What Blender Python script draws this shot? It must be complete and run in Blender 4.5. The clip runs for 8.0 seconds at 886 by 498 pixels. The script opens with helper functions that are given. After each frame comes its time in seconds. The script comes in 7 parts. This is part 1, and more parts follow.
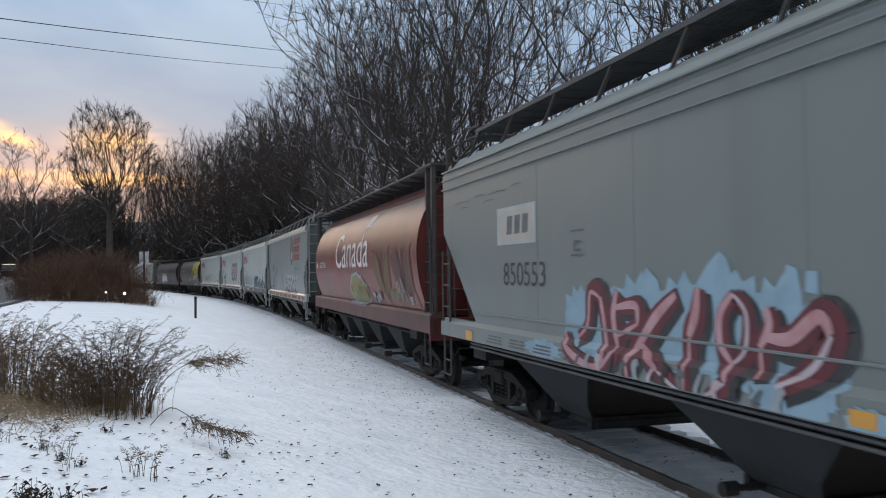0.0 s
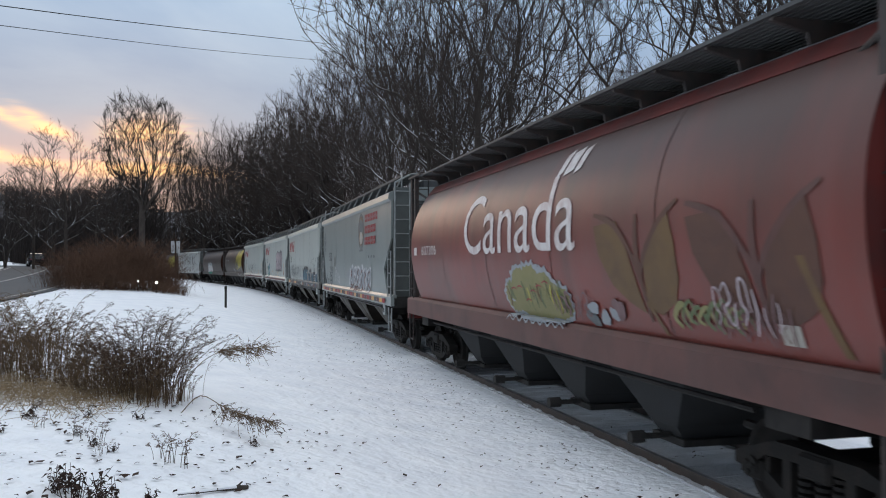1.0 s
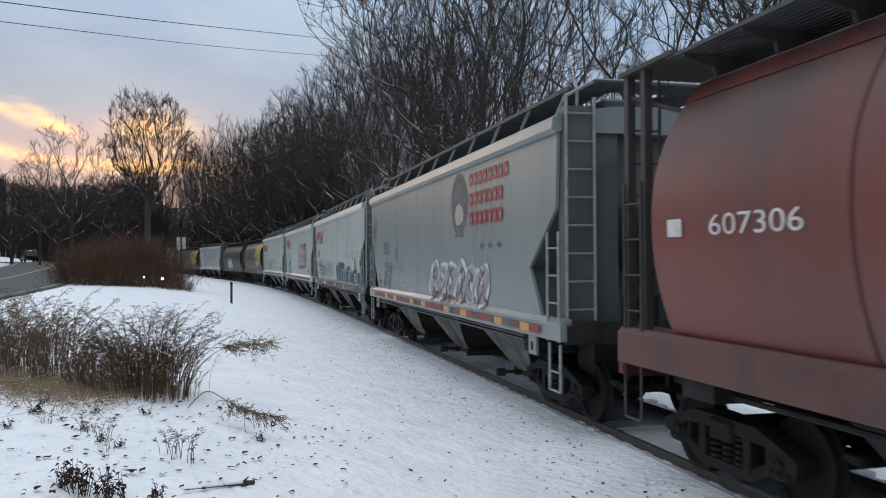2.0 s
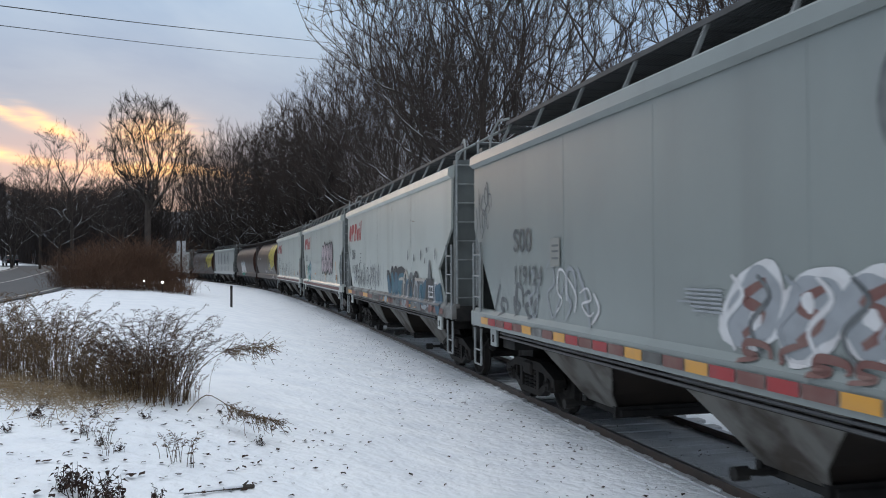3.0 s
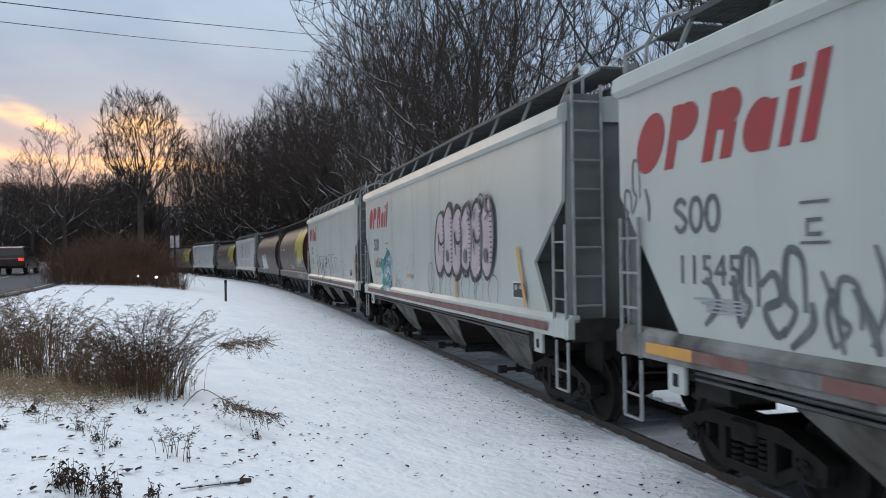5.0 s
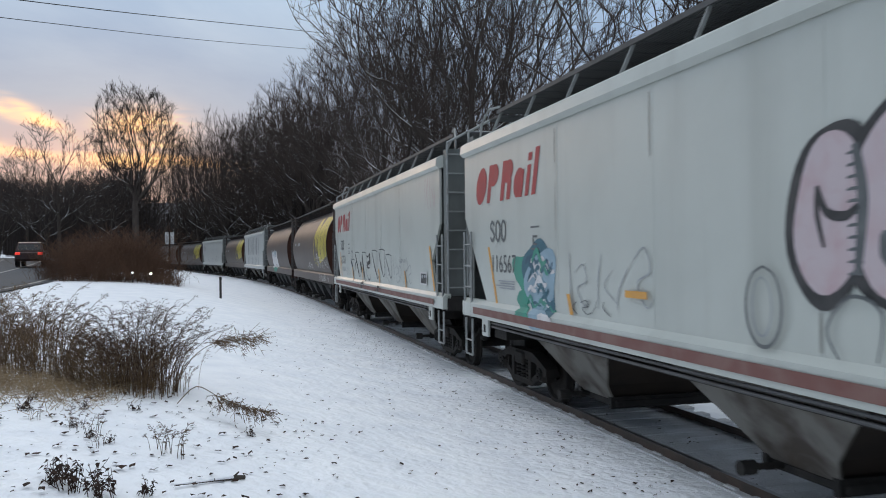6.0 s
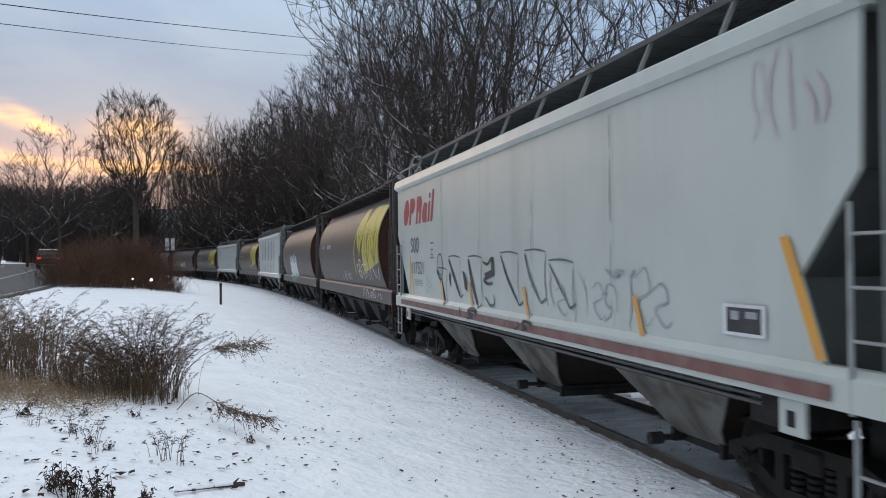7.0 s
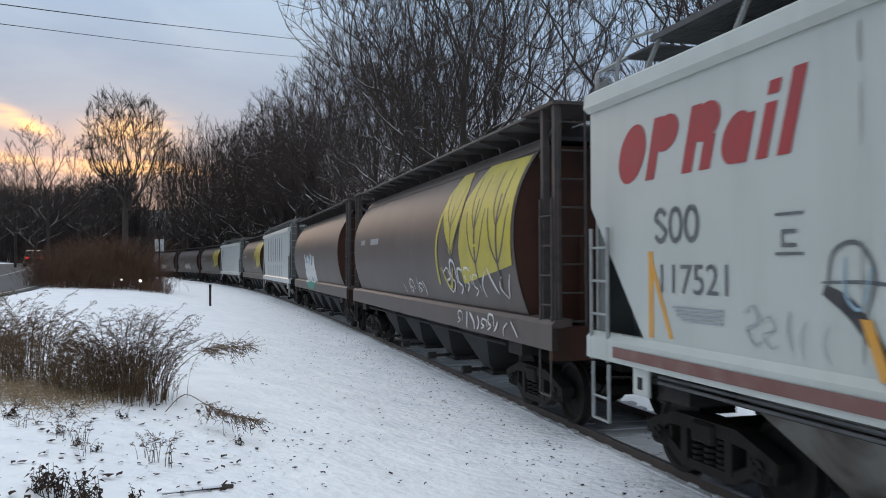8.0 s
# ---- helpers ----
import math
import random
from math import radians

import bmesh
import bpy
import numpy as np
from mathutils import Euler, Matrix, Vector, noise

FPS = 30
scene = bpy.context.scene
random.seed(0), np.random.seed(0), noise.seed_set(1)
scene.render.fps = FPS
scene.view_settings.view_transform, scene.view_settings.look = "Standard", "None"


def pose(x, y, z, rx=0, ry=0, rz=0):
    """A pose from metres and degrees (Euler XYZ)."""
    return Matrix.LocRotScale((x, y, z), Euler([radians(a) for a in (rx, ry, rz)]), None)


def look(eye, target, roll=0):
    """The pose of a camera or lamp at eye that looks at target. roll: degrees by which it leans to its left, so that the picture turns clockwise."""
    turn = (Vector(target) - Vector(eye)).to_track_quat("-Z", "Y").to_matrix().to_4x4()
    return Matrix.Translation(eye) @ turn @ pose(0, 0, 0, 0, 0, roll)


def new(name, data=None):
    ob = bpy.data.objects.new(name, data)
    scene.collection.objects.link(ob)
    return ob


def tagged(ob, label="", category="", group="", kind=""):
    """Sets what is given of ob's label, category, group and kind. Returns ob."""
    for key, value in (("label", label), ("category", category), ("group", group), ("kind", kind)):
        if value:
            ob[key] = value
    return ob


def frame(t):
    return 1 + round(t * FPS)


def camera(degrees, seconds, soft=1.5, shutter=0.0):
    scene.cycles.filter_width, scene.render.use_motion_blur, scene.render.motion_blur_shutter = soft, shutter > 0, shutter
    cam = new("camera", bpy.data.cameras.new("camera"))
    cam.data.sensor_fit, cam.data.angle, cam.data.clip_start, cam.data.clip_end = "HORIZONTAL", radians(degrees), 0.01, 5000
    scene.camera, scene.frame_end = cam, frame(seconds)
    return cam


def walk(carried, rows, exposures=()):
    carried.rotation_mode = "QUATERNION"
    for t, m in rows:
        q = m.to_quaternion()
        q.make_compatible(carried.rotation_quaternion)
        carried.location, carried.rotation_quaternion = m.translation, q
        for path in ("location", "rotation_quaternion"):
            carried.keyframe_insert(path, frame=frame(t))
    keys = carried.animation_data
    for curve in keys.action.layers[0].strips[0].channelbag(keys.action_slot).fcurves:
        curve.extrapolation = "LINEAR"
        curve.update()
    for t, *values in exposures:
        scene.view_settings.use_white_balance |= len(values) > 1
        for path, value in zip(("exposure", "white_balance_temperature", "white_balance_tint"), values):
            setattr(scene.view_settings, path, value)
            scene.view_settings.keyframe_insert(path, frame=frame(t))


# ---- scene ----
# ---- camera: held by a standing bystander beside the track, turning slightly ----
EYE = (0.0, 0.0, 2.39)
cam = camera(56.0, 8.0, soft=1.0, shutter=0.16)
TURNS = [(0.0, -2.27, 1.66, 0.60), (0.5, -0.93, 1.49, 0.30), (1.0, -0.34, 1.10, 0.15), (1.5, 0.0, 0.71, 0.25),
         (2.2, 0.02, 0.85, 0.26), (3.0, 0.02, 1.04, 0.27), (3.5, 0.08, 1.04, 0.44), (4.0, 0.14, 0.88, 0.67),
         (4.5, -0.14, 0.65, 0.90), (5.2, -0.46, 0.44, 0.78), (6.0, -0.70, 0.34, 0.59), (6.5, -0.67, 0.61, 0.57),
         (7.0, -0.68, 0.79, 0.51), (7.5, -0.97, 0.94, 0.29), (8.0, -1.34, 0.95, 0.22)]
walk(cam, [(t, pose(*EYE, 90 + p, r, y)) for t, y, p, r in TURNS])

# ---- light: dusk under broken cloud, the sun just gone behind the far trees ----
SUNSET = Vector((-0.365, 0.925, 0.115)).normalized()
world = bpy.data.worlds.new("world")
scene.world = world
world.use_nodes = True
wn, wl = world.node_tree.nodes, world.node_tree.links
wn.clear()


def wnode(kind, **values):
    n = wn.new(kind)
    for key, value in values.items():
        if key in n.inputs:
            n.inputs[key].default_value = value
    return n


def wmath(op, a, b=0.0, clamp=False):
    n = wn.new("ShaderNodeMath")
    n.operation, n.use_clamp = op, clamp
    for i, v in enumerate((a, b)):
        if isinstance(v, (int, float)):
            n.inputs[i].default_value = v
        else:
            wl.new(v, n.inputs[i])
    return n.outputs[0]


def wramp(fac, stops):
    n = wn.new("ShaderNodeValToRGB")
    while len(n.color_ramp.elements) < len(stops):
        n.color_ramp.elements.new(0.5)
    for e, (p, c) in zip(n.color_ramp.elements, stops):
        e.position, e.color = p, (*c, 1)
    wl.new(fac, n.inputs[0])
    return n.outputs[0]


def wmix(fac, a, b, how="MIX"):
    n = wn.new("ShaderNodeMix")
    n.data_type, n.blend_type = "RGBA", how
    for i, v in ((0, fac), (6, a), (7, b)):
        if isinstance(v, (int, float)):
            n.inputs[i].default_value = v
        elif isinstance(v, tuple):
            n.inputs[i].default_value = (*v, 1)
        else:
            wl.new(v, n.inputs[i])
    return n.outputs[2]


tc = wn.new("ShaderNodeTexCoord")
sep = wn.new("ShaderNodeSeparateXYZ")
wl.new(tc.outputs["Generated"], sep.inputs[0])
up = wmath("MAXIMUM", sep.outputs[2], 0.0)
flat = wmath("ADD", up, 0.10)
comb = wn.new("ShaderNodeCombineXYZ")
wl.new(wmath("DIVIDE", sep.outputs[0], flat), comb.inputs[0])
wl.new(wmath("DIVIDE", sep.outputs[1], flat), comb.inputs[1])
cloud = wnode("ShaderNodeTexNoise", Scale=0.75, Detail=6.0, Roughness=0.55, Distortion=0.6)
wl.new(comb.outputs[0], cloud.inputs["Vector"])
streak_map = wn.new("ShaderNodeMapping")
streak_map.inputs["Scale"].default_value = (9.0, 9.0, 70.0)
wl.new(tc.outputs["Generated"], streak_map.inputs[0])
streak = wnode("ShaderNodeTexNoise", Scale=1.0, Detail=5.0, Roughness=0.6, Distortion=0.5)
wl.new(streak_map.outputs[0], streak.inputs["Vector"])
clear = wramp(up, [(0.0, (0.33, 0.31, 0.36)), (0.12, (0.42, 0.48, 0.62)), (0.30, (0.43, 0.62, 0.88)), (0.6, (0.76, 0.89, 1.03)), (1.0, (1.45, 1.58, 1.76))])
grey = wramp(up, [(0.0, (0.31, 0.29, 0.34)), (0.12, (0.43, 0.51, 0.65)), (0.30, (0.62, 0.79, 1.0)), (0.6, (0.97, 1.06, 1.17)), (1.0, (1.74, 1.85, 2.0))])
sky = wmix(wramp(cloud.outputs["Fac"], [(0.38, (0, 0, 0)), (0.62, (1, 1, 1))]), clear, grey)
# the sunset: pink haze low in the west, broken by slanting gold cloud edges
aside = wmath("DIVIDE", sep.outputs[0], wmath("MAXIMUM", sep.outputs[1], 0.08))
west = wramp(wmath("ADD", aside, 1.0), [(0.0, (0.5, 0.5, 0.5)), (0.35, (1, 1, 1)), (0.58, (1, 1, 1)), (0.68, (0.5, 0.5, 0.5)), (0.82, (0, 0, 0))])
low = wramp(up, [(0.0, (0.55, 0.55, 0.55)), (0.075, (0.75, 0.75, 0.75)), (0.115, (1, 1, 1)), (0.140, (0.75, 0.75, 0.75)), (0.175, (0, 0, 0))])


def bank(a0, z0, wide, high, slant=0.0):
    """One soft-edged bank of lit cloud about an azimuth and a height."""
    da = wmath("SUBTRACT", aside, a0)
    dz = wmath("SUBTRACT", wmath("SUBTRACT", up, z0), wmath("MULTIPLY", da, slant))
    u2 = wmath("POWER", wmath("ABSOLUTE", wmath("DIVIDE", da, wide)), 2.0)
    v2 = wmath("POWER", wmath("ABSOLUTE", wmath("DIVIDE", dz, high)), 2.0)
    return wmath("POWER", 2.718, wmath("MULTIPLY", wmath("ADD", u2, v2), -1.0))


glow = wmath("MULTIPLY", west, low)
pink = wmix(wmath("MULTIPLY", glow, 0.50), sky, (0.92, 0.62, 0.60))
rough_cloud = wramp(streak.outputs["Fac"], [(0.36, (0.12, 0.12, 0.12)), (0.60, (1, 1, 1))])
lit = None
for args in ((-0.345, 0.142, 0.045, 0.022), (-0.345, 0.108, 0.075, 0.011), (-0.470, 0.150, 0.035, 0.008, -0.42), (-0.54, 0.166, 0.045, 0.007, -0.35), (-0.53, 0.118, 0.07, 0.006, -0.12), (-0.27, 0.104, 0.05, 0.006, -0.1)):
    one = bank(*args)
    lit = one if lit is None else wmath("ADD", lit, one)
gold = wmix(wmath("MULTIPLY", wmath("MULTIPLY", lit, rough_cloud), 1.2, True), pink, (2.1, 1.22, 0.60))
nishita = wn.new("ShaderNodeTexSky")
nishita.sky_type = "NISHITA"
nishita.sun_disc = False
nishita.sun_elevation, nishita.sun_rotation = radians(3.0), math.atan2(SUNSET.x, SUNSET.y)
both = wmix(0.015, gold, nishita.outputs[0])
bg = wn.new("ShaderNodeBackground")
bg.inputs["Strength"].default_value = 1.0
wl.new(both, bg.inputs[0])
wout = wn.new("ShaderNodeOutputWorld")
wl.new(bg.outputs[0], wout.inputs[0])

sun = new("sun", bpy.data.lights.new("sun", "SUN"))
sun.data.energy, sun.data.angle, sun.data.color = 0.35, radians(14), (1.0, 0.72, 0.5)
sun.matrix_world = look((0, 0, 60), tuple(Vector((0, 0, 60)) - 20 * Vector((SUNSET.x, SUNSET.y, 0.16))))
scene.view_settings.exposure = -0.34


# ---- materials ----
def material(name, base, rough=0.7, metal=0.0, spots=None, streaks=None, speck=0.0, bump=0.0, bump_scale=30.0, scale=3.0, amount=0.5,
             snow=0.0, emit=0.0, vary=0.0, island=False, soot=None):
    """Paint, metal, wood or ground: base colour, blotches of a second colour, run-down streaks, fine grain and relief."""
    m = bpy.data.materials.new(name)
    m.use_nodes = True
    n, l = m.node_tree.nodes, m.node_tree.links
    bsdf = n["Principled BSDF"]
    bsdf.inputs["Roughness"].default_value, bsdf.inputs["Metallic"].default_value = rough, metal
    if rough >= 0.7:
        bsdf.inputs["Specular IOR Level"].default_value = 0.2
    where = n.new("ShaderNodeTexCoord").outputs["Object"]

    def tex(scale_, detail=5.0, stretch=None, distortion=0.0):
        t = n.new("ShaderNodeTexNoise")
        t.inputs["Scale"].default_value, t.inputs["Detail"].default_value = scale_, detail
        t.inputs["Distortion"].default_value = distortion
        if stretch:
            mp = n.new("ShaderNodeMapping")
            mp.inputs["Scale"].default_value = stretch
            l.new(where, mp.inputs[0])
            l.new(mp.outputs[0], t.inputs["Vector"])
        else:
            l.new(where, t.inputs["Vector"])
        return t.outputs["Fac"]

    def ramp(fac, lo, hi, top=1.0):
        r = n.new("ShaderNodeMapRange")
        r.inputs[1].default_value, r.inputs[2].default_value, r.inputs[4].default_value = lo, hi, top
        l.new(fac, r.inputs[0])
        return r.outputs[0]

    def mix(fac, a, b, how="MIX"):
        x = n.new("ShaderNodeMix")
        x.data_type, x.blend_type = "RGBA", how
        for i, v in ((0, fac), (6, a), (7, b)):
            if isinstance(v, (int, float)):
                x.inputs[i].default_value = v
            elif isinstance(v, tuple):
                x.inputs[i].default_value = (*v, 1)
            else:
                l.new(v, x.inputs[i])
        return x.outputs[2]

    col = base
    if spots:
        col = mix(ramp(tex(scale, 7.0, None, 0.4), 0.42, 0.66, amount), col, spots)
    if streaks:
        col = mix(ramp(tex(1.0, 6.0, (1.7, 1.7, 0.16), 0.2), 0.50, 0.75, amount * 0.6), col, streaks)
    if soot:
        # grime washed down from the roof hatches in uneven runs
        h = n.new("ShaderNodeSeparateXYZ")
        l.new(where, h.inputs[0])
        add = n.new("ShaderNodeMath")
        add.operation = "MULTIPLY_ADD"
        l.new(tex(1.0, 6.0, (1.1, 1.1, 0.12), 0.3), add.inputs[0])
        add.inputs[1].default_value = 3.4
        l.new(h.outputs[2], add.inputs[2])
        col = mix(ramp(add.outputs[0], 3.9, 5.6, 0.9), col, soot)
    if speck:
        col = mix(ramp(tex(90.0, 2.0), 0.3, 0.7, speck), col, tuple(c * 0.55 for c in base))
    if vary:
        if island:
            r = n.new("ShaderNodeNewGeometry").outputs["Random Per Island"]
        else:
            r = n.new("ShaderNodeObjectInfo").outputs["Random"]
        col = mix(ramp(r, 0.0, 1.0, vary), col, tuple(c * 0.35 for c in base))
    if snow:
        g = n.new("ShaderNodeSeparateXYZ")
        l.new(n.new("ShaderNodeNewGeometry").outputs["Normal"], g.inputs[0])
        lie = n.new("ShaderNodeMath")
        lie.operation = "MULTIPLY"
        l.new(ramp(g.outputs[2], 0.55, 0.85), lie.inputs[0])
        l.new(ramp(tex(0.7, 4.0), 0.62 - 0.3 * snow, 0.72 - 0.3 * snow), lie.inputs[1])
        col = mix(lie.outputs[0], col, (0.78, 0.81, 0.86))
    if isinstance(col, tuple):
        bsdf.inputs["Base Color"].default_value = (*col, 1)
    else:
        l.new(col, bsdf.inputs["Base Color"])
    if bump:
        b = n.new("ShaderNodeBump")
        b.inputs["Strength"].default_value, b.inputs["Distance"].default_value = bump, 0.02
        l.new(tex(bump_scale, 5.0), b.inputs["Height"])
        l.new(b.outputs[0], bsdf.inputs["Normal"])
    if emit:
        bsdf.inputs["Emission Color"].default_value = (*base, 1)
        bsdf.inputs["Emission Strength"].default_value = emit
    return m


M = dict(
    white=material("white_paint", (0.465, 0.492, 0.458), 0.36, 0, (0.40, 0.425, 0.395), (0.30, 0.31, 0.28), amount=0.55, scale=0.8, bump=0.08, bump_scale=2.0),
    pale=material("pale_paint", (0.50, 0.52, 0.51), 0.36, 0, (0.48, 0.51, 0.51), (0.40, 0.41, 0.40), amount=0.5, scale=0.9, bump=0.08, bump_scale=2.0),
    grey=material("grey_paint", (0.168, 0.190, 0.180), 0.42, 0, (0.155, 0.175, 0.17), (0.125, 0.138, 0.132), amount=0.5, scale=0.7, bump=0.08, bump_scale=2.0),
    # end grey set dark enough to carry the shade of the recessed car ends
    endgrey=material("end_grey_with_shade", (0.098, 0.108, 0.102), 0.5, 0, (0.055, 0.06, 0.056), (0.05, 0.05, 0.045), amount=0.6, scale=1.5),
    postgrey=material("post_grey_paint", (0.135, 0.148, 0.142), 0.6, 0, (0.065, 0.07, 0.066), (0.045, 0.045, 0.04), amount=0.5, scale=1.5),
    red=material("oxide_red_paint", (0.205, 0.040, 0.030), 0.42, 0, (0.135, 0.052, 0.041), (0.17, 0.095, 0.083), amount=0.7, scale=0.42, soot=(0.062, 0.036, 0.029), bump=0.1, bump_scale=2.0),
    red_sill=material("grimy_red_sill", (0.120, 0.050, 0.041), 0.6, 0, (0.035, 0.022, 0.02), (0.09, 0.06, 0.055), amount=0.6, scale=1.2, bump=0.1),
    red_end=material("bright_red_paint", (0.125, 0.012, 0.008), 0.6, 0, (0.045, 0.012, 0.010), amount=0.7, scale=1.6),
    brown=material("brown_paint", (0.076, 0.058, 0.051), 0.5, 0, (0.054, 0.041, 0.036), (0.105, 0.09, 0.082), amount=0.55, scale=0.8, bump=0.1, bump_scale=2.0),
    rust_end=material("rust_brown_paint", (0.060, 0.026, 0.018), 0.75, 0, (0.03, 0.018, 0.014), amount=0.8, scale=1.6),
    black=material("grimy_black_steel", (0.020, 0.019, 0.018), 0.75, 0.0, (0.045, 0.040, 0.036), amount=0.6, scale=4.0, bump=0.2, bump_scale=25.0),
    iron=material("truck_iron", (0.014, 0.013, 0.012), 0.8, 0.0, (0.028, 0.022, 0.018), amount=0.6, scale=5.0, bump=0.3, bump_scale=30.0),
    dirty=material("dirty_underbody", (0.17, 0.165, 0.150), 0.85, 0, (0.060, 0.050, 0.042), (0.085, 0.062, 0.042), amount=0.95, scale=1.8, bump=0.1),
    grimy_sill=material("grimy_sill_paint", (0.26, 0.265, 0.255), 0.75, 0, (0.055, 0.050, 0.046), (0.12, 0.085, 0.06), amount=0.92, scale=1.3, bump=0.15),
    road_film=material("grey_road_film", (0.13, 0.128, 0.122), 0.85, 0, (0.30, 0.30, 0.29), (0.05, 0.045, 0.04), amount=0.7, scale=2.2),
    # rust brown taken far down so bay ends look shaded beside their outer faces
    rust_shade_bay=material("rust_and_shade_underbody", (0.034, 0.026, 0.021), 0.9, 0, (0.022, 0.019, 0.017), amount=0.8, scale=1.6, bump=0.2),
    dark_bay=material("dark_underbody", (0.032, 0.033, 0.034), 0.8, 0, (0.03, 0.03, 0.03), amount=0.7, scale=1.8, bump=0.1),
    grate=material("galvanised_grating", (0.085, 0.088, 0.092), 0.6, 0.3, (0.04, 0.04, 0.04), amount=0.6, scale=3.0),
    bare=material("pale_steel_bars", (0.29, 0.305, 0.30), 0.5, 0.2, (0.17, 0.17, 0.16), amount=0.6, scale=6.0),
    darkbar=material("dark_steel_bars", (0.045, 0.040, 0.038), 0.65, 0.1, (0.09, 0.06, 0.05), amount=0.6, scale=6.0),
    rail=material("rail_steel", (0.055, 0.043, 0.036), 0.6, 0.3, (0.09, 0.06, 0.045), amount=0.6, scale=4.0, bump=0.2),
    railtop=material("rail_head_worn", (0.30, 0.30, 0.31), 0.3, 0.9, (0.2, 0.19, 0.18), amount=0.5, scale=6.0),
    tie=material("creosoted_tie", (0.22, 0.21, 0.21), 0.9, 0, (0.40, 0.40, 0.41), amount=0.8, scale=6.0, bump=0.5, bump_scale=18.0, snow=1.0, vary=0.25),
    wheat=material("yellow_decal", (0.46, 0.39, 0.035), 0.5, 0, (0.36, 0.30, 0.05), (0.22, 0.19, 0.07), amount=0.6, scale=2.5),
    tan=material("faded_tan_decal", (0.145, 0.082, 0.030), 0.6, 0, (0.095, 0.05, 0.028), amount=0.6, scale=2.5),
    p_white=material("white_spray", (0.62, 0.62, 0.62), 0.6, 0, (0.45, 0.42, 0.42), amount=0.5, scale=4.0),
    p_letter=material("white_lettering", (0.68, 0.64, 0.62), 0.55, 0, (0.48, 0.36, 0.34), amount=0.7, scale=5.0),
    p_black=material("black_spray", (0.022, 0.024, 0.026), 0.6, 0, (0.07, 0.07, 0.07), amount=0.5, scale=4.0),
    p_dark=material("dark_grey_spray", (0.085, 0.095, 0.10), 0.6, 0, (0.17, 0.18, 0.18), amount=0.6, scale=4.0),
    p_mid=material("silver_grey_spray", (0.30, 0.32, 0.34), 0.5, 0, (0.22, 0.24, 0.25), amount=0.6, scale=4.0),
    p_red=material("red_lettering", (0.33, 0.032, 0.036), 0.55, 0, (0.24, 0.05, 0.05), amount=0.5, scale=5.0),
    p_maroon=material("maroon_spray", (0.13, 0.022, 0.028), 0.6, 0, (0.07, 0.02, 0.03), amount=0.6, scale=4.0),
    p_pink=material("pink_spray", (0.48, 0.28, 0.29), 0.6, 0, (0.36, 0.12, 0.13), amount=0.6, scale=4.0),
    p_rose=material("pale_rose_spray", (0.47, 0.40, 0.42), 0.6, 0, (0.42, 0.28, 0.30), amount=0.6, scale=4.0),
    p_sky=material("pale_blue_spray", (0.25, 0.365, 0.44), 0.6, 0, (0.19, 0.28, 0.34), amount=0.6, scale=4.0),
    p_teal=material("teal_spray", (0.04, 0.125, 0.165), 0.6, 0, (0.02, 0.09, 0.13), amount=0.6, scale=4.0),
    p_blue=material("deep_blue_spray", (0.03, 0.085, 0.13), 0.6, 0, (0.05, 0.13, 0.18), amount=0.6, scale=4.0),
    p_green=material("green_spray", (0.04, 0.26, 0.19), 0.6, 0, (0.06, 0.2, 0.16), amount=0.6, scale=4.0),
    p_lime=material("yellow_green_spray", (0.25, 0.225, 0.095), 0.6, 0, (0.20, 0.20, 0.07), amount=0.6, scale=4.0),
    p_orange=material("amber_reflector", (0.62, 0.30, 0.04), 0.4, 0, (0.5, 0.26, 0.08), amount=0.5, scale=5.0),
    p_stripe=material("oxide_stripe", (0.16, 0.065, 0.055), 0.6, 0, (0.22, 0.14, 0.12), amount=0.6, scale=3.0),
    p_rust=material("grime_run", (0.26, 0.265, 0.245), 0.7, 0, (0.30, 0.29, 0.26), amount=0.7, scale=5.0),
    p_pale=material("pale_panel", (0.40, 0.41, 0.40), 0.6, 0, (0.33, 0.34, 0.33), amount=0.6, scale=3.0),
    p_beige=material("beige_panel", (0.42, 0.38, 0.33), 0.6, 0, (0.36, 0.33, 0.29), amount=0.6, scale=3.0),
    bark=material("bark", (0.058, 0.047, 0.041), 0.9, 0, (0.085, 0.072, 0.062), amount=0.7, scale=2.0, bump=0.5, bump_scale=12.0, snow=0.85),
    twig=material("twigs", (0.056, 0.043, 0.037), 0.9, 0, (0.078, 0.060, 0.050), amount=0.6, scale=1.0, snow=0.4),
    twig_far=material("far_twigs", (0.032, 0.026, 0.024), 0.95, 0, (0.05, 0.041, 0.038), amount=0.6, scale=0.3),
    brush=material("reddish_brush", (0.155, 0.086, 0.055), 0.95, 0, (0.11, 0.07, 0.05), amount=0.7, scale=0.8, vary=0.6, island=True),
    weed=material("dead_weed", (0.21, 0.135, 0.070), 0.95, 0, (0.11, 0.078, 0.05), amount=0.6, scale=3.0, vary=0.6, island=True),
    weedtop=material("dead_seed_heads", (0.185, 0.128, 0.090), 0.95, 0, (0.085, 0.062, 0.050), amount=0.7, scale=4.0, vary=0.6, island=True, snow=0.15),
    weed_dark=material("dark_dead_weed", (0.10, 0.060, 0.037), 0.95, 0, (0.06, 0.042, 0.032), amount=0.6, scale=3.0, vary=0.6, island=True),
    straw=material("straw_grass", (0.42, 0.31, 0.19), 0.9, 0, (0.20, 0.14, 0.08), amount=0.6, scale=4.0, vary=0.6, island=True),
    leaf=material("dead_leaves", (0.060, 0.036, 0.027), 0.9, 0, (0.035, 0.027, 0.024), amount=0.7, scale=8.0, vary=0.8, island=True),
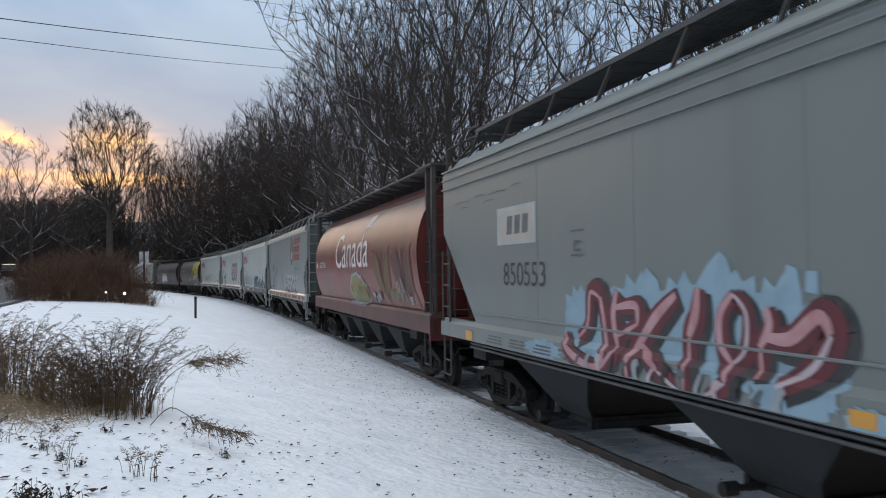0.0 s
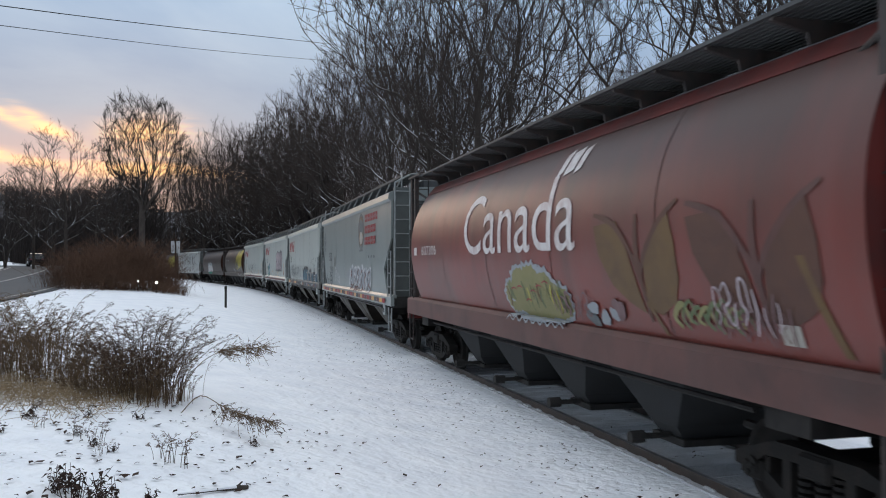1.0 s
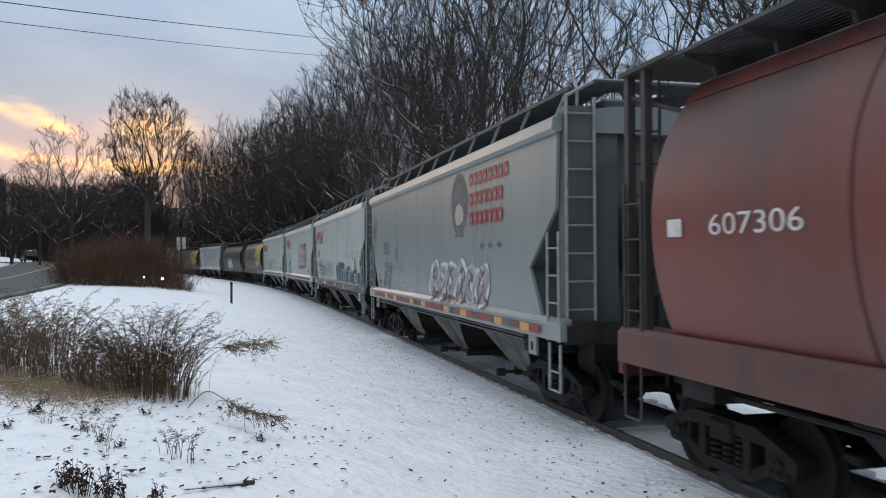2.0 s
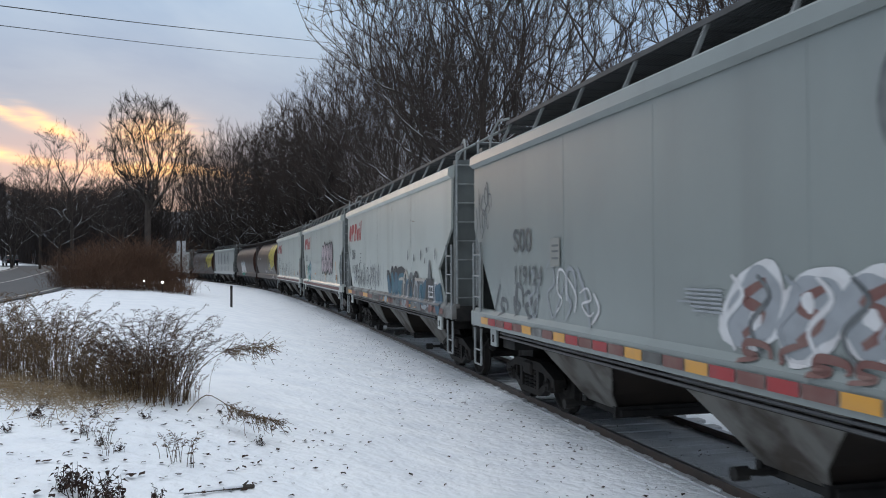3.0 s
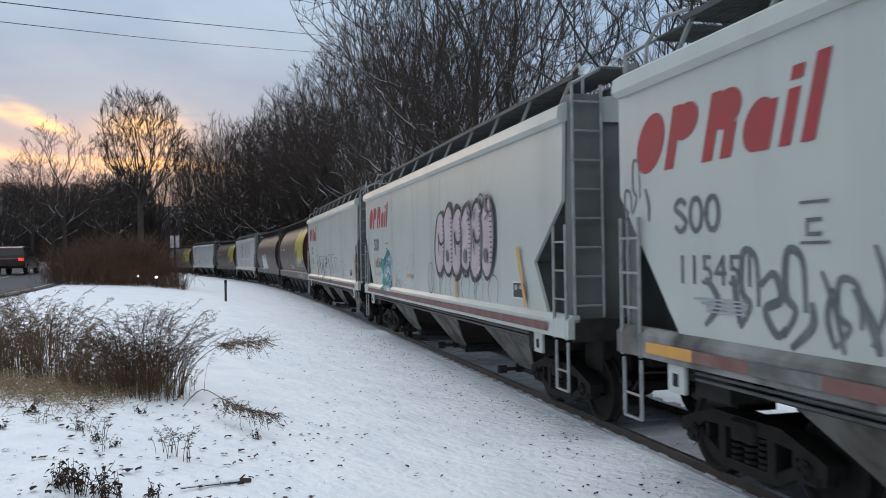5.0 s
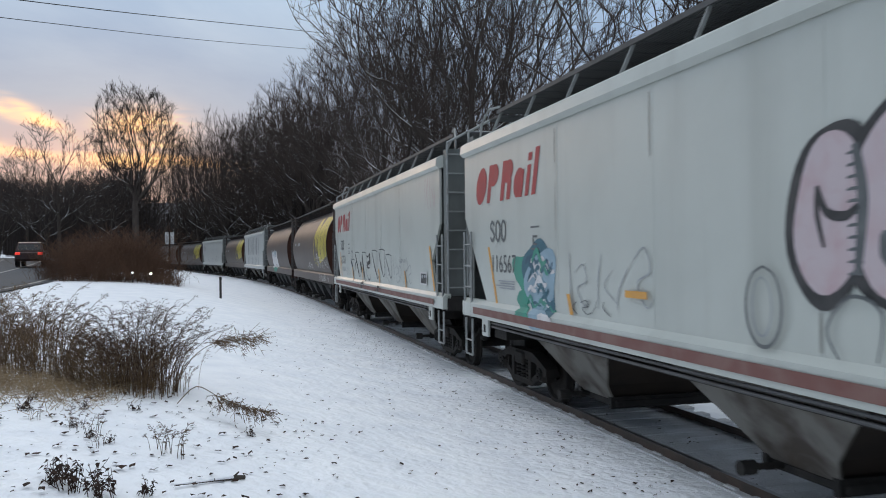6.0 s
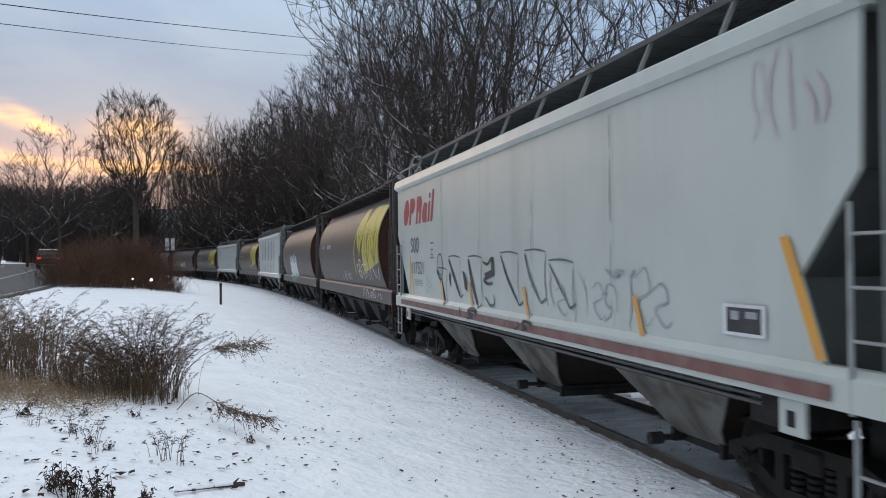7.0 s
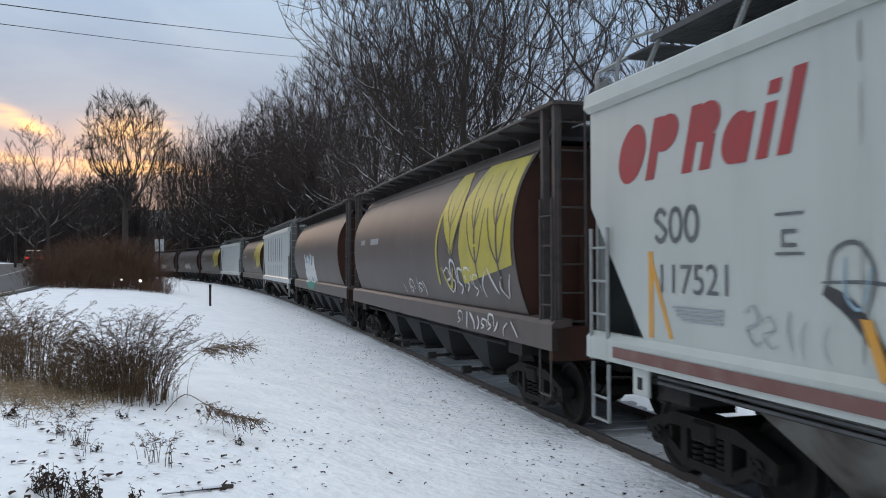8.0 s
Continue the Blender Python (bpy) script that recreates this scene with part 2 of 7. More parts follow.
    asphalt=material("wet_asphalt", (0.082, 0.086, 0.092), 0.75, 0, (0.095, 0.095, 0.10), amount=0.7, scale=0.5, bump=0.25, bump_scale=60.0, speck=0.4),
    line=material("road_paint", (0.45, 0.44, 0.40), 0.6, 0, (0.2, 0.2, 0.19), amount=0.7, scale=1.5),
    sign=material("sign_back_metal", (0.55, 0.56, 0.57), 0.45, 0.3, (0.42, 0.43, 0.44), amount=0.5, scale=6.0),
    post=material("dark_post", (0.035, 0.030, 0.028), 0.8, 0, (0.06, 0.05, 0.045), amount=0.6, scale=6.0),
    galv=material("galvanised_guardrail", (0.34, 0.36, 0.38), 0.45, 0.6, (0.26, 0.27, 0.28), amount=0.6, scale=3.0),
    lamp=material("reflector_lamp", (1.0, 0.95, 0.85), 0.3, emit=4.0),
    tail=material("tail_lamp", (1.0, 0.05, 0.03), 0.3, emit=0.8),
    carpaint=material("dark_car_paint", (0.018, 0.019, 0.022), 0.25, 0.3, (0.05, 0.05, 0.05), amount=0.4, scale=2.0),
    carpaint2=material("maroon_car_paint", (0.028, 0.014, 0.013), 0.3, 0.3, (0.06, 0.04, 0.04), amount=0.4, scale=2.0),
    glass=material("dark_car_glass", (0.010, 0.012, 0.014), 0.08),
    tyre=material("tyre_rubber", (0.016, 0.016, 0.016), 0.85),
    wire=material("power_cable", (0.012, 0.012, 0.013), 0.6),
)


def snow_material():
    m = bpy.data.materials.new("trodden_snow")
    m.use_nodes = True
    n, l = m.node_tree.nodes, m.node_tree.links
    bsdf = n["Principled BSDF"]
    bsdf.inputs["Roughness"].default_value = 0.75
    where = n.new("ShaderNodeTexCoord").outputs["Object"]
    texes = []
    for s, d in ((0.12, 4), (1.6, 5), (7.0, 4), (60.0, 2)):
        t = n.new("ShaderNodeTexNoise")
        t.inputs["Scale"].default_value, t.inputs["Detail"].default_value = s, d
        l.new(where, t.inputs["Vector"])
        texes.append(t.outputs["Fac"])
    r = n.new("ShaderNodeValToRGB")
    r.color_ramp.elements[0].position, r.color_ramp.elements[0].color = 0.3, (0.80, 0.82, 0.86, 1)
    r.color_ramp.elements[1].position, r.color_ramp.elements[1].color = 0.65, (0.90, 0.91, 0.93, 1)
    l.new(texes[1], r.inputs[0])
    l.new(r.outputs[0], bsdf.inputs["Base Color"])
    last = None
    for t, strength, dist in ((texes[1], 0.6, 0.13), (texes[2], 0.8, 0.075), (texes[3], 0.35, 0.008)):
        b = n.new("ShaderNodeBump")
        b.inputs["Strength"].default_value, b.inputs["Distance"].default_value = strength, dist
        l.new(t, b.inputs["Height"])
        if last:
            l.new(last, b.inputs["Normal"])
        last = b.outputs[0]
    l.new(last, bsdf.inputs["Normal"])
    return m


M["snow"] = snow_material()
M["bed"] = material("dusted_ballast", (0.58, 0.58, 0.59), 0.95, 0, (0.82, 0.83, 0.86), amount=0.8, scale=1.6, speck=0.7, bump=1.0, bump_scale=22.0)
M["woodsfloor"] = material("woods_floor", (0.40, 0.42, 0.46), 0.95, 0, (0.06, 0.048, 0.042), amount=0.92, scale=0.5, bump=0.4, bump_scale=4.0)
M["hill"] = material("far_wooded_hill", (0.050, 0.043, 0.043), 0.95, 0, (0.40, 0.41, 0.45), amount=0.6, scale=0.05, bump=0.5, bump_scale=0.5)


# ---- mesh helpers ----
def mesh_of(name, bm, mats, smooth=False):
    me = bpy.data.meshes.new(name)
    bmesh.ops.recalc_face_normals(bm, faces=bm.faces)
    bm.to_mesh(me)
    bm.free()
    for m in (mats if isinstance(mats, (list, tuple)) else [mats]):
        me.materials.append(m)
    if smooth:
        me.polygons.foreach_set("use_smooth", [True] * len(me.polygons))
    return me


def part(name, bm, mat, parent, label="", smooth=False, at=None):
    """ONE mesh object under a thing or a part. bm may be a bmesh or a finished mesh."""
    me = bm if isinstance(bm, bpy.types.Mesh) else mesh_of(name, bm, mat, smooth)
    ob = new(name, me)
    ob.parent = parent
    if at is not None:
        ob.matrix_basis = at
    return tagged(ob, label)


def thing(name, label, category, group="", kind="", m=None):
    ob = new(name)
    ob.empty_display_size = 0.2
    if m is not None:
        ob.matrix_basis = m
    return tagged(ob, label, category, group, kind)


def face(bm, pts, mat=0):
    f = bm.faces.new([bm.verts.new(p) for p in pts])
    f.material_index = mat
    return f


def box(bm, lo, hi, bevel=0.0):
    x0, y0, z0 = lo
    x1, y1, z1 = hi
    v = [bm.verts.new(p) for p in ((x0, y0, z0), (x1, y0, z0), (x1, y1, z0), (x0, y1, z0), (x0, y0, z1), (x1, y0, z1), (x1, y1, z1), (x0, y1, z1))]
    fs = [bm.faces.new([v[i] for i in q]) for q in ((3, 2, 1, 0), (4, 5, 6, 7), (0, 1, 5, 4), (1, 2, 6, 5), (2, 3, 7, 6), (3, 0, 4, 7))]
    if bevel:
        es = list({e for f in fs for e in f.edges})
        bmesh.ops.bevel(bm, geom=es, offset=bevel, segments=1, affect="EDGES")


def loft(bm, rings, caps=True, closed=True):
    """Skin over rings of points, all of one length."""
    vs = [[bm.verts.new(p) for p in r] for r in rings]
    k = len(vs[0])
    for a, b in zip(vs, vs[1:]):
        for i in range(k if closed else k - 1):
            j = (i + 1) % k
            bm.faces.new((a[i], a[j], b[j], b[i]))
    if caps and closed:
        bm.faces.new(vs[0][::-1])
        bm.faces.new(vs[-1])


def tube(bm, a, b, r0, r1=None, sides=6):
    a, b = Vector(a), Vector(b)
    r1 = r0 if r1 is None else r1
    d = (b - a).normalized()
    u = d.orthogonal().normalized()
    w = d.cross(u)
    ang = [2 * math.pi * i / sides for i in range(sides)]
    loft(bm, [[p + (u * math.cos(t) + w * math.sin(t)) * r for t in ang] for p, r in ((a, r0), (b, r1))])


def plate(bm, poly, axis, lo, hi):
    """A flat polygon, given as pairs, thickened along an axis: 'y' takes (x, z), 'x' takes (y, z), 'z' takes (x, y)."""
    put = {"y": lambda p, t: (p[0], t, p[1]), "x": lambda p, t: (t, p[0], p[1]), "z": lambda p, t: (p[0], p[1], t)}[axis]
    loft(bm, [[put(p, lo) for p in poly], [put(p, hi) for p in poly]])


def tubes_mesh(name, segs, mat, sides=3):
    """Many thin tapered rods as one mesh: rows of (p0, p1, r0, r1)."""
    a = np.array([s[0] for s in segs], float)
    b = np.array([s[1] for s in segs], float)
    r0 = np.array([s[2] for s in segs], float)[:, None]
    r1 = np.array([s[3] for s in segs], float)[:, None]
    d = b - a
    d /= np.maximum(np.linalg.norm(d, axis=1, keepdims=True), 1e-9)
    ref = np.where(np.abs(d[:, 2:3]) > 0.9, np.array([[1.0, 0, 0]]), np.array([[0, 0, 1.0]]))
    u = np.cross(d, ref)
    u /= np.linalg.norm(u, axis=1, keepdims=True)
    w = np.cross(d, u)
    n = len(segs)
    vs = np.empty((n, 2 * sides, 3))
    for i in range(sides):
        t = 2 * math.pi * i / sides
        o = u * math.cos(t) + w * math.sin(t)
        vs[:, i] = a + o * r0
        vs[:, sides + i] = b + o * r1
    quad = np.array([[i, (i + 1) % sides, sides + (i + 1) % sides, sides + i] for i in range(sides)])
    fs = (np.arange(n)[:, None, None] * 2 * sides + quad[None]).reshape(-1, 4)
    me = bpy.data.meshes.new(name)
    me.vertices.add(n * 2 * sides)
    me.vertices.foreach_set("co", vs.reshape(-1))
    me.loops.add(len(fs) * 4)
    me.loops.foreach_set("vertex_index", fs.reshape(-1).astype(np.int32))
    me.polygons.add(len(fs))
    me.polygons.foreach_set("loop_start", np.arange(0, len(fs) * 4, 4, dtype=np.int32))
    me.polygons.foreach_set("use_smooth", np.ones(len(fs), bool))
    me.update(calc_edges=True)
    me.materials.append(mat)
    return me


# ---- the line of the track: straight past the camera, then bending away to the left ----
X0, Y0, HEAD, BEND, BEND2 = 1.193, 19.682, 1.8196, 0.000171, 1.576e-5
STEP = 0.5
S_LO, S_HI = -130.0, 330.0


def heading(s):
    s = min(max(s, 0.0), 260.0)
    return HEAD + BEND * s + BEND2 * s * s


def lay_line():
    pts = {0: (X0, Y0)}
    x, y = X0, Y0
    for i in range(int(S_HI / STEP)):
        h = heading((i + 0.5) * STEP)
        x, y = x + math.cos(h) * STEP, y + math.sin(h) * STEP
        pts[i + 1] = (x, y)
    x, y = X0, Y0
    for i in range(int(-S_LO / STEP)):
        h = heading(-(i + 0.5) * STEP)
        x, y = x - math.cos(h) * STEP, y - math.sin(h) * STEP
        pts[-i - 1] = (x, y)
    return pts


LINE = lay_line()
LINE_XY = np.array([LINE[k] for k in sorted(LINE)])
LINE_H = np.array([heading(k * STEP) for k in sorted(LINE)])


def on_line(s, off=0.0):
    i = math.floor(s / STEP)
    f = s / STEP - i
    (xa, ya), (xb, yb) = LINE[i], LINE[i + 1]
    h = heading(s)
    return xa + (xb - xa) * f - math.sin(h) * off, ya + (yb - ya) * f + math.cos(h) * off


def side_of_line(x, y):
    """Metres to the left of the centre line (the camera's side) and the nearest stretch; arrays."""
    x, y = np.atleast_1d(x).astype(float), np.atleast_1d(y).astype(float)
    out = np.empty(len(x))
    for k in range(0, len(x), 4000):
        dx, dy = x[k:k + 4000, None] - LINE_XY[None, ::4, 0], y[k:k + 4000, None] - LINE_XY[None, ::4, 1]
        i = np.argmin(dx * dx + dy * dy, axis=1)
        j = np.arange(len(i))
        h = LINE_H[::4][i]
        out[k:k + 4000] = -np.sin(h) * dx[j, i] + np.cos(h) * dy[j, i]
        far = np.sqrt(dx[j, i] ** 2 + dy[j, i] ** 2)
        out[k:k + 4000] = np.where(far > np.abs(out[k:k + 4000]) + 2, np.sign(out[k:k + 4000]) * far, out[k:k + 4000])
    return out


ROAD = [(4.0, -80.0), (-3.0, -40.0), (-12.3, 0.0), (-17.0, 20.0), (-21.2, 36.0), (-25.2, 48.8), (-29.2, 60.0), (-34.2, 72.2), (-38.4, 82.0), (-46.6, 99.4), (-52.4, 110.0),
        (-59.5, 121.0), (-72.6, 140.0), (-94.0, 166.0), (-125.0, 195.0), (-170.0, 225.0)]
ROAD_A = np.array(ROAD)


def road_dist(x, y):
    x, y = np.atleast_1d(x).astype(float), np.atleast_1d(y).astype(float)
    best = np.full(len(x), 1e9)
    for (ax, ay), (bx, by) in zip(ROAD, ROAD[1:]):
        ux, uy = bx - ax, by - ay
        t = np.clip(((x - ax) * ux + (y - ay) * uy) / (ux * ux + uy * uy), 0, 1)
        best = np.minimum(best, np.hypot(x - ax - t * ux, y - ay - t * uy))
    return best


def ease(a, b, v):
    t = np.clip((v - a) / (b - a), 0, 1)
    return t * t * (3 - 2 * t)


def road_z(y):
    return np.interp(y, [-80, 0, 40, 60, 100, 140, 200], [0.7, 0.9, 1.35, 1.78, 2.25, 2.5, 2.7])


def ground_z(x, y, rough=True):
    x, y = np.atleast_1d(x).astype(float), np.atleast_1d(y).astype(float)
    u = side_of_line(x, y)
    z = -0.14 + 0.52 * ease(1.6, 6.5, u) + 0.35 * ease(5.0, 11.0, u)
    z = np.where(u < 0, -0.17 - 0.5 * ease(2.3, 5.0, -u) + 1.2 * ease(5.0, 14.0, -u) + 7.0 * ease(12.0, 60.0, -u) + 8.0 * ease(60.0, 200.0, -u), z)
    rd = road_dist(x, y)
    k = 1 - ease(5.0, 15.0, rd)
    z = np.where(u > 0, z * (1 - k) + (road_z(y) - 0.06) * k, z)
    beyond = ease(8.0, 60.0, rd) * (u > 0) * (x < -20) * ease(20, 60, -x)
    z = z + 3.0 * beyond * ease(60, 160, np.hypot(x, y))
    r = np.hypot(x, y)
    z = z + 13.0 * ease(150.0, 380.0, r) + 24.0 * ease(300.0, 520.0, r) * ease(0.425, 0.50, -x / np.maximum(r, 1))
    return z


def gz(x, y):
    return float(ground_z(x, y)[0])


def build_ground():
    """One sheet of snow, fine near the camera, out to the horizon."""
    rings = np.concatenate([np.linspace(0.0, 30, 76)[1:], np.linspace(30, 120, 76)[1:], np.geomspace(120, 2600, 46)[1:]])
    n = 240
    ang = np.linspace(0, 2 * math.pi, n, endpoint=False)
    x = np.concatenate([[0.0], (rings[:, None] * np.cos(ang)).reshape(-1)])
    y = np.concatenate([[0.0], (rings[:, None] * np.sin(ang)).reshape(-1)])
    z = ground_z(x, y)
    u = side_of_line(x, y)
    rd = road_dist(x, y)
    r = np.hypot(x, y)
    amp = np.where((np.abs(u) > 1.6) & (rd > 5.5), np.clip(r / 60, 0.35, 3), 0.0)
    lump = np.array([noise.noise(Vector((a * 0.9, b * 0.9, 0))) * 0.035 + noise.noise(Vector((a * 0.23, b * 0.23, 3))) * 0.06 for a, b in zip(x, y)])
    z = z + lump * amp
    verts = list(zip(x.tolist(), y.tolist(), z.tolist()))
    faces = [(0, 1 + i, 1 + (i + 1) % n) for i in range(n)]
    for k in range(len(rings) - 1):
        a, b = 1 + k * n, 1 + (k + 1) * n
        faces += [(a + i, b + i, b + (i + 1) % n, a + (i + 1) % n) for i in range(n)]
    me = bpy.data.meshes.new("ground")
    me.from_pydata(verts, [], faces)
    for m in ("snow", "bed", "woodsfloor", "hill"):
        me.materials.append(M[m])
    c = np.array([np.mean([verts[i] for i in f], axis=0) for f in faces])
    cu, cr = side_of_line(c[:, 0], c[:, 1]), np.hypot(c[:, 0], c[:, 1])
    crd = road_dist(c[:, 0], c[:, 1])
    idx = np.zeros(len(faces), np.int32)
    idx[(cu < -5.5)] = 2
    idx[(crd > 5.5) & (c[:, 0] < -24) & (cu > 12) & (c[:, 1] > 40)] = 2
    idx[cr > 190] = 3
    me.polygons.foreach_set("material_index", idx)
    me.polygons.foreach_set("use_smooth", [True] * len(faces))
    return tagged(new("ground", me), "thin trodden snow over ground rising to woods", "ground", kind="structure")


build_ground()


def ribbon(bm, ss, offs, zs):
    """A profile (off, z) swept along the track."""
    loft(bm, [[(*on_line(s, o), z) for o, z in zip(offs, zs)] for s in ss], caps=True)


def build_track():
    track = thing("railway_track", "single railway track on snow-dusted ballast, rusty rails", "track", kind="structure")
    ss = np.concatenate([np.arange(-40, 60, 1.0), np.arange(60, 262, 2.0)])
    bm = bmesh.new()
    ribbon(bm, ss, (-1.9, -1.2, -0.95, 0.0, 0.86, 0.98), (-0.35, -0.14, -0.118, -0.112, -0.122, -0.30))
    bm.verts.ensure_lookup_table()
    part("ballast_bed", bm, M["bed"], track, "grey ballast dusted with snow")
    for o in (-0.755, 0.755):
        bm = bmesh.new()
        ribbon(bm, ss, (o - 0.07, o + 0.07, o + 0.07, o + 0.012, o + 0.012, o + 0.036, o + 0.036, o - 0.036, o - 0.036, o - 0.012, o - 0.012, o - 0.07),
               (-0.17, -0.17, -0.155, -0.14, -0.045, -0.035, -0.004, -0.004, -0.035, -0.045, -0.14, -0.155))
        rail = part("rail", bm, M["rail"], track)
        bm = bmesh.new()
        ribbon(bm, ss, (o - 0.03, o + 0.03, o + 0.03, o - 0.03), (-0.006, -0.006, 0.0, 0.0))
        part("rail_head", bm, M["railtop"], rail, "worn bright running surface")
    bm = bmesh.new()
    box(bm, (-0.11, -1.25, -0.16), (0.11, 0.84, -0.104), 0.012)
    tie = mesh_of("tie", bm, M["bed"])
    rnd = random.Random(5)
    for i in range(200):
        s = -24 + i * 0.52
        ob = part("tie", tie, None, track)
        ob.matrix_basis = pose(*on_line(s, rnd.uniform(-0.05, 0.05)), rnd.uniform(-0.006, 0.006), 0, 0, math.degrees(heading(s)) + rnd.uniform(-2, 2))
    return track


build_track()


def strip(bm, pts, half_in, half_out, lift, mat=0):
    """A flat band along the road's line, between two offsets to its right."""
    rows = []
    for i, (x, y) in enumerate(pts):
        a, b = pts[max(i - 1, 0)], pts[min(i + 1, len(pts) - 1)]
        d = Vector((b[0] - a[0], b[1] - a[1])).normalized()
        row = []
        for o in (half_in, half_out):
            px_, py_ = x + d.y * o, y - d.x * o
            row.append(bm.verts.new((px_, py_, float(road_z(y)) + lift)))
        rows.append(row)
    for r0, r1 in zip(rows, rows[1:]):
        bm.faces.new((r0[0], r0[1], r1[1], r1[0]))


def build_road():
    fine = []
    for (a, b), (c, d) in zip(ROAD, ROAD[1:]):
        fine += [(a + (c - a) * k / 4, b + (d - b) * k / 4) for k in range(4)]
    bm = bmesh.new()
    strip(bm, fine, -4.2, 4.2, 0.0)
    strip(bm, fine, -4.2, 4.2, -0.12)
    road = tagged(new("road", mesh_of("road", bm, M["asphalt"])), "wet dark asphalt road with faded lines", "road", kind="structure")
    for o in (-0.10, 3.7, -3.8):
        bm = bmesh.new()
        strip(bm, fine, o, o + 0.12, 0.006)
        part("road_line", bm, M["line"], road, "faded painted road line")


build_road()


# ---- painted lettering and graffiti, laid a few millimetres proud of a car's side ----
def text_polys(text, size, shear=0.0, spacing=1.0):
    """The built-in font's outlines as a mesh, in metres."""
    cu = bpy.data.curves.new("text", "FONT")
    cu.body, cu.size, cu.shear, cu.space_character, cu.resolution_u = text, size, shear, spacing, 4
    ob = new("text", cu)
    dg = bpy.context.evaluated_depsgraph_get()
    dg.update()
    me = bpy.data.meshes.new_from_object(ob.evaluated_get(dg))
    vs = [tuple(v.co) for v in me.vertices]
    fs = [tuple(p.vertices) for p in me.polygons]
    bpy.data.objects.remove(ob)
    bpy.data.curves.remove(cu)
    bpy.data.meshes.remove(me)
    return vs, fs


class Paint:
    """Flat shapes in a side's own space: x along the car, z up."""

    def __init__(self, seed=0):
        self.bm, self.mats, self.rnd, self.layer = bmesh.new(), [], random.Random(seed), 0

    def slot(self, m):
        if m not in self.mats:
            self.mats.append(m)
        return self.mats.index(m)

    def poly(self, pts, m, up=True):
        if up:
            self.layer += 1
        f = self.bm.faces.new([self.bm.verts.new((x, 0.0003 * self.layer, z)) for x, z in pts])
        f.material_index = self.slot(m)

    def rect(self, x0, z0, x1, z1, m):
        self.poly([(x0, z0), (x1, z0), (x1, z1), (x0, z1)], m)

    def blob(self, cx, cz, rx, rz, m, wob=0.12, n=26, lean=0.0):
        ph = [self.rnd.uniform(0, 6.3) for _ in range(3)]
        pts = []
        for i in range(n):
            t = 2 * math.pi * i / n
            k = 1 + wob * (math.sin(2 * t + ph[0]) + 0.7 * math.sin(3 * t + ph[1]) + 0.5 * math.sin(5 * t + ph[2])) / 1.6
            dz = math.sin(t) * rz * k
            pts.append((cx + math.cos(t) * rx * k - lean * dz, cz + dz))
        self.poly(pts, m)
        return pts

    def burst(self, cx, cz, rx, rz, m, teeth=16, deep=0.3):
        """A ragged, spiky patch of spray."""
        pts = []
        for i in range(teeth * 2):
            t = math.pi * i / teeth
            k = self.rnd.uniform(0.92, 1.12) if i % 2 else self.rnd.uniform(1 - deep, 1 - deep * 0.4)
            pts.append((cx + math.cos(t) * rx * k, cz + math.sin(t) * rz * k))
        self.poly(pts, m)

    def stroke(self, pts, w, m, taper=True, up=True):
        """A brush line through points, smoothed."""
        if up:
            self.layer += 1
        k = self.slot(m)
        fine = []
        p = [pts[0], *pts, pts[-1]]
        for i in range(1, len(p) - 2):
            for j in range(5):
                t = j / 5
                fine.append(tuple(0.5 * (2 * p[i][c] + (p[i + 1][c] - p[i - 1][c]) * t + (2 * p[i - 1][c] - 5 * p[i][c] + 4 * p[i + 1][c] - p[i + 2][c]) * t * t
                                         + (3 * p[i][c] - p[i - 1][c] - 3 * p[i + 1][c] + p[i + 2][c]) * t ** 3) for c in (0, 1)))
        fine.append(pts[-1])
        rows = []
        for i, q in enumerate(fine):
            a, b = fine[max(i - 1, 0)], fine[min(i + 1, len(fine) - 1)]
            d = Vector((b[0] - a[0], b[1] - a[1]))
            d = d.normalized() if d.length > 1e-6 else Vector((1, 0))
            e = i / max(len(fine) - 1, 1)
            h = w / 2 * ((0.55 + 0.45 * math.sin(math.pi * min(max(e, 0.04), 0.96))) if taper else 1.0)
            rows.append([self.bm.verts.new((q[0] + s * -d.y * h, 0.0003 * self.layer, q[1] + s * d.x * h)) for s in (1, -1)])
        for r0, r1 in zip(rows, rows[1:]):
            f = self.bm.faces.new((r0[0], r0[1], r1[1], r1[0]))
            f.material_index = k

    def text(self, text, x, z, height, m, width=None, shear=0.0):
        """Reads along -x, from x onwards; height of a capital."""
        self.layer += 1
        vs, fs = text_polys(text, height / 0.7, shear)
        w = max(v[0] for v in vs) - min(v[0] for v in vs)
        k = width / w if width else 1.0
        lo = min(v[0] for v in vs)
        made = [self.bm.verts.new((x - (v[0] - lo) * k, 0.0003 * self.layer, z + v[1])) for v in vs]
        j = self.slot(m)
        for f in fs:
            try:
                self.bm.faces.new([made[i] for i in f]).material_index = j
            except ValueError:
                pass

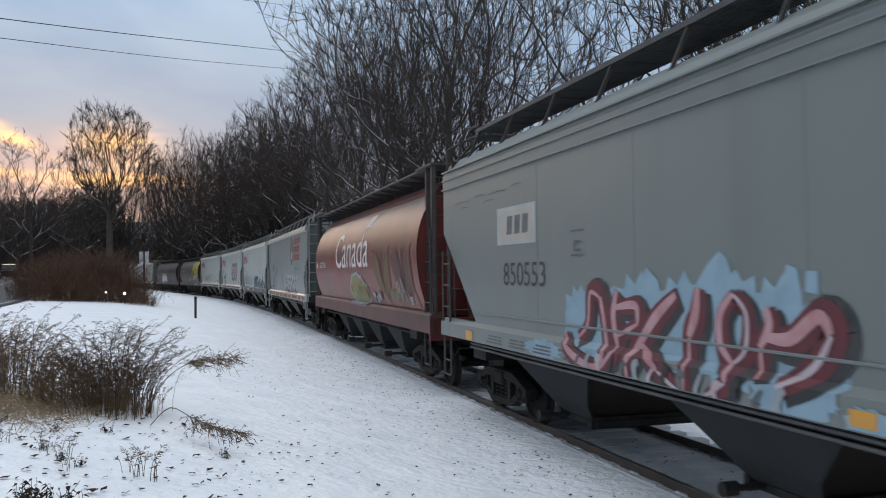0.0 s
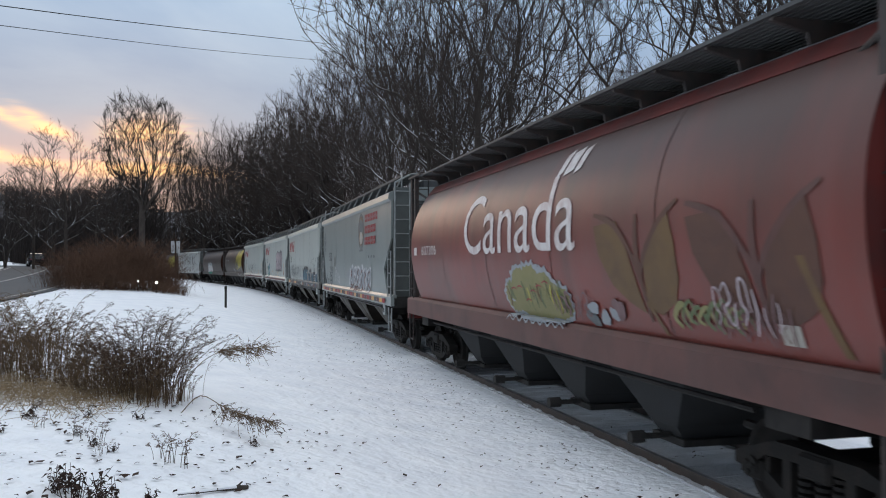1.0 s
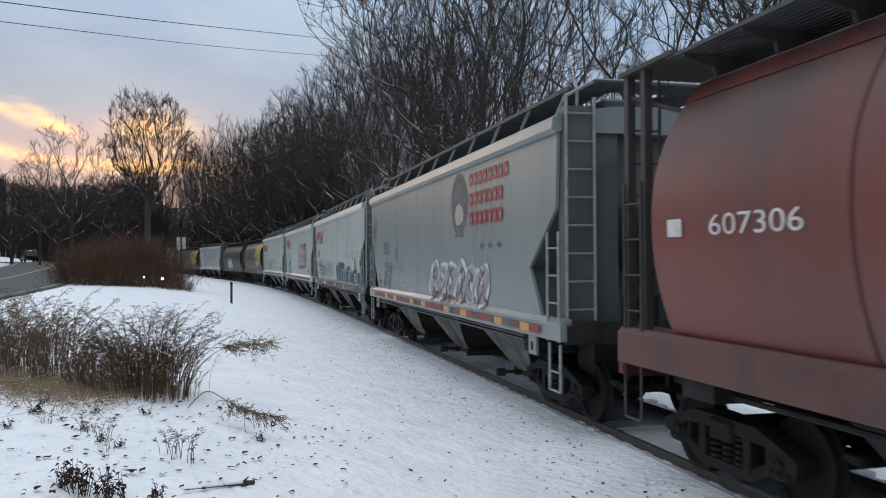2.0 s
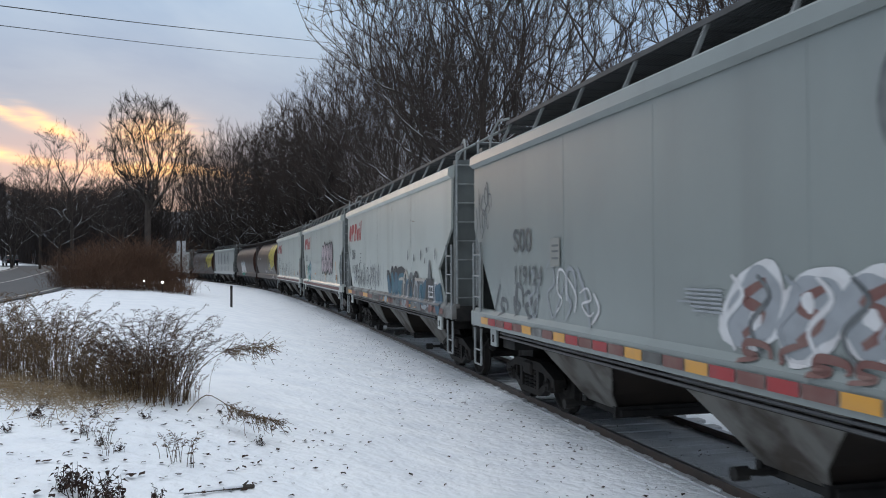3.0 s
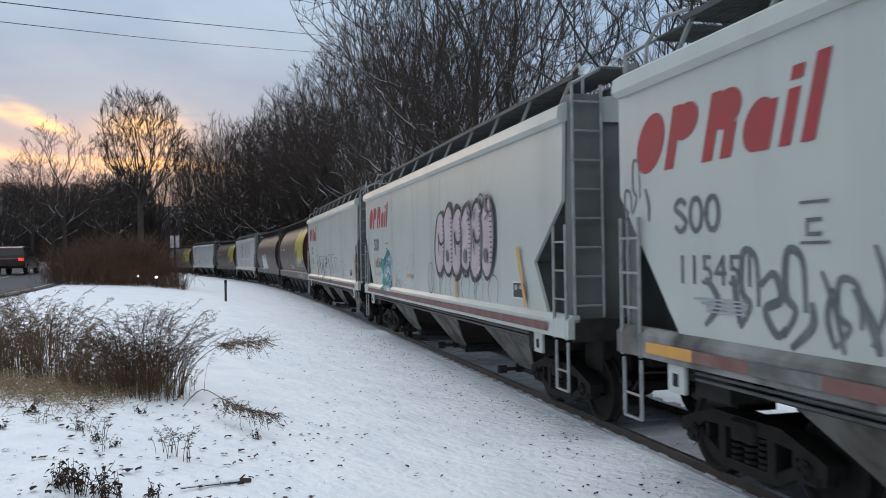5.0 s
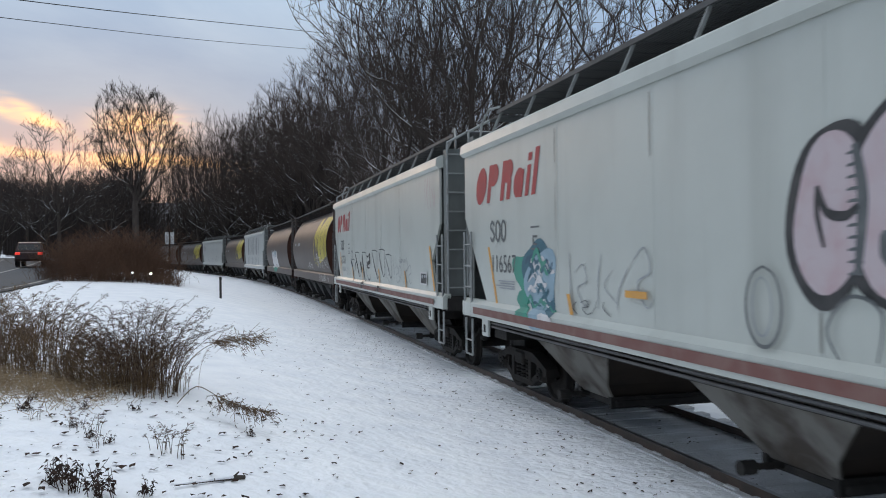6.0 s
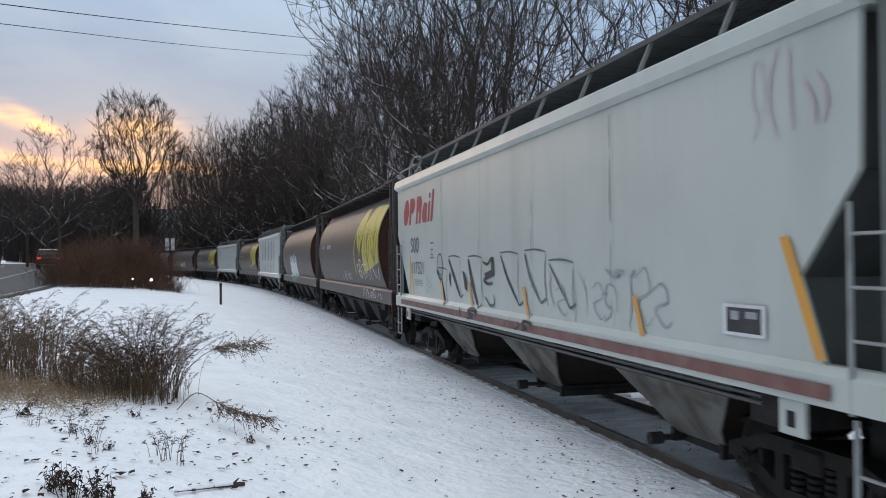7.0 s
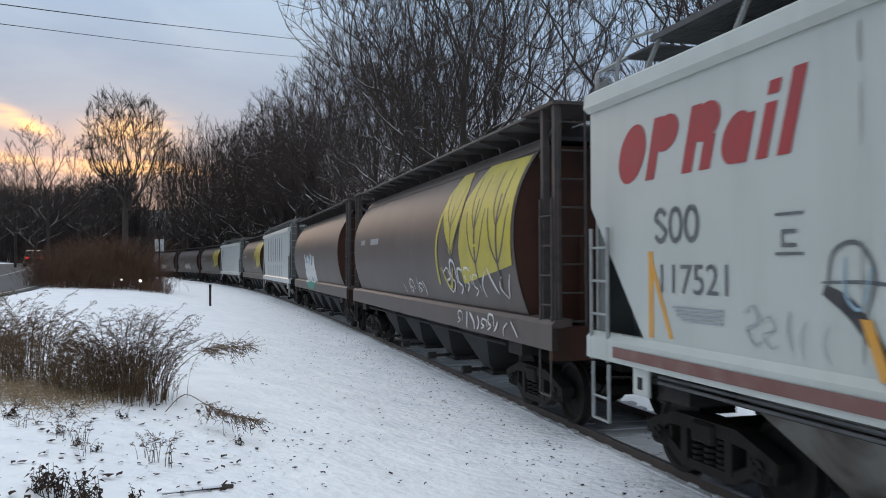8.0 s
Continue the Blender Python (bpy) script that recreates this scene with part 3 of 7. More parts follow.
    def scribble(self, x0, x1, z0, z1, n, w, m):
        """Hand-drawn tags that cannot be read: loops and slashes."""
        r = self.rnd
        step = (x1 - x0) / n
        for i in range(n):
            cx = x0 + (i + 0.5) * step
            kind = r.random()
            h = (z1 - z0) * r.uniform(0.5, 1.0)
            b = z0 + r.uniform(0, 0.2) * (z1 - z0)
            s = abs(step)
            if kind < 0.58:
                self.stroke([(cx + s * r.uniform(-.5, .5), b + h), (cx + s * r.uniform(-.4, .4), b + h * 0.5), (cx + s * r.uniform(-.6, .6), b)], w * r.uniform(.6, 1.3), m)
            elif kind < 0.8:
                self.stroke([(cx - s * .4, b + h * .3), (cx - s * .3, b + h * .9), (cx + s * .3, b + h), (cx + s * .4, b + h * .5), (cx, b + h * .3), (cx + s * .5, b)], w * r.uniform(.6, 1.2), m)
            else:
                self.stroke([(cx + s * .5, b + h * .8), (cx - s * .1, b + h), (cx - s * .4, b + h * .6), (cx + s * .3, b + h * .4), (cx - s * .2, b), (cx - s * .6, b + h * .15)], w * r.uniform(.6, 1.2), m)

    def tag_bars(self, x0, x1, z, h, n, m):
        """Small print: plain bars."""
        for i in range(n):
            zz = z - i * h * 1.9
            self.rect(x0, zz, x0 + (x1 - x0) * self.rnd.uniform(0.65, 1.0), zz + h, m)

    def mesh(self, name, surf, curved):
        bm = self.bm
        if not curved:
            for h in (SILL_TOP - 0.04, SILL_TOP + 0.03):
                bmesh.ops.bisect_plane(bm, geom=bm.verts[:] + bm.edges[:] + bm.faces[:], plane_co=(0, 0, h), plane_no=(0, 0, 1))
        if curved:
            bmesh.ops.bisect_plane(bm, geom=bm.verts[:] + bm.edges[:] + bm.faces[:], plane_co=(0, 0, 1.585), plane_no=(0, 0, 1))
            for k in range(19):
                bmesh.ops.bisect_plane(bm, geom=bm.verts[:] + bm.edges[:] + bm.faces[:], plane_co=(0, 0, 1.6 + 0.15 * k), plane_no=(0, 0, 1))
        for v in bm.verts:
            v.co.z = max(v.co.z, 1.195 if curved else 1.275)
            v.co.y = surf(v.co.z) + 0.004 + v.co.y + (0.005 if curved else 0)
        return mesh_of(name, bm, [M[m] for m in self.mats])


# ---- trucks and couplers, shared by all cars ----
def wheelset_mesh():
    bm = bmesh.new()
    tube(bm, (0, -1.0, 0), (0, 1.0, 0), 0.075, sides=10)
    for s in (-1, 1):
        prof = [(0.72, 0.10), (0.72, 0.20), (0.735, 0.36), (0.71, 0.40), (0.70, 0.485), (0.73, 0.485), (0.745, 0.46), (0.835, 0.455), (0.835, 0.40), (0.80, 0.36), (0.785, 0.20), (0.80, 0.10)]
        n = 28
        loft(bm, [[(math.cos(t) * r, s * o, math.sin(t) * r) for o, r in prof] for t in (2 * math.pi * i / n for i in range(n + 1))], caps=False)
        tube(bm, (0, s * 0.98, 0), (0, s * 1.13, 0), 0.10, sides=12)
        for k in range(3):
            t = 2.1 * k
            box(bm, (math.cos(t) * 0.055 - 0.018, s * 1.13 - 0.012, math.sin(t) * 0.055 - 0.018), (math.cos(t) * 0.055 + 0.018, s * 1.13 + 0.02, math.sin(t) * 0.055 + 0.018))
    return mesh_of("wheelset", bm, M["iron"])


def truck_mesh():
    bm = bmesh.new()
    for s in (-1, 1):
        y0, y1 = (0.90, 1.10) if s > 0 else (-1.10, -0.90)
        top = [(-1.16, 0.56), (-1.0, 0.62), (-0.55, 0.76), (0.55, 0.76), (1.0, 0.62), (1.16, 0.56), (1.16, 0.44), (0.98, 0.42), (0.70, 0.60), (0.34, 0.62), (-0.34, 0.62), (-0.70, 0.60), (-0.98, 0.42), (-1.16, 0.44)]
        plate(bm, top, "y", y0, y1)
        low = [(-0.98, 0.46), (-0.45, 0.20), (0.45, 0.20), (0.98, 0.46), (0.86, 0.52), (0.40, 0.30), (-0.40, 0.30), (-0.86, 0.52)]
        plate(bm, low, "y", y0 + 0.02 * s, y1 - 0.02 * s)
        for c in (-0.40, 0.40):
            box(bm, (c - 0.06, y0 + 0.01, 0.28), (c + 0.06, y1 - 0.01, 0.64))
        for c in (-0.22, 0.0, 0.22):
            for k in range(5):
                zz = 0.31 + k * 0.062
                tube(bm, (c, s * 1.0, zz), (c, s * 1.0, zz + 0.035), 0.085, sides=10)
        for c in (-0.89, 0.89):
            box(bm, (c - 0.15, y0 - 0.01, 0.33), (c + 0.15, y1 + 0.01, 0.52), 0.03)
            for dx in (-0.22, 0.16):
                box(bm, (c + dx, y0 + 0.03, 0.36), (c + dx + 0.06, y1 - 0.03, 0.58))
    box(bm, (-0.20, -1.14, 0.52), (0.20, 1.14, 0.74), 0.03)
    box(bm, (-0.36, -0.25, 0.70), (0.36, 0.25, 0.92), 0.03)
    for c in (-0.50, 0.50):
        box(bm, (c - 0.05, -0.86, 0.36), (c + 0.05, 0.86, 0.48))
    return mesh_of("truck", bm, M["iron"])


def coupler_mesh():
    bm = bmesh.new()
    box(bm, (-0.2, -0.09, 0.76), (0.52, 0.09, 0.98), 0.02)
    plate(bm, [(0.48, -0.17), (0.72, -0.17), (0.76, -0.04), (0.62, 0.0), (0.70, 0.12), (0.62, 0.19), (0.48, 0.14)], "z", 0.72, 1.02)
    tube(bm, (0.0, 0.0, 0.76), (0.0, 0.0, 0.6), 0.03)
    tube(bm, (0.1, 0.28, 0.72), (0.55, 0.14, 0.42), 0.028)
    tube(bm, (0.55, 0.14, 0.42), (0.78, 0.0, 0.46), 0.026)
    tube(bm, (0.2, 0.1, 0.92), (0.1, 1.25, 0.98), 0.016)
    tube(bm, (0.1, 1.25, 0.98), (0.12, 1.38, 0.78), 0.016)
    return mesh_of("coupler", bm, M["black"])


WHEELSET, TRUCK, COUPLER = wheelset_mesh(), truck_mesh(), coupler_mesh()
MESHES = {}


def cached(key, make):
    if key not in MESHES:
        MESHES[key] = make()
    return MESHES[key]


def ladder(bm, p, across, up, n, width, r=0.014, deep=0.0):
    """Two stiles and rungs from p; across and up are directions."""
    p, across, up = Vector(p), Vector(across).normalized(), Vector(up)
    for k in (0, 1):
        q = p + across * width * k
        tube(bm, q, q + up, r * 1.5, sides=5)
    for i in range(n):
        q = p + up * ((i + 0.4) / n)
        tube(bm, q, q + across * width, r, sides=5)


def running_gear(car, half, dark=False):
    """Trucks with their wheelsets, and couplers."""
    sets = []
    for c in (-1, 1):
        tr = part("truck", TRUCK, None, car, "dark cast-iron freight truck", at=pose(c * (half - 1.65), 0, 0))
        for d in (-0.89, 0.89):
            sets.append(part("wheelset", WHEELSET, None, tr, at=pose(d, 0, 0.455)))
        part("coupler", COUPLER, None, car, at=pose(c * (half - 0.02), 0, 0, 0, 0, 0 if c > 0 else 180))
    return sets


SIDE = 1.56      # half the width of the angular hopper's side sheets
EAVE, LIP, SILL_TOP, SILL_LOW = 4.45, 4.21, 1.54, 1.26


def pieces(name, key, mat, car, label, makers):
    """Several alike parts of one car; equal cars share their meshes."""
    for i, make in enumerate(makers):
        def built(make=make):
            bm = bmesh.new()
            make(bm)
            return mesh_of(name, bm, M[mat])
        part(name, cached((name, key, mat, i), built), None, car, label)


def angular_hopper(car, half, paint, under, ends, rounded=False, sill_paint=None, deep_cut=False):
    """Three-bay covered hopper with flat sides, cut-away ends and a roof walkway."""
    key = (round(half, 2), rounded, deep_cut)
    hb = half
    kink = 3.12
    board_z = EAVE + 0.46
    # side outline: front (-x) with a notch, rear (+x) with one long slope
    front = [(-hb + 0.45, LIP), (-hb + 0.48, 3.02), (-hb + 1.14, 2.24), (-hb + 0.85, SILL_TOP)] if not rounded else [(-hb, LIP), (-hb, kink), (-hb + 1.85, SILL_TOP)]
    if deep_cut:
        front = [(-hb + 0.25, LIP), (-hb + 0.32, 3.12), (-hb + 1.40, 2.28), (-hb + 0.88, SILL_TOP)]
    rear = [(hb - (1.85 if rounded else 1.28), SILL_TOP), (hb, kink if rounded else 3.05), (hb, LIP)]

    def side(s):
        def make(bm):
            plate(bm, front + rear, "y", s * (SIDE - 0.05), s * SIDE)
        return make

    def seam(s, i):
        def make(bm):
            x = -hb + 1.8 + (2 * hb - 3.6) * i / 5
            box(bm, (x - 0.035, min(s * (SIDE - 0.01), s * (SIDE + 0.0025)), SILL_TOP + 0.05), (x + 0.035, max(s * (SIDE - 0.01), s * (SIDE + 0.0025)), LIP))
        return make
    pieces("panel_seam", key, paint, car, "", [seam(s, i) for s in (1, -1) for i in range(1, 5)])
    pieces("side_sheet", key, paint, car, "painted steel side sheet, streaked with grime", [side(1), side(-1)])

    def roof(bm):
        if rounded:
            prof = [(SIDE + 0.01, LIP - 0.28), (SIDE + 0.015, LIP - 0.05), (SIDE - 0.04, LIP + 0.06), (SIDE - 0.12, LIP + 0.17), (SIDE - 0.30, LIP + 0.30), (0.9, LIP + 0.43), (0.0, LIP + 0.50)]
        else:
            prof = [(SIDE - 0.04, LIP - 0.01), (SIDE + 0.03, LIP - 0.03), (SIDE + 0.095, LIP + 0.03), (SIDE + 0.075, EAVE - 0.06), (SIDE - 0.02, EAVE), (SIDE - 0.16, EAVE + 0.03), (0.7, EAVE + 0.13), (0.0, EAVE + 0.15)]
        ring = prof + [(-y, z) for y, z in prof[-2::-1]]
        loft(bm, [[(x, y, z) for y, z in ring] for x in (-hb + (0 if rounded else (0.22 if deep_cut else 0.40)), -hb + 0.44, hb - 0.04, hb)])
    pieces("roof", key, paint, car, "rolled roof edge and roof sheets", [roof])
    if rounded:
        def rib(s, zz):
            def make(bm):
                box(bm, (-hb, min(s * 1.545, s * 1.60), zz), (hb, max(s * 1.545, s * 1.60), zz + 0.022))
            return make
        pieces("roof_rib", key, paint, car, "", [rib(s, zz) for s in (1, -1) for zz in (LIP - 0.30, LIP - 0.13, LIP + 0.02)])

    def sill(s):
        def make(bm):
            prof = [(SIDE - 0.10, SILL_TOP + 0.03), (SIDE + 0.0, SILL_TOP + 0.03), (SIDE + 0.07, SILL_TOP - 0.04), (SIDE + 0.07, SILL_LOW), (SIDE - 0.03, SILL_LOW), (SIDE - 0.03, SILL_TOP - 0.06), (SIDE - 0.10, SILL_TOP - 0.06)]
            loft(bm, [[(x, s * y, z) for y, z in prof] for x in (-hb, hb)])
        return make
    pieces("side_sill", key, sill_paint or paint, car, "long side sill with a ledge", [sill(1), sill(-1)])

    def slope(c):
        def make(bm):
            # the end wall runs down into the slope sheet; a lower bulkhead closes the hopper behind it
            if rounded:
                top, low = [(hb - 0.34, kink + 0.12), (hb - 1.30, 2.26)], [(hb - 1.30, 2.28), (hb - 1.95, SILL_TOP - 0.1)]
            elif c > 0:
                top, low = [(hb - 0.34, 3.10), (hb - 1.0, 2.20)], [(hb - 1.0, 2.22), (hb - 1.50, SILL_TOP - 0.1)]
            elif deep_cut:
                top, low = [(hb - 0.42, 3.14), (hb - 1.48, 2.26)], [(hb - 1.48, 2.28), (hb - 0.98, SILL_TOP - 0.1)]
            else:
                top, low = [(hb - 0.58, 3.04), (hb - 1.24, 2.22)], [(hb - 1.24, 2.24), (hb - 0.98, SILL_TOP - 0.1)]
            for (x0, z0), (x1, z1) in (top, low):
                plate(bm, [(c * x0, z0), (c * x1, z1), (c * (x1 - 0.04), z1 + 0.03), (c * (x0 - 0.04), z0 + 0.03)], "y", -SIDE + 0.06, SIDE - 0.06)
        return make
    # on white cars the darker grey includes the shade of facing down
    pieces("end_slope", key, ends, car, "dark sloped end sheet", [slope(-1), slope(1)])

    def end_wall(c):
        def make(bm):
            deep = 0.34 if rounded or c > 0 else (0.42 if deep_cut else 0.58)
            a, b = sorted((c * (hb - deep - 0.05), c * (hb - deep)))
            box(bm, (a, -SIDE + 0.06, (kink + 0.14) if rounded else (3.15 if deep_cut and c < 0 else 3.05)), (b, SIDE - 0.06, EAVE - 0.02))
        return make
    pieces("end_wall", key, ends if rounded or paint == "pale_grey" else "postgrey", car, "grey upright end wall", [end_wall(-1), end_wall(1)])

    def platform(c):
        def make(bm):
            a, b = sorted((c * (hb - 2.0), c * (hb - 0.01)))
            box(bm, (a, -SIDE + 0.08, SILL_LOW + 0.06), (b, SIDE - 0.12, SILL_LOW + 0.12))
            a, b = sorted((c * (hb - 0.10), c * hb))
            box(bm, (a, -SIDE - 0.05, SILL_LOW - 0.04), (b, SIDE - 0.02, SILL_TOP - 0.02))
            a, b = sorted((c * (hb - 0.75), c * (hb - 0.35)))
            box(bm, (a, -0.1, SILL_LOW + 0.12), (b, 0.35, SILL_LOW + 0.62), 0.03)
        return make

    def tank(c):
        def make(bm):
            x, z = c * (hb - 0.62), SILL_LOW + 0.42
            rings = ((0.50, 0.10), (0.53, 0.19), (0.58, 0.22), (1.00, 0.22), (1.05, 0.19), (1.08, 0.10))
            loft(bm, [[(x + math.cos(t) * r, y, z + math.sin(t) * r) for t in (2 * math.pi * k / 14 for k in range(14))] for y, r in rings])
            for y in (0.62, 0.92):
                box(bm, (x - 0.14, y, SILL_LOW + 0.11), (x + 0.14, y + 0.04, z - 0.12))
        return make
    if not rounded:
        pieces("air_tank", key, "postgrey", car, "grey air reservoir on the end platform", [tank(-1), tank(1)])
    pieces("end_platform", key, "black" if not rounded else "rust_end", car, "end platform with brake gear", [platform(-1), platform(1)])

    def post_sheet(c, s):
        def make(bm):
            a, b = sorted((c * (hb - 0.33), c * (hb - 0.28)))
            y0, y1 = sorted((s * 0.62, s * 1.10))
            box(bm, (a, y0, SILL_TOP - 0.1), (b, y1, EAVE))
        return make
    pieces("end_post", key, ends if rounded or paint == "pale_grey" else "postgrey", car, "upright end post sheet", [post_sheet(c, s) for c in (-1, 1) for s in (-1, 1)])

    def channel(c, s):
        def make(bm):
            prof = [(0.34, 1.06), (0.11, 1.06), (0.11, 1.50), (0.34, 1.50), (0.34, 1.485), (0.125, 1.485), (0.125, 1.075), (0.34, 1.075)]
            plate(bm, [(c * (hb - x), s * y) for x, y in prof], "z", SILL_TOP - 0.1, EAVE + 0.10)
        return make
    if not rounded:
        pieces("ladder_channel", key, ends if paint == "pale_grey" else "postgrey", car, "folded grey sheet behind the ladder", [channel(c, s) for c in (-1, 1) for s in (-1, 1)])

    def rungs(c, s):
        def make(bm):
            ladder(bm, (c * (hb - 0.06), s * 1.50, SILL_TOP), (0, -s, 0), (0, 0, EAVE - SILL_TOP + 0.22), 8, 0.42, 0.016)
            ladder(bm, (c * (hb - 0.10), s * (SIDE + 0.05), SILL_LOW - 0.02), (-c, 0, 0), (0, 0, 1.55), 4, 0.42, 0.016)
            ladder(bm, (c * (hb - 0.10), s * (SIDE + 0.03), 0.55), (-c, 0, 0), (0, 0, 0.66), 1, 0.40, 0.016)
            tube(bm, (c * (hb - 0.10), s * (SIDE + 0.03), 0.55), (c * (hb - 0.50), s * (SIDE + 0.03), 0.55), 0.018)
            tube(bm, (c * (hb - 0.06), s * 1.50, EAVE + 0.22), (c * (hb - 0.06), s * 1.05, board_z), 0.026, sides=5)
            tube(bm, (c * (hb - 0.06), s * 1.05, board_z), (c * (hb - 0.06), 0, board_z), 0.026, sides=5)
            q = [(c * (hb - 0.15), s * 1.30, EAVE), (c * (hb - 0.18), s * 1.28, EAVE + 0.35), (c * (hb - 0.45), s * 1.22, board_z + 0.12), (c * (hb - 0.85), s * 1.15, board_z + 0.10)]
            for g, h in zip(q, q[1:]):
                tube(bm, g, h, 0.022, sides=5)
        return make
    pieces("end_ladder", key, "darkbar" if rounded else "bare", car, "corner ladder and grab irons", [rungs(c, s) for c in (-1, 1) for s in (-1, 1)])

    def board(s):
        def make(bm):
            a, b = sorted((s * 0.50, s * 1.13))
            for k in range(13):
                y = a + (b - a) * k / 12
                box(bm, (-hb + 0.75, y - 0.018, board_z), (hb - 0.75, y + 0.018, board_z + 0.045))
            n = int(hb / 0.28)
            for i in range(n + 1):
                x = -hb + 0.78 + (2 * hb - 1.56) * i / n
                box(bm, (x - 0.02, a - 0.02, board_z - 0.006), (x + 0.02, b + 0.02, board_z + 0.03))
        return make
    pieces("running_board", key, "grate", car, "dark steel grating walkway along the roof", [board(1), board(-1)])

    def hatch(bm):
        box(bm, (-hb + 1.1, -0.46, EAVE + 0.10), (hb - 1.1, 0.46, board_z - 0.03), 0.04)
    pieces("hatch", key, "grate", car, "long trough hatch cover", [hatch])

    def cross(c):
        def make(bm):
            a, b = sorted((c * (hb - 0.70), c * hb))
            for k in range(7):
                x = a + (b - a) * (k + 0.5) / 7
                box(bm, (x - 0.035, -1.1, board_z - 0.03), (x + 0.035, 1.1, board_z))
        return make
    pieces("end_board", key, "grate", car, "crosswise grating step", [cross(-1), cross(1)])

    def prop(x, s):
        def make(bm):
            plate(bm, [(s * (SIDE - 0.18), EAVE - 0.02), (s * (SIDE - 0.23), EAVE - 0.02), (s * 1.10, board_z + 0.02), (s * 1.15, board_z + 0.02)], "x", x - 0.014, x + 0.014)
        return make
    pieces("board_bracket", key, "darkbar" if rounded else "bare", car, "slanted walkway bracket", [prop(-hb + 0.9 + (2 * hb - 1.8) * i / 9, s) for i in range(10) for s in (1, -1)])

    def edge(s):
        def make(bm):
            box(bm, (-hb + 0.75, min(s * 1.155, s * 1.175), board_z - 0.01), (hb - 0.75, max(s * 1.155, s * 1.175), board_z + 0.055))
        return make
    pieces("board_edge", key, "grate", car, "", [edge(1), edge(-1)])

    if rounded:
        def ledge(s):
            def make(bm):
                y0, y1 = sorted((s * (SIDE - 0.01), s * (SIDE + 0.022)))
                box(bm, (-hb + 1.7, y0, 1.715), (hb - 1.7, y1, 1.745), 0.006)
            return make
        pieces("side_ledge", key, paint, car, "narrow ledge along the lower side", [ledge(1), ledge(-1)])
    middles = [(i - 1) * 0.53 * hb for i in range(3)]

    def bay(c, k):
        def make(bm):
            # outer faces that lean in and taper to the outlet
            top, low, toe = (1.55, 1.36, SILL_LOW + 0.04), (0.66, 0.92, 0.56), (0.50, 0.76, 0.34)
            loft(bm, [[(c - x, k * y, z), (c + x, k * y, z), (c + x, k * (y - 0.03), z), (c - x, k * (y - 0.03), z)] for x, y, z in (top, low, toe)])
        return make

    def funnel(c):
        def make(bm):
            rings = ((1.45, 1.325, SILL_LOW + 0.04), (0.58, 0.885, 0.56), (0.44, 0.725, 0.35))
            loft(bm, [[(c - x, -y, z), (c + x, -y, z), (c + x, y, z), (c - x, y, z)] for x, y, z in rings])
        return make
    # the shade on the bay ends is put into this dark colour
    pieces("slope_sheet", key, "rust_shade_bay", car, "sloping sheets between the bays, rust brown deepened with painted shade", [funnel(c) for c in middles])
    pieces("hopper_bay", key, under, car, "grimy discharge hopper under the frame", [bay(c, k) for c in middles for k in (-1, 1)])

    def gate(c):
        def make(bm):
            box(bm, (c - 0.58, -0.74, 0.24), (c + 0.58, 0.74, 0.34), 0.02)
            for x in (-0.5, 0.5):
                box(bm, (c + x - 0.04, -0.80, 0.22), (c + x + 0.04, 0.80, 0.38))
            tube(bm, (c + 0.3, -1.15, 0.31), (c + 0.3, 1.15, 0.31), 0.035, sides=8)
            tube(bm, (c + 0.3, 1.06, 0.31), (c + 0.3, 1.22, 0.31), 0.075, sides=8)
        return make
    pieces("outlet_gate", key, "black", car, "black outlet gate and shaft", [gate(c) for c in middles])

    def pipe(z):
        def make(bm):
            tube(bm, (-hb + 1.6, SIDE + 0.02, z), (hb - 1.6, SIDE + 0.02, z), 0.018, sides=6)
        return make
    pieces("brake_pipe", key, "grate", car, "thin pipe slung under the sill", [pipe(1.215), pipe(1.155)])

    def centre(bm):
        box(bm, (-hb + 0.2, -0.28, 0.80), (hb - 0.2, 0.28, SILL_LOW + 0.02))
        for c in (-1, 1):
            x = c * (hb - 1.65)
            box(bm, (x - 0.30, -1.45, 0.95), (x + 0.30, 1.45, SILL_LOW + 0.02))
            box(bm, (x + c * 0.75 - 0.3, 0.4, 0.72), (x + c * 0.75 + 0.3, 0.85, SILL_LOW))
            a, b = sorted((c * (hb - 3.3), c * (hb - 0.12)))
            # added plate on the far side, only to block light under the end
            box(bm, (a, -1.45, 0.72), (b, -1.40, SILL_LOW + 0.02))
            tube(bm, (a, 0.7, 0.62), (b, 0.7, 0.72), 0.05, sides=6)
            tube(bm, (a, -0.7, 0.60), (b, -0.7, 0.70), 0.05, sides=6)
        tube(bm, (-hb + 2.3, 1.3, 1.08), (hb - 2.3, 1.3, 1.08), 0.03, sides=6)
    pieces("centre_sill", key, "black", car, "black centre sill and bolsters, plus added far-side plates that block light", [centre])
    if not rounded:
        def pad(c):
            def make(bm):
                x = c * (hb - 1.22)
                box(bm, (x - 0.16, SIDE - 0.02, 0.96), (x + 0.16, SIDE + 0.03, 1.255), 0.01)
            return make
        pieces("jacking_pad", key, paint, car, "", [pad(-1), pad(1)])

        def hole(c):
            def make(bm):
                x = c * (hb - 1.22)
                box(bm, (x - 0.05, SIDE + 0.031, 1.03), (x + 0.05, SIDE + 0.036, 1.16))
            return make
        pieces("pad_socket", key, "black", car, "", [hole(-1), hole(1)])


ROUND = 1.60


def round_surf(z):
    """Half the barrel's width at a height."""
    return ROUND - (0.27 * ((2.8 - z) / 1.26) ** 2 if z < 2.8 else 0.43 * ((z - 2.8) / 1.3) ** 2.3)


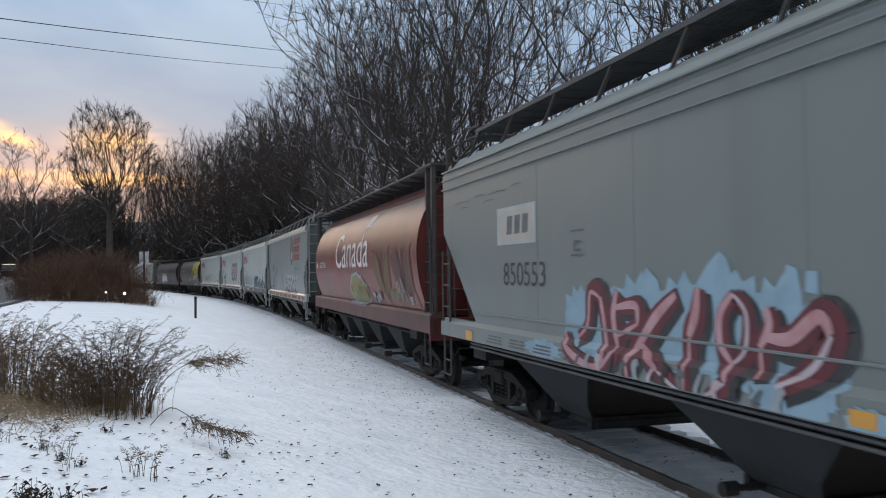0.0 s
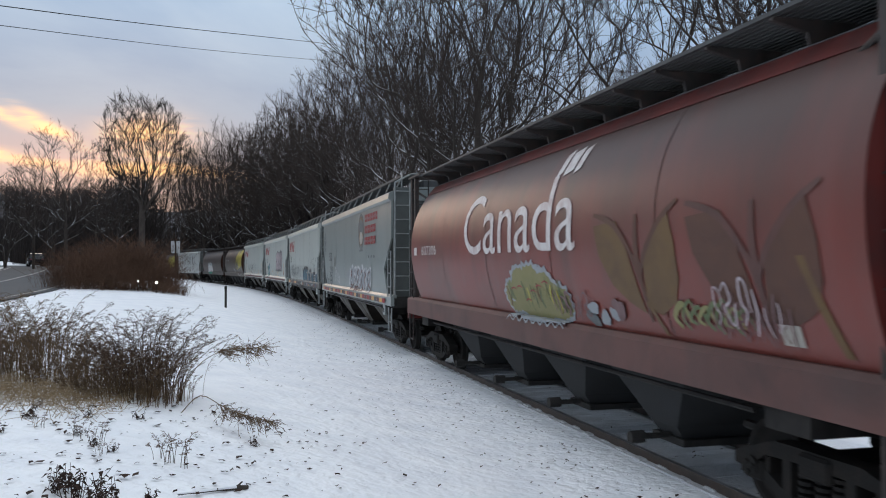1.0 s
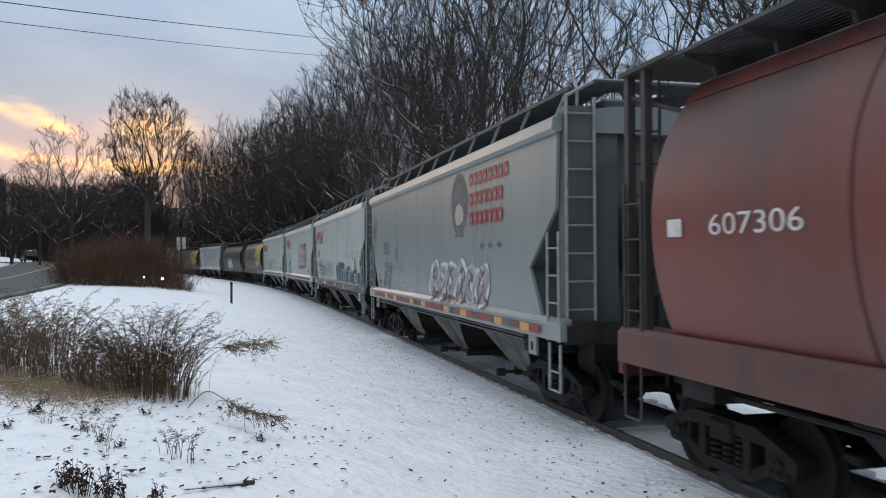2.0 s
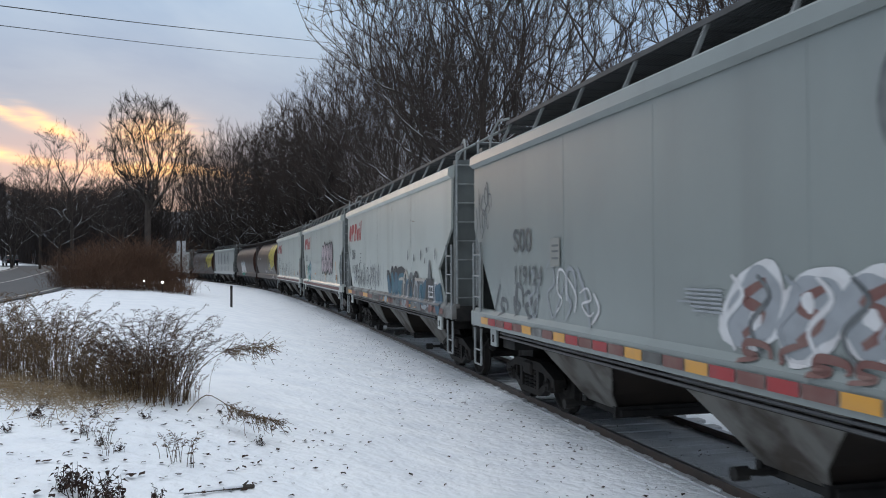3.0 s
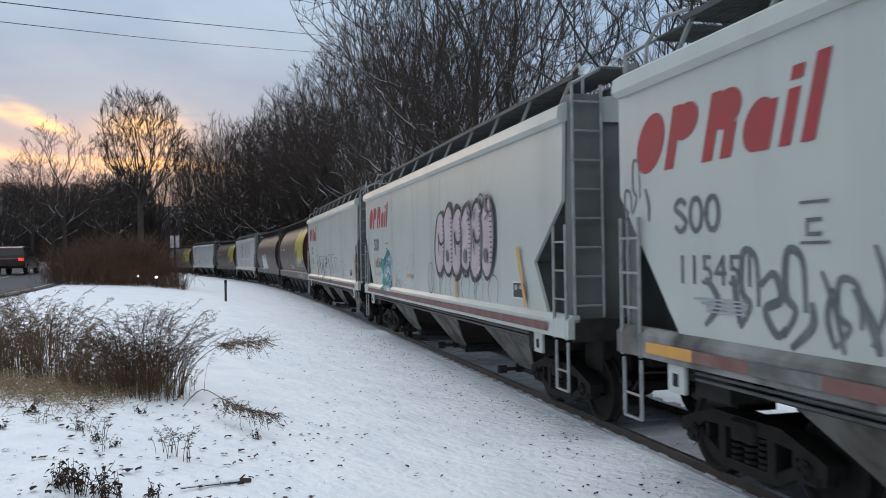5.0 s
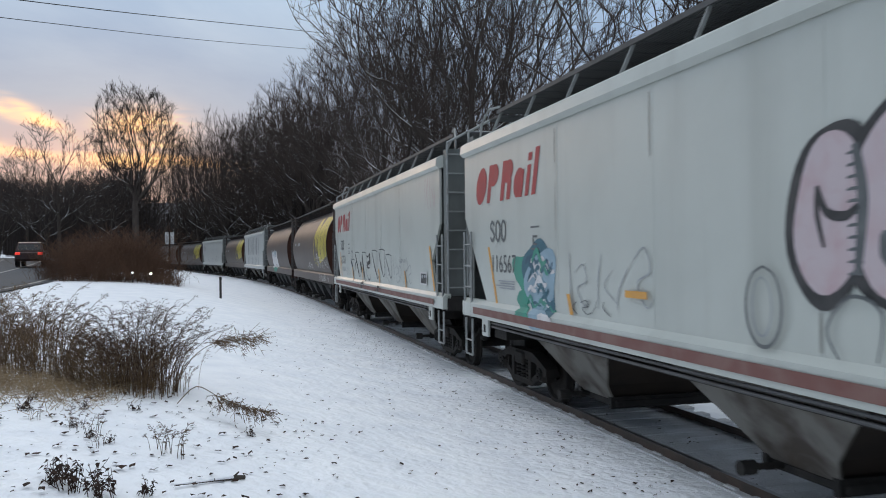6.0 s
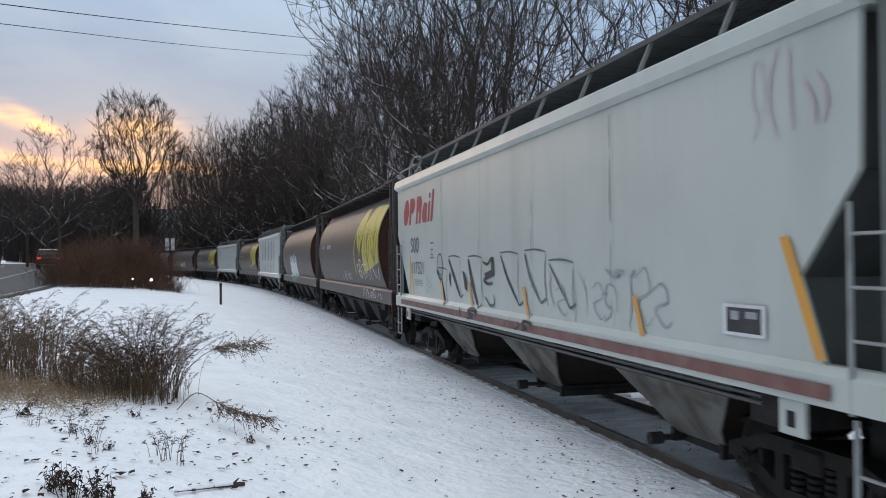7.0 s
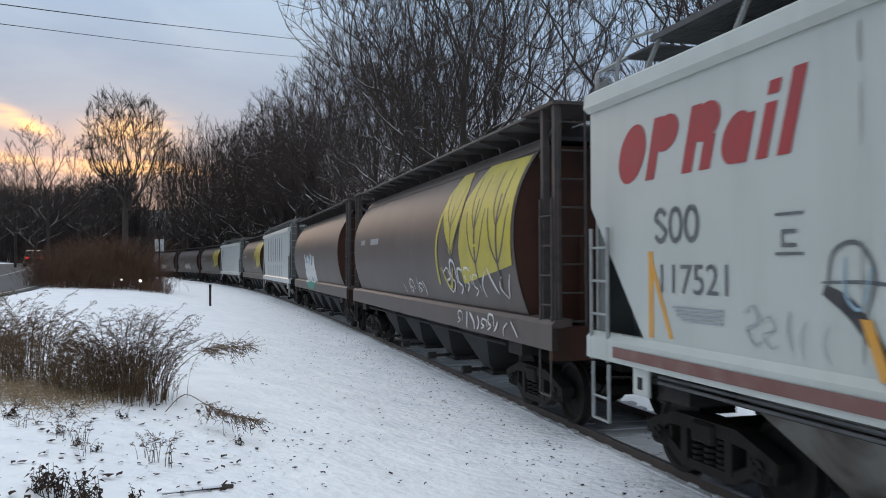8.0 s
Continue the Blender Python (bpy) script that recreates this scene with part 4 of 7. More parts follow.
def round_hopper(car, half, paint, ends, trim, bars="darkbar", sill_paint=None, nose=1.12):
    """Cylindrical covered grain hopper: barrel body, recessed end walls, end posts and an overhanging slatted walkway."""
    hb, bk, lo = half, half - 1.12, nose - half
    key = (round(half, 2), nose)
    heights = [1.50 + (4.32 - 1.50) * i / 21 for i in range(22)]

    def body():
        bm = bmesh.new()
        prof = [(round_surf(z), z) for z in heights]
        ring = prof + [(-y, z) for y, z in reversed(prof)]
        loft(bm, [[(x, y, z) for y, z in ring] for x in np.linspace(lo, bk, 9)], caps=False)
        return mesh_of("barrel", bm, M[paint], True)
    part("barrel", cached(("rbody", key, paint), body), None, car, "rounded barrel body, paint dulled with grime")

    def hoop(i):
        x = lo + (bk - lo) * i / 5

        def make(bm):
            loft(bm, [[(x + dx, round_surf(z) + o, z) for z in heights for o in (0,)] for dx, o in ((-0.03, 0.0), (-0.03, 0.004), (0.03, 0.004), (0.03, 0.0))], caps=False, closed=False)
        return make
    pieces("weld_seam", key, paint, car, "", [hoop(i) for i in range(1, 5)])

    def end(c):
        def make(bm):
            prof = [(round_surf(z) - 0.02, z) for z in heights[::2]]
            ring = prof + [(-y, z) for y, z in reversed(prof)]
            e = bk if c > 0 else -lo
            a, b = sorted((c * (e - 0.08), c * (e - 0.02)))
            plate(bm, ring, "x", a, b)
            for y in (-0.5, 0.46):
                plate(bm, [(c * (e - 0.02), 2.9), (c * (e + 0.25), 1.46), (c * (e - 0.02), 1.46)], "y", y, y + 0.04)
        return make
    pieces("end_wall", key, ends, car, "recessed end wall", [end(-1), end(1)])

    def sill(s):
        def make(bm):
            prof = [(1.15, 1.60), (1.40, 1.58), (1.46, 1.52), (1.46, 1.16), (1.38, 1.16), (1.38, 1.46), (1.15, 1.50)]
            loft(bm, [[(x, s * y, z) for y, z in prof] for x in (-hb, hb)])
        return make
    pieces("side_sill", key, sill_paint or paint, car, "deep side sill below the barrel", [sill(1), sill(-1)])

    def platform(c):
        def make(bm):
            a, b = sorted((c * (hb - 0.12), c * hb))
            box(bm, (a, -1.45, 1.02), (b, 1.45, 1.48))
            a, b = sorted((c * (hb - 1.2), c * (hb - 0.12)))
            box(bm, (a, -1.36, 1.36), (b, 1.36, 1.42))
        return make
    pieces("end_platform", key, ends, car, "end platform", [platform(-1), platform(1)])

    def post(c, s, x):
        def make(bm):
            a, b = sorted((c * (x - 0.05), c * (x + 0.05)))
            box(bm, (a, s * 1.33 - 0.05, 1.2), (b, s * 1.33 + 0.05, 4.62))
        return make
    pieces("end_post", key, bars, car, "tall dark end post", [post(c, s, x) for c in (-1, 1) for s in (-1, 1) for x in (hb - 0.10, hb - 0.52)])

    def steps(c, s):
        def make(bm):
            ladder(bm, (c * (hb - 0.52), s * 1.41, 1.2), (c, 0, 0), (0, 0, 2.1), 5, 0.42)
            ladder(bm, (c * (hb - 0.06), s * 1.33, 1.4), (0, -s, 0), (0, 0, 3.2), 8, 0.42)
            tube(bm, (c * (hb - 0.12), s * 1.42, 0.52), (c * (hb - 0.52), s * 1.42, 0.52), 0.018)
            for x in (hb - 0.12, hb - 0.52):
                tube(bm, (c * x, s * 1.42, 0.52), (c * x, s * 1.42, 1.2), 0.018)
            tube(bm, (c * bk, s * 1.15, 4.0), (c * (hb - 0.10), s * 1.33, 4.35), 0.03)
        return make
    pieces("end_ladder", key, bars, car, "dark corner ladder", [steps(c, s) for c in (-1, 1) for s in (-1, 1)])

    def cross(c):
        def make(bm):
            a, b = sorted((c * (bk - 0.1), c * hb))
            box(bm, (a, -1.42, 4.60), (b, 1.42, 4.65))
        return make
    pieces("end_board", key, bars, car, "end roof platform", [cross(-1), cross(1)])

    def board(s):
        def make(bm):
            a, b = sorted((s * 0.42, s * 1.36))
            for k in range(13):
                y = a + (b - a) * k / 12
                box(bm, (lo, y - 0.030, 4.57), (bk, y + 0.030, 4.61))
        return make
    pieces("running_board", key, "grate", car, "overhanging slatted roof walkway", [board(1), board(-1)])

    def prop(x, s):
        def make(bm):
            plate(bm, [(s * 0.5, 4.56), (s * 1.38, 4.56), (s * 1.38, 4.525), (s * 1.02, 4.44), (s * 0.98, 4.30), (s * 0.5, 4.30)], "x", x - 0.02, x + 0.02)
        return make
    pieces("board_bracket", key, "darkbar", car, "", [prop(lo + 0.3 + (bk - lo - 0.6) * i / 14, s) for i in range(15) for s in (1, -1)])

    def hatch(bm):
        box(bm, (lo + 0.2, -0.40, 4.28), (bk - 0.2, 0.40, 4.58), 0.04)
        box(bm, (lo, -1.0, 4.27), (bk, 1.0, 4.33))
    pieces("hatch", key, "grate", car, "long roof hatch", [hatch])

    def rim(s):
        def make(bm):
            loft(bm, [[(x, s * (round_surf(z) + 0.012), z) for z in (4.10, 4.18, 4.26, 4.32)] + [(x, s * (round_surf(z) - 0.02), z) for z in (4.32, 4.26, 4.18, 4.10)] for x in (lo, bk)])
        return make
    pieces("roof_edge", key, trim, car, "painted strip under the walkway", [rim(1), rim(-1)])

    w = (2 * (hb - 3.2)) / 4

    def bay(i):
        c = -hb + 3.2 + w * (i + 0.5)
        h = w / 2

        def make(bm):
            loft(bm, [[(c - h * 0.93, -1.34, 1.40), (c + h * 0.93, -1.34, 1.40), (c + h * 0.93, 1.34, 1.40), (c - h * 0.93, 1.34, 1.40)],
                      [(c - 0.30, -0.95, 0.50), (c + 0.30, -0.95, 0.50), (c + 0.30, 0.95, 0.50), (c - 0.30, 0.95, 0.50)],
                      [(c - 0.26, -0.85, 0.36), (c + 0.26, -0.85, 0.36), (c + 0.26, 0.85, 0.36), (c - 0.26, 0.85, 0.36)]])
        return make
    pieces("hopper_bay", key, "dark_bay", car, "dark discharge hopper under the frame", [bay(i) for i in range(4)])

    def gate(i):
        c = -hb + 3.2 + w * (i + 0.5)

        def make(bm):
            tube(bm, (c, -1.30, 0.36), (c, 1.30, 0.36), 0.035, sides=8)
            tube(bm, (c, 1.22, 0.36), (c, 1.40, 0.36), 0.075, sides=8)
            box(bm, (c - 0.36, -0.9, 0.28), (c + 0.36, 0.9, 0.36))
        return make
    pieces("outlet_gate", key, "black", car, "black outlet gate and shaft", [gate(i) for i in range(4)])

    def centre(bm):
        box(bm, (-hb + 0.2, -0.28, 0.80), (hb - 0.2, 0.28, 1.3))
        for c in (-1, 1):
            x = c * (hb - 1.65)
            box(bm, (x - 0.30, -1.38, 0.95), (x + 0.30, 1.38, 1.3))
            a, b = sorted((c * (hb - 3.2), c * (hb - 0.12)))
            # far-side plate added to keep light out from under the end
            box(bm, (a, -1.40, 0.72), (b, -1.36, 1.3))
            tube(bm, (a, 0.7, 0.62), (b, 0.7, 0.72), 0.05, sides=6)
        tube(bm, (-hb + 2.2, 1.3, 1.05), (hb - 2.2, 1.3, 1.05), 0.03, sides=6)
    pieces("centre_sill", key, "black", car, "black centre sill and bolsters, plus added far-side plates that block light", [centre])


def flat_surf(z):
    """The side sheet, the slanted ledge and the face of the sill."""
    return SIDE + 0.07 * min(max((SILL_TOP + 0.03 - z) / 0.07, 0.0), 1.0)


def decorate(car, name, paint, curved=False, label=""):
    me = paint.mesh(name, (lambda z: round_surf(z) if z > 1.60 else 1.462) if curved else flat_surf, curved)
    part(name, me, None, car, label)


# ---- lettering of the angular cars ----
def maker_sign(p, x=7.66, z=3.25, w=3.05, h=0.63):
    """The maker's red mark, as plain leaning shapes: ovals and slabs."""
    lean = 0.32

    def slab(a, b, lo, hi):
        p.poly([(x - a * w - lean * lo * h, z + lo * h), (x - b * w - lean * lo * h, z + lo * h), (x - b * w - lean * hi * h, z + hi * h), (x - a * w - lean * hi * h, z + hi * h)], "p_red")

    def oval(a, b, lo, hi):
        mid = (lo + hi) / 2
        p.blob(x - (a + b) / 2 * w - lean * mid * h, z + mid * h, (b - a) / 2 * w, (hi - lo) / 2 * h, "p_red", 0.0, 22, lean)
    oval(0.0, 0.19, 0.0, 1.0)
    slab(0.22, 0.28, 0.0, 1.0)
    oval(0.235, 0.39, 0.42, 1.0)
    slab(0.45, 0.51, 0.0, 1.0)
    oval(0.47, 0.62, 0.42, 1.0)
    slab(0.55, 0.61, 0.0, 0.5)
    oval(0.65, 0.79, 0.0, 0.72)
    slab(0.74, 0.79, 0.0, 0.66)
    slab(0.83, 0.88, 0.0, 0.72)
    slab(0.83, 0.88, 0.82, 1.0)
    slab(0.92, 0.975, 0.0, 1.08)


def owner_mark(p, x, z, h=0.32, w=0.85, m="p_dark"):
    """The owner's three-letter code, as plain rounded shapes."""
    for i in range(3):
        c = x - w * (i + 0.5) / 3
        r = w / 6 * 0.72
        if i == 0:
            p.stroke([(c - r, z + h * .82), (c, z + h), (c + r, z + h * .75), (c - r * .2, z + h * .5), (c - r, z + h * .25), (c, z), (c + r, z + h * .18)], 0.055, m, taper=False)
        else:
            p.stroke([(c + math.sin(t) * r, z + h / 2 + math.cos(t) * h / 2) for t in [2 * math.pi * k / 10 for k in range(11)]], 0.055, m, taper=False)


def small_box(p, x, z, w=0.34, h=0.32, m="p_dark"):
    for zz in (z, z + h):
        p.rect(x - w, zz, x, zz + 0.025, m)
    p.rect(x - w * 0.75, z + h * 0.2, x - w * 0.25, z + h * 0.3, m)
    p.rect(x - w * 0.75, z + h * 0.55, x - w * 0.25, z + h * 0.65, m)
    p.rect(x - w * 0.3, z + h * 0.2, x - w * 0.22, z + h * 0.65, m)


def sill_band(p, half, colours, n, lo=1.32, hi=1.44):
    """Reflective patches along the sill."""
    for i in range(n):
        x = half - 0.7 - (2 * half - 1.4) * i / n
        w = (2 * half - 1.4) / n * (0.92 if n > 20 else 1.0)
        p.rect(x - w, lo, x, hi, colours[i % len(colours)])


def slash(p, x, z0, z1, run, w=0.11, m="p_orange"):
    p.poly([(x, z1), (x - w, z1), (x - w - run, z0), (x - run, z0)], m)


def bubble_piece(p, x0, x1, z0, z1, n, fill, rim, core, halo=None, wob=0.18, rimw=0.05):
    """A row of fat outlined spray-can shapes over a halo: no letters."""
    step = (x1 - x0) / n
    r = p.rnd
    shapes = []
    for i in range(n):
        cx, cz = x0 + (i + 0.5) * step, (z0 + z1) / 2 + r.uniform(-.06, .06) * (z1 - z0)
        shapes.append((cx, cz, abs(step) * r.uniform(.50, .62), (z1 - z0) / 2 * r.uniform(.82, 1.0), r.uniform(-.2, .2)))
    if halo:
        for cx, cz, rx, rz, ln in shapes:
            p.blob(cx + r.uniform(-.1, .1), cz + r.uniform(-.05, .12), rx * 1.25, rz * 1.18, halo, 0.25, 30, ln)
    for cx, cz, rx, rz, ln in shapes:
        p.blob(cx, cz, rx + rimw, rz + rimw, rim, wob * .6, 28, ln)
    for cx, cz, rx, rz, ln in shapes:
        s = r.getstate()
        p.blob(cx, cz, rx, rz, fill, wob * .6, 28, ln)
    for cx, cz, rx, rz, ln in shapes:
        a = r.choice((-1, 1))
        p.stroke([(cx + a * rx * .5, cz + rz * .7), (cx - a * rx * .35, cz + rz * .25), (cx + a * rx * .35, cz - rz * .1), (cx - a * rx * .4, cz - rz * .7)], rx * .30, core)
        p.blob(cx + r.uniform(-.2, .2) * rx, cz + r.uniform(-.4, .5) * rz, rx * .22, rz * .25, rim, 0.2, 16)


def car_grey_lead(car, half):
    angular_hopper(car, half, "grey", "dark_bay", "rust_end", rounded=True)
    p = Paint(11)
    p.rect(3.92, 2.80, 5.42, 3.36, "p_pale")
    p.rect(4.05, 2.86, 5.30, 3.30, "p_beige")
    for x in (5.02, 4.72, 4.42):
        p.poly([(x, 2.95), (x - .22, 2.95), (x - .25, 3.22), (x - .03, 3.22)], "p_dark")
    p.text("850553", 5.16, 2.20, 0.34, "p_black", 1.55)
    for k in range(4):
        p.tag_bars(5.1 - .9 * k, 5.8 - .9 * k, 1.40, .025, 3, "p_dark")
    small_box(p, 2.80, 2.58, 0.36, 0.30)
    for x0, z, run in ((7.6, 3.60, .9), (6.5, 3.64, .5), (5.8, 3.62, .8), (4.8, 3.66, .4), (7.2, 3.50, .4), (6.0, 3.52, .5)):
        p.stroke([(x0, z), (x0 - run / 2, z + .015), (x0 - run, z)], 0.016, "p_dark")
    p.rect(6.45, 1.27, 6.80, 1.43, "p_orange")
    p.rect(-2.05, 1.30, -1.80, 1.42, "p_orange")
    decorate(car, "lettering", p, label="faded stencilled lettering and panel")
    p = Paint(12)
    # pale blue cloud with ragged spikes, then fat maroon limbs with black edges and pink lights
    for cx, cz, rx, rz in ((3.6, 1.38, .62, .13), (2.6, 1.75, .45, .5), (2.0, 1.8, .5, .5), (1.2, 1.85, .6, .5), (.4, 1.85, .55, .5), (-.4, 1.85, .5, .55), (-1.0, 1.85, .45, .5), (-1.45, 1.75, .35, .45), (-1.2, 1.4, .5, .25)):
        p.burst(cx, cz, rx, rz, "p_sky", 13, 0.22)
    for pts in ([(1.3, 2.1), (1.02, 2.43), (.8, 2.3), (.7, 2.05)], [(.3, 2.1), (-.05, 2.45), (-.22, 2.56), (-.34, 2.5), (-.5, 2.1)], [(-.95, 2.0), (-1.1, 2.43), (-1.22, 2.40), (-1.3, 2.0)],
                [(-1.30, 2.22), (-1.32, 2.38), (-1.44, 2.38), (-1.45, 2.2)], [(2.9, 1.9), (3.05, 2.0), (2.6, 1.7)]):
        p.poly(pts, "p_sky")
    for x0, x1 in ((-.85, -1.62), (-1.75, -2.2)):
        p.burst((x0 + x1) / 2, 1.30, abs(x1 - x0) / 2, .16, "p_sky", 9, 0.25)
    limbs = [([(2.95, 1.62), (2.74, 1.42), (2.10, 1.27), (1.86, 1.48), (2.0, 2.08), (2.27, 2.14), (2.34, 1.78), (2.6, 1.6)], .20),
             ([(1.62, 2.17), (1.70, 1.88), (1.60, 1.54), (2.0, 1.24)], .20), ([(1.66, 1.98), (1.22, 2.02), (1.17, 1.84), (1.62, 1.68)], .17),
             ([(.44, 2.15), (.86, 1.88), (1.34, 1.42), (1.3, 1.25)], .22), ([(1.13, 1.64), (.70, 1.40), (.27, 1.22)], .16),
             ([(.07, 2.22), (.12, 1.96), (.23, 1.76), (.24, 1.26)], .22),
             ([(-.45, 2.18), (-.27, 2.0), (-.26, 1.74), (-.42, 1.58), (-.60, 1.72), (-.62, 2.02), (-.45, 2.18)], .17), ([(-.42, 1.6), (-.40, 1.42), (-.1, 1.26)], .15),
             ([(-.89, 2.08), (-.92, 1.92), (-.80, 1.74), (-.82, 1.5)], .17), ([(-.86, 1.84), (-1.16, 1.84), (-1.48, 2.03), (-1.60, 1.90), (-1.42, 1.66), (-1.06, 1.46)], .22)]
    for pts, w in limbs:
        p.stroke([(x - .05, z - .03) for x, z in pts], w * 1.9, "p_black")
    for pts, w in limbs:
        p.stroke(pts, w * 1.35, "p_maroon")
    for pts, w in limbs:
        k = len(pts) // 2
        p.stroke([(x + .03, z + .01) for x, z in pts[:k + 1]], w * .55, "p_pink")
        p.stroke([(x + .02, z) for x, z in pts[k:]], w * .30, "p_rose" if k % 2 else "p_pink")
    for i in range(14):
        cx = 2.5 - 3.6 * i / 13
        p.stroke([(cx, 1.22), (cx + .05, 1.30 + .05 * (i % 3)), (cx - .05, 1.42 + .04 * (i % 2))], .06 + .02 * (i % 3), ("p_dark", "p_mid", "p_rose", "p_black")[i % 4])
    decorate(car, "graffiti", p, label="maroon, pink and pale blue spray-painted graffiti")


def car_red(car, half):
    round_hopper(car, half, "red", "red_end", "red_end", sill_paint="red_sill", nose=0.48)
    p = Paint(21)
    p.text("Canada", 2.51, 2.59, 1.08, "p_letter", 5.23)
    for i, (a, b) in enumerate(((0, .16), (.20, .46), (.50, .66))):
        x = -1.75 - a * 1.2
        p.poly([(x, 3.62), (x - (b - a) * 1.2, 3.68), (x - (b - a) * 1.2 - .1, 4.0), (x - .1, 3.94)], "p_letter")
    p.text("607306", 6.05, 2.62, 0.20, "p_letter", 1.35)
    p.rect(6.55, 2.62, 6.83, 2.80, "p_letter")
    decorate(car, "lettering", p, True, "large white lettering")
    p = Paint(22)
    # faded ears of grain
    for dx, m, core in ((0.0, "tan", "red_dim"), (-2.12, "red_dim", "red_sill")):
        p.poly([(x + dx, z) for x, z in ((-3.30, 2.86), (-3.42, 2.5), (-3.70, 2.14), (-4.05, 1.95), (-4.38, 1.84), (-4.28, 2.25), (-4.12, 2.62), (-3.9, 2.90))], m)
        p.poly([(x + dx, z) for x, z in ((-4.46, 1.90), (-4.73, 1.84), (-5.08, 2.0), (-5.22, 2.25), (-5.20, 2.6), (-5.08, 2.92), (-4.75, 2.75), (-4.52, 2.4))], m)
        p.stroke([(-4.46 + dx, 1.75), (-4.40 + dx, 2.3), (-4.37 + dx, 2.6), (-4.38 + dx, 2.95)], .11, core)
        p.stroke([(-3.30 + dx, 3.0), (-3.85 + dx, 2.85), (-4.25 + dx, 2.5), (-4.38 + dx, 2.2)], .08, core)
        p.stroke([(-5.25 + dx, 3.05), (-4.9 + dx, 2.85), (-4.55 + dx, 2.5), (-4.40 + dx, 2.2)], .08, core)
    slash(p, -7.05, 1.66, 2.46, .34, .10, "tan")
    slash(p, -4.42, 1.62, 1.98, .26, .08, "tan")
    p.rect(-6.95, 1.70, -6.68, 1.88, "p_beige")
    decorate(car, "grain_emblem", p, True, "faded tan grain emblem and stripe")
    p = Paint(23)
    for grow, m in ((.07, "p_mid"), (0.0, "p_lime")):
        for cx, cz, rx, rz in ((.02, 1.88, .36, .26), (-.42, 2.06, .42, .30), (-.9, 2.10, .45, .30), (-1.4, 2.0, .45, .30), (-1.9, 1.86, .42, .24), (-1.0, 1.78, 1.1, .20)):
            p.burst(cx, cz, rx + grow, rz + grow, m, 15, 0.15)
    for i in range(26):
        x = .25 - 2.4 * i / 25
        z = p.rnd.uniform(1.68, 1.88)
        p.stroke([(x, z), (x + p.rnd.uniform(-.08, .08), z + .13), (x + p.rnd.uniform(-.06, .06), z + p.rnd.uniform(.2, .34))], p.rnd.uniform(.025, .07), p.rnd.choice(("wheat", "p_lime", "p_moss", "tan", "p_moss")))
    for i in range(6):
        x, z = -.1 - 1.4 * i / 5, p.rnd.uniform(1.82, 2.15)
        p.stroke([(x + .12, z), (x, z + .03), (x - .12, z)], .022, "p_red")
    p.stroke([(.35 - 2.4 * i / 16, 1.50 + .07 * (i % 2)) for i in range(17)], .035, "p_mid")
    for i in range(7):
        p.blob(-2.75 - 1.0 * p.rnd.random(), 1.68 + .25 * p.rnd.random(), .14, .09, ("p_mid", "p_dark", "p_mauve")[i % 3], .3, 14)
    for i in range(8):
        x = -5.1 - 1.2 * i / 8
        p.stroke([(x, 1.72 + p.rnd.uniform(0, .1)), (x + .1, 1.85), (x - .1, 1.97 + p.rnd.uniform(0, .1)), (x - .2, 1.8)], p.rnd.uniform(.03, .08), "p_moss" if i % 3 else "p_lime")
    p.scribble(-5.7, -6.9, 1.66, 2.1, 14, .022, "p_mauve")
    p.scribble(-5.8, -6.8, 1.75, 2.2, 7, .03, "p_rose")
    p.scribble(-1.6, -2.9, 1.66, 2.05, 7, .04, "p_mauve")
    decorate(car, "graffiti", p, True, "yellow-green and pink graffiti tags")


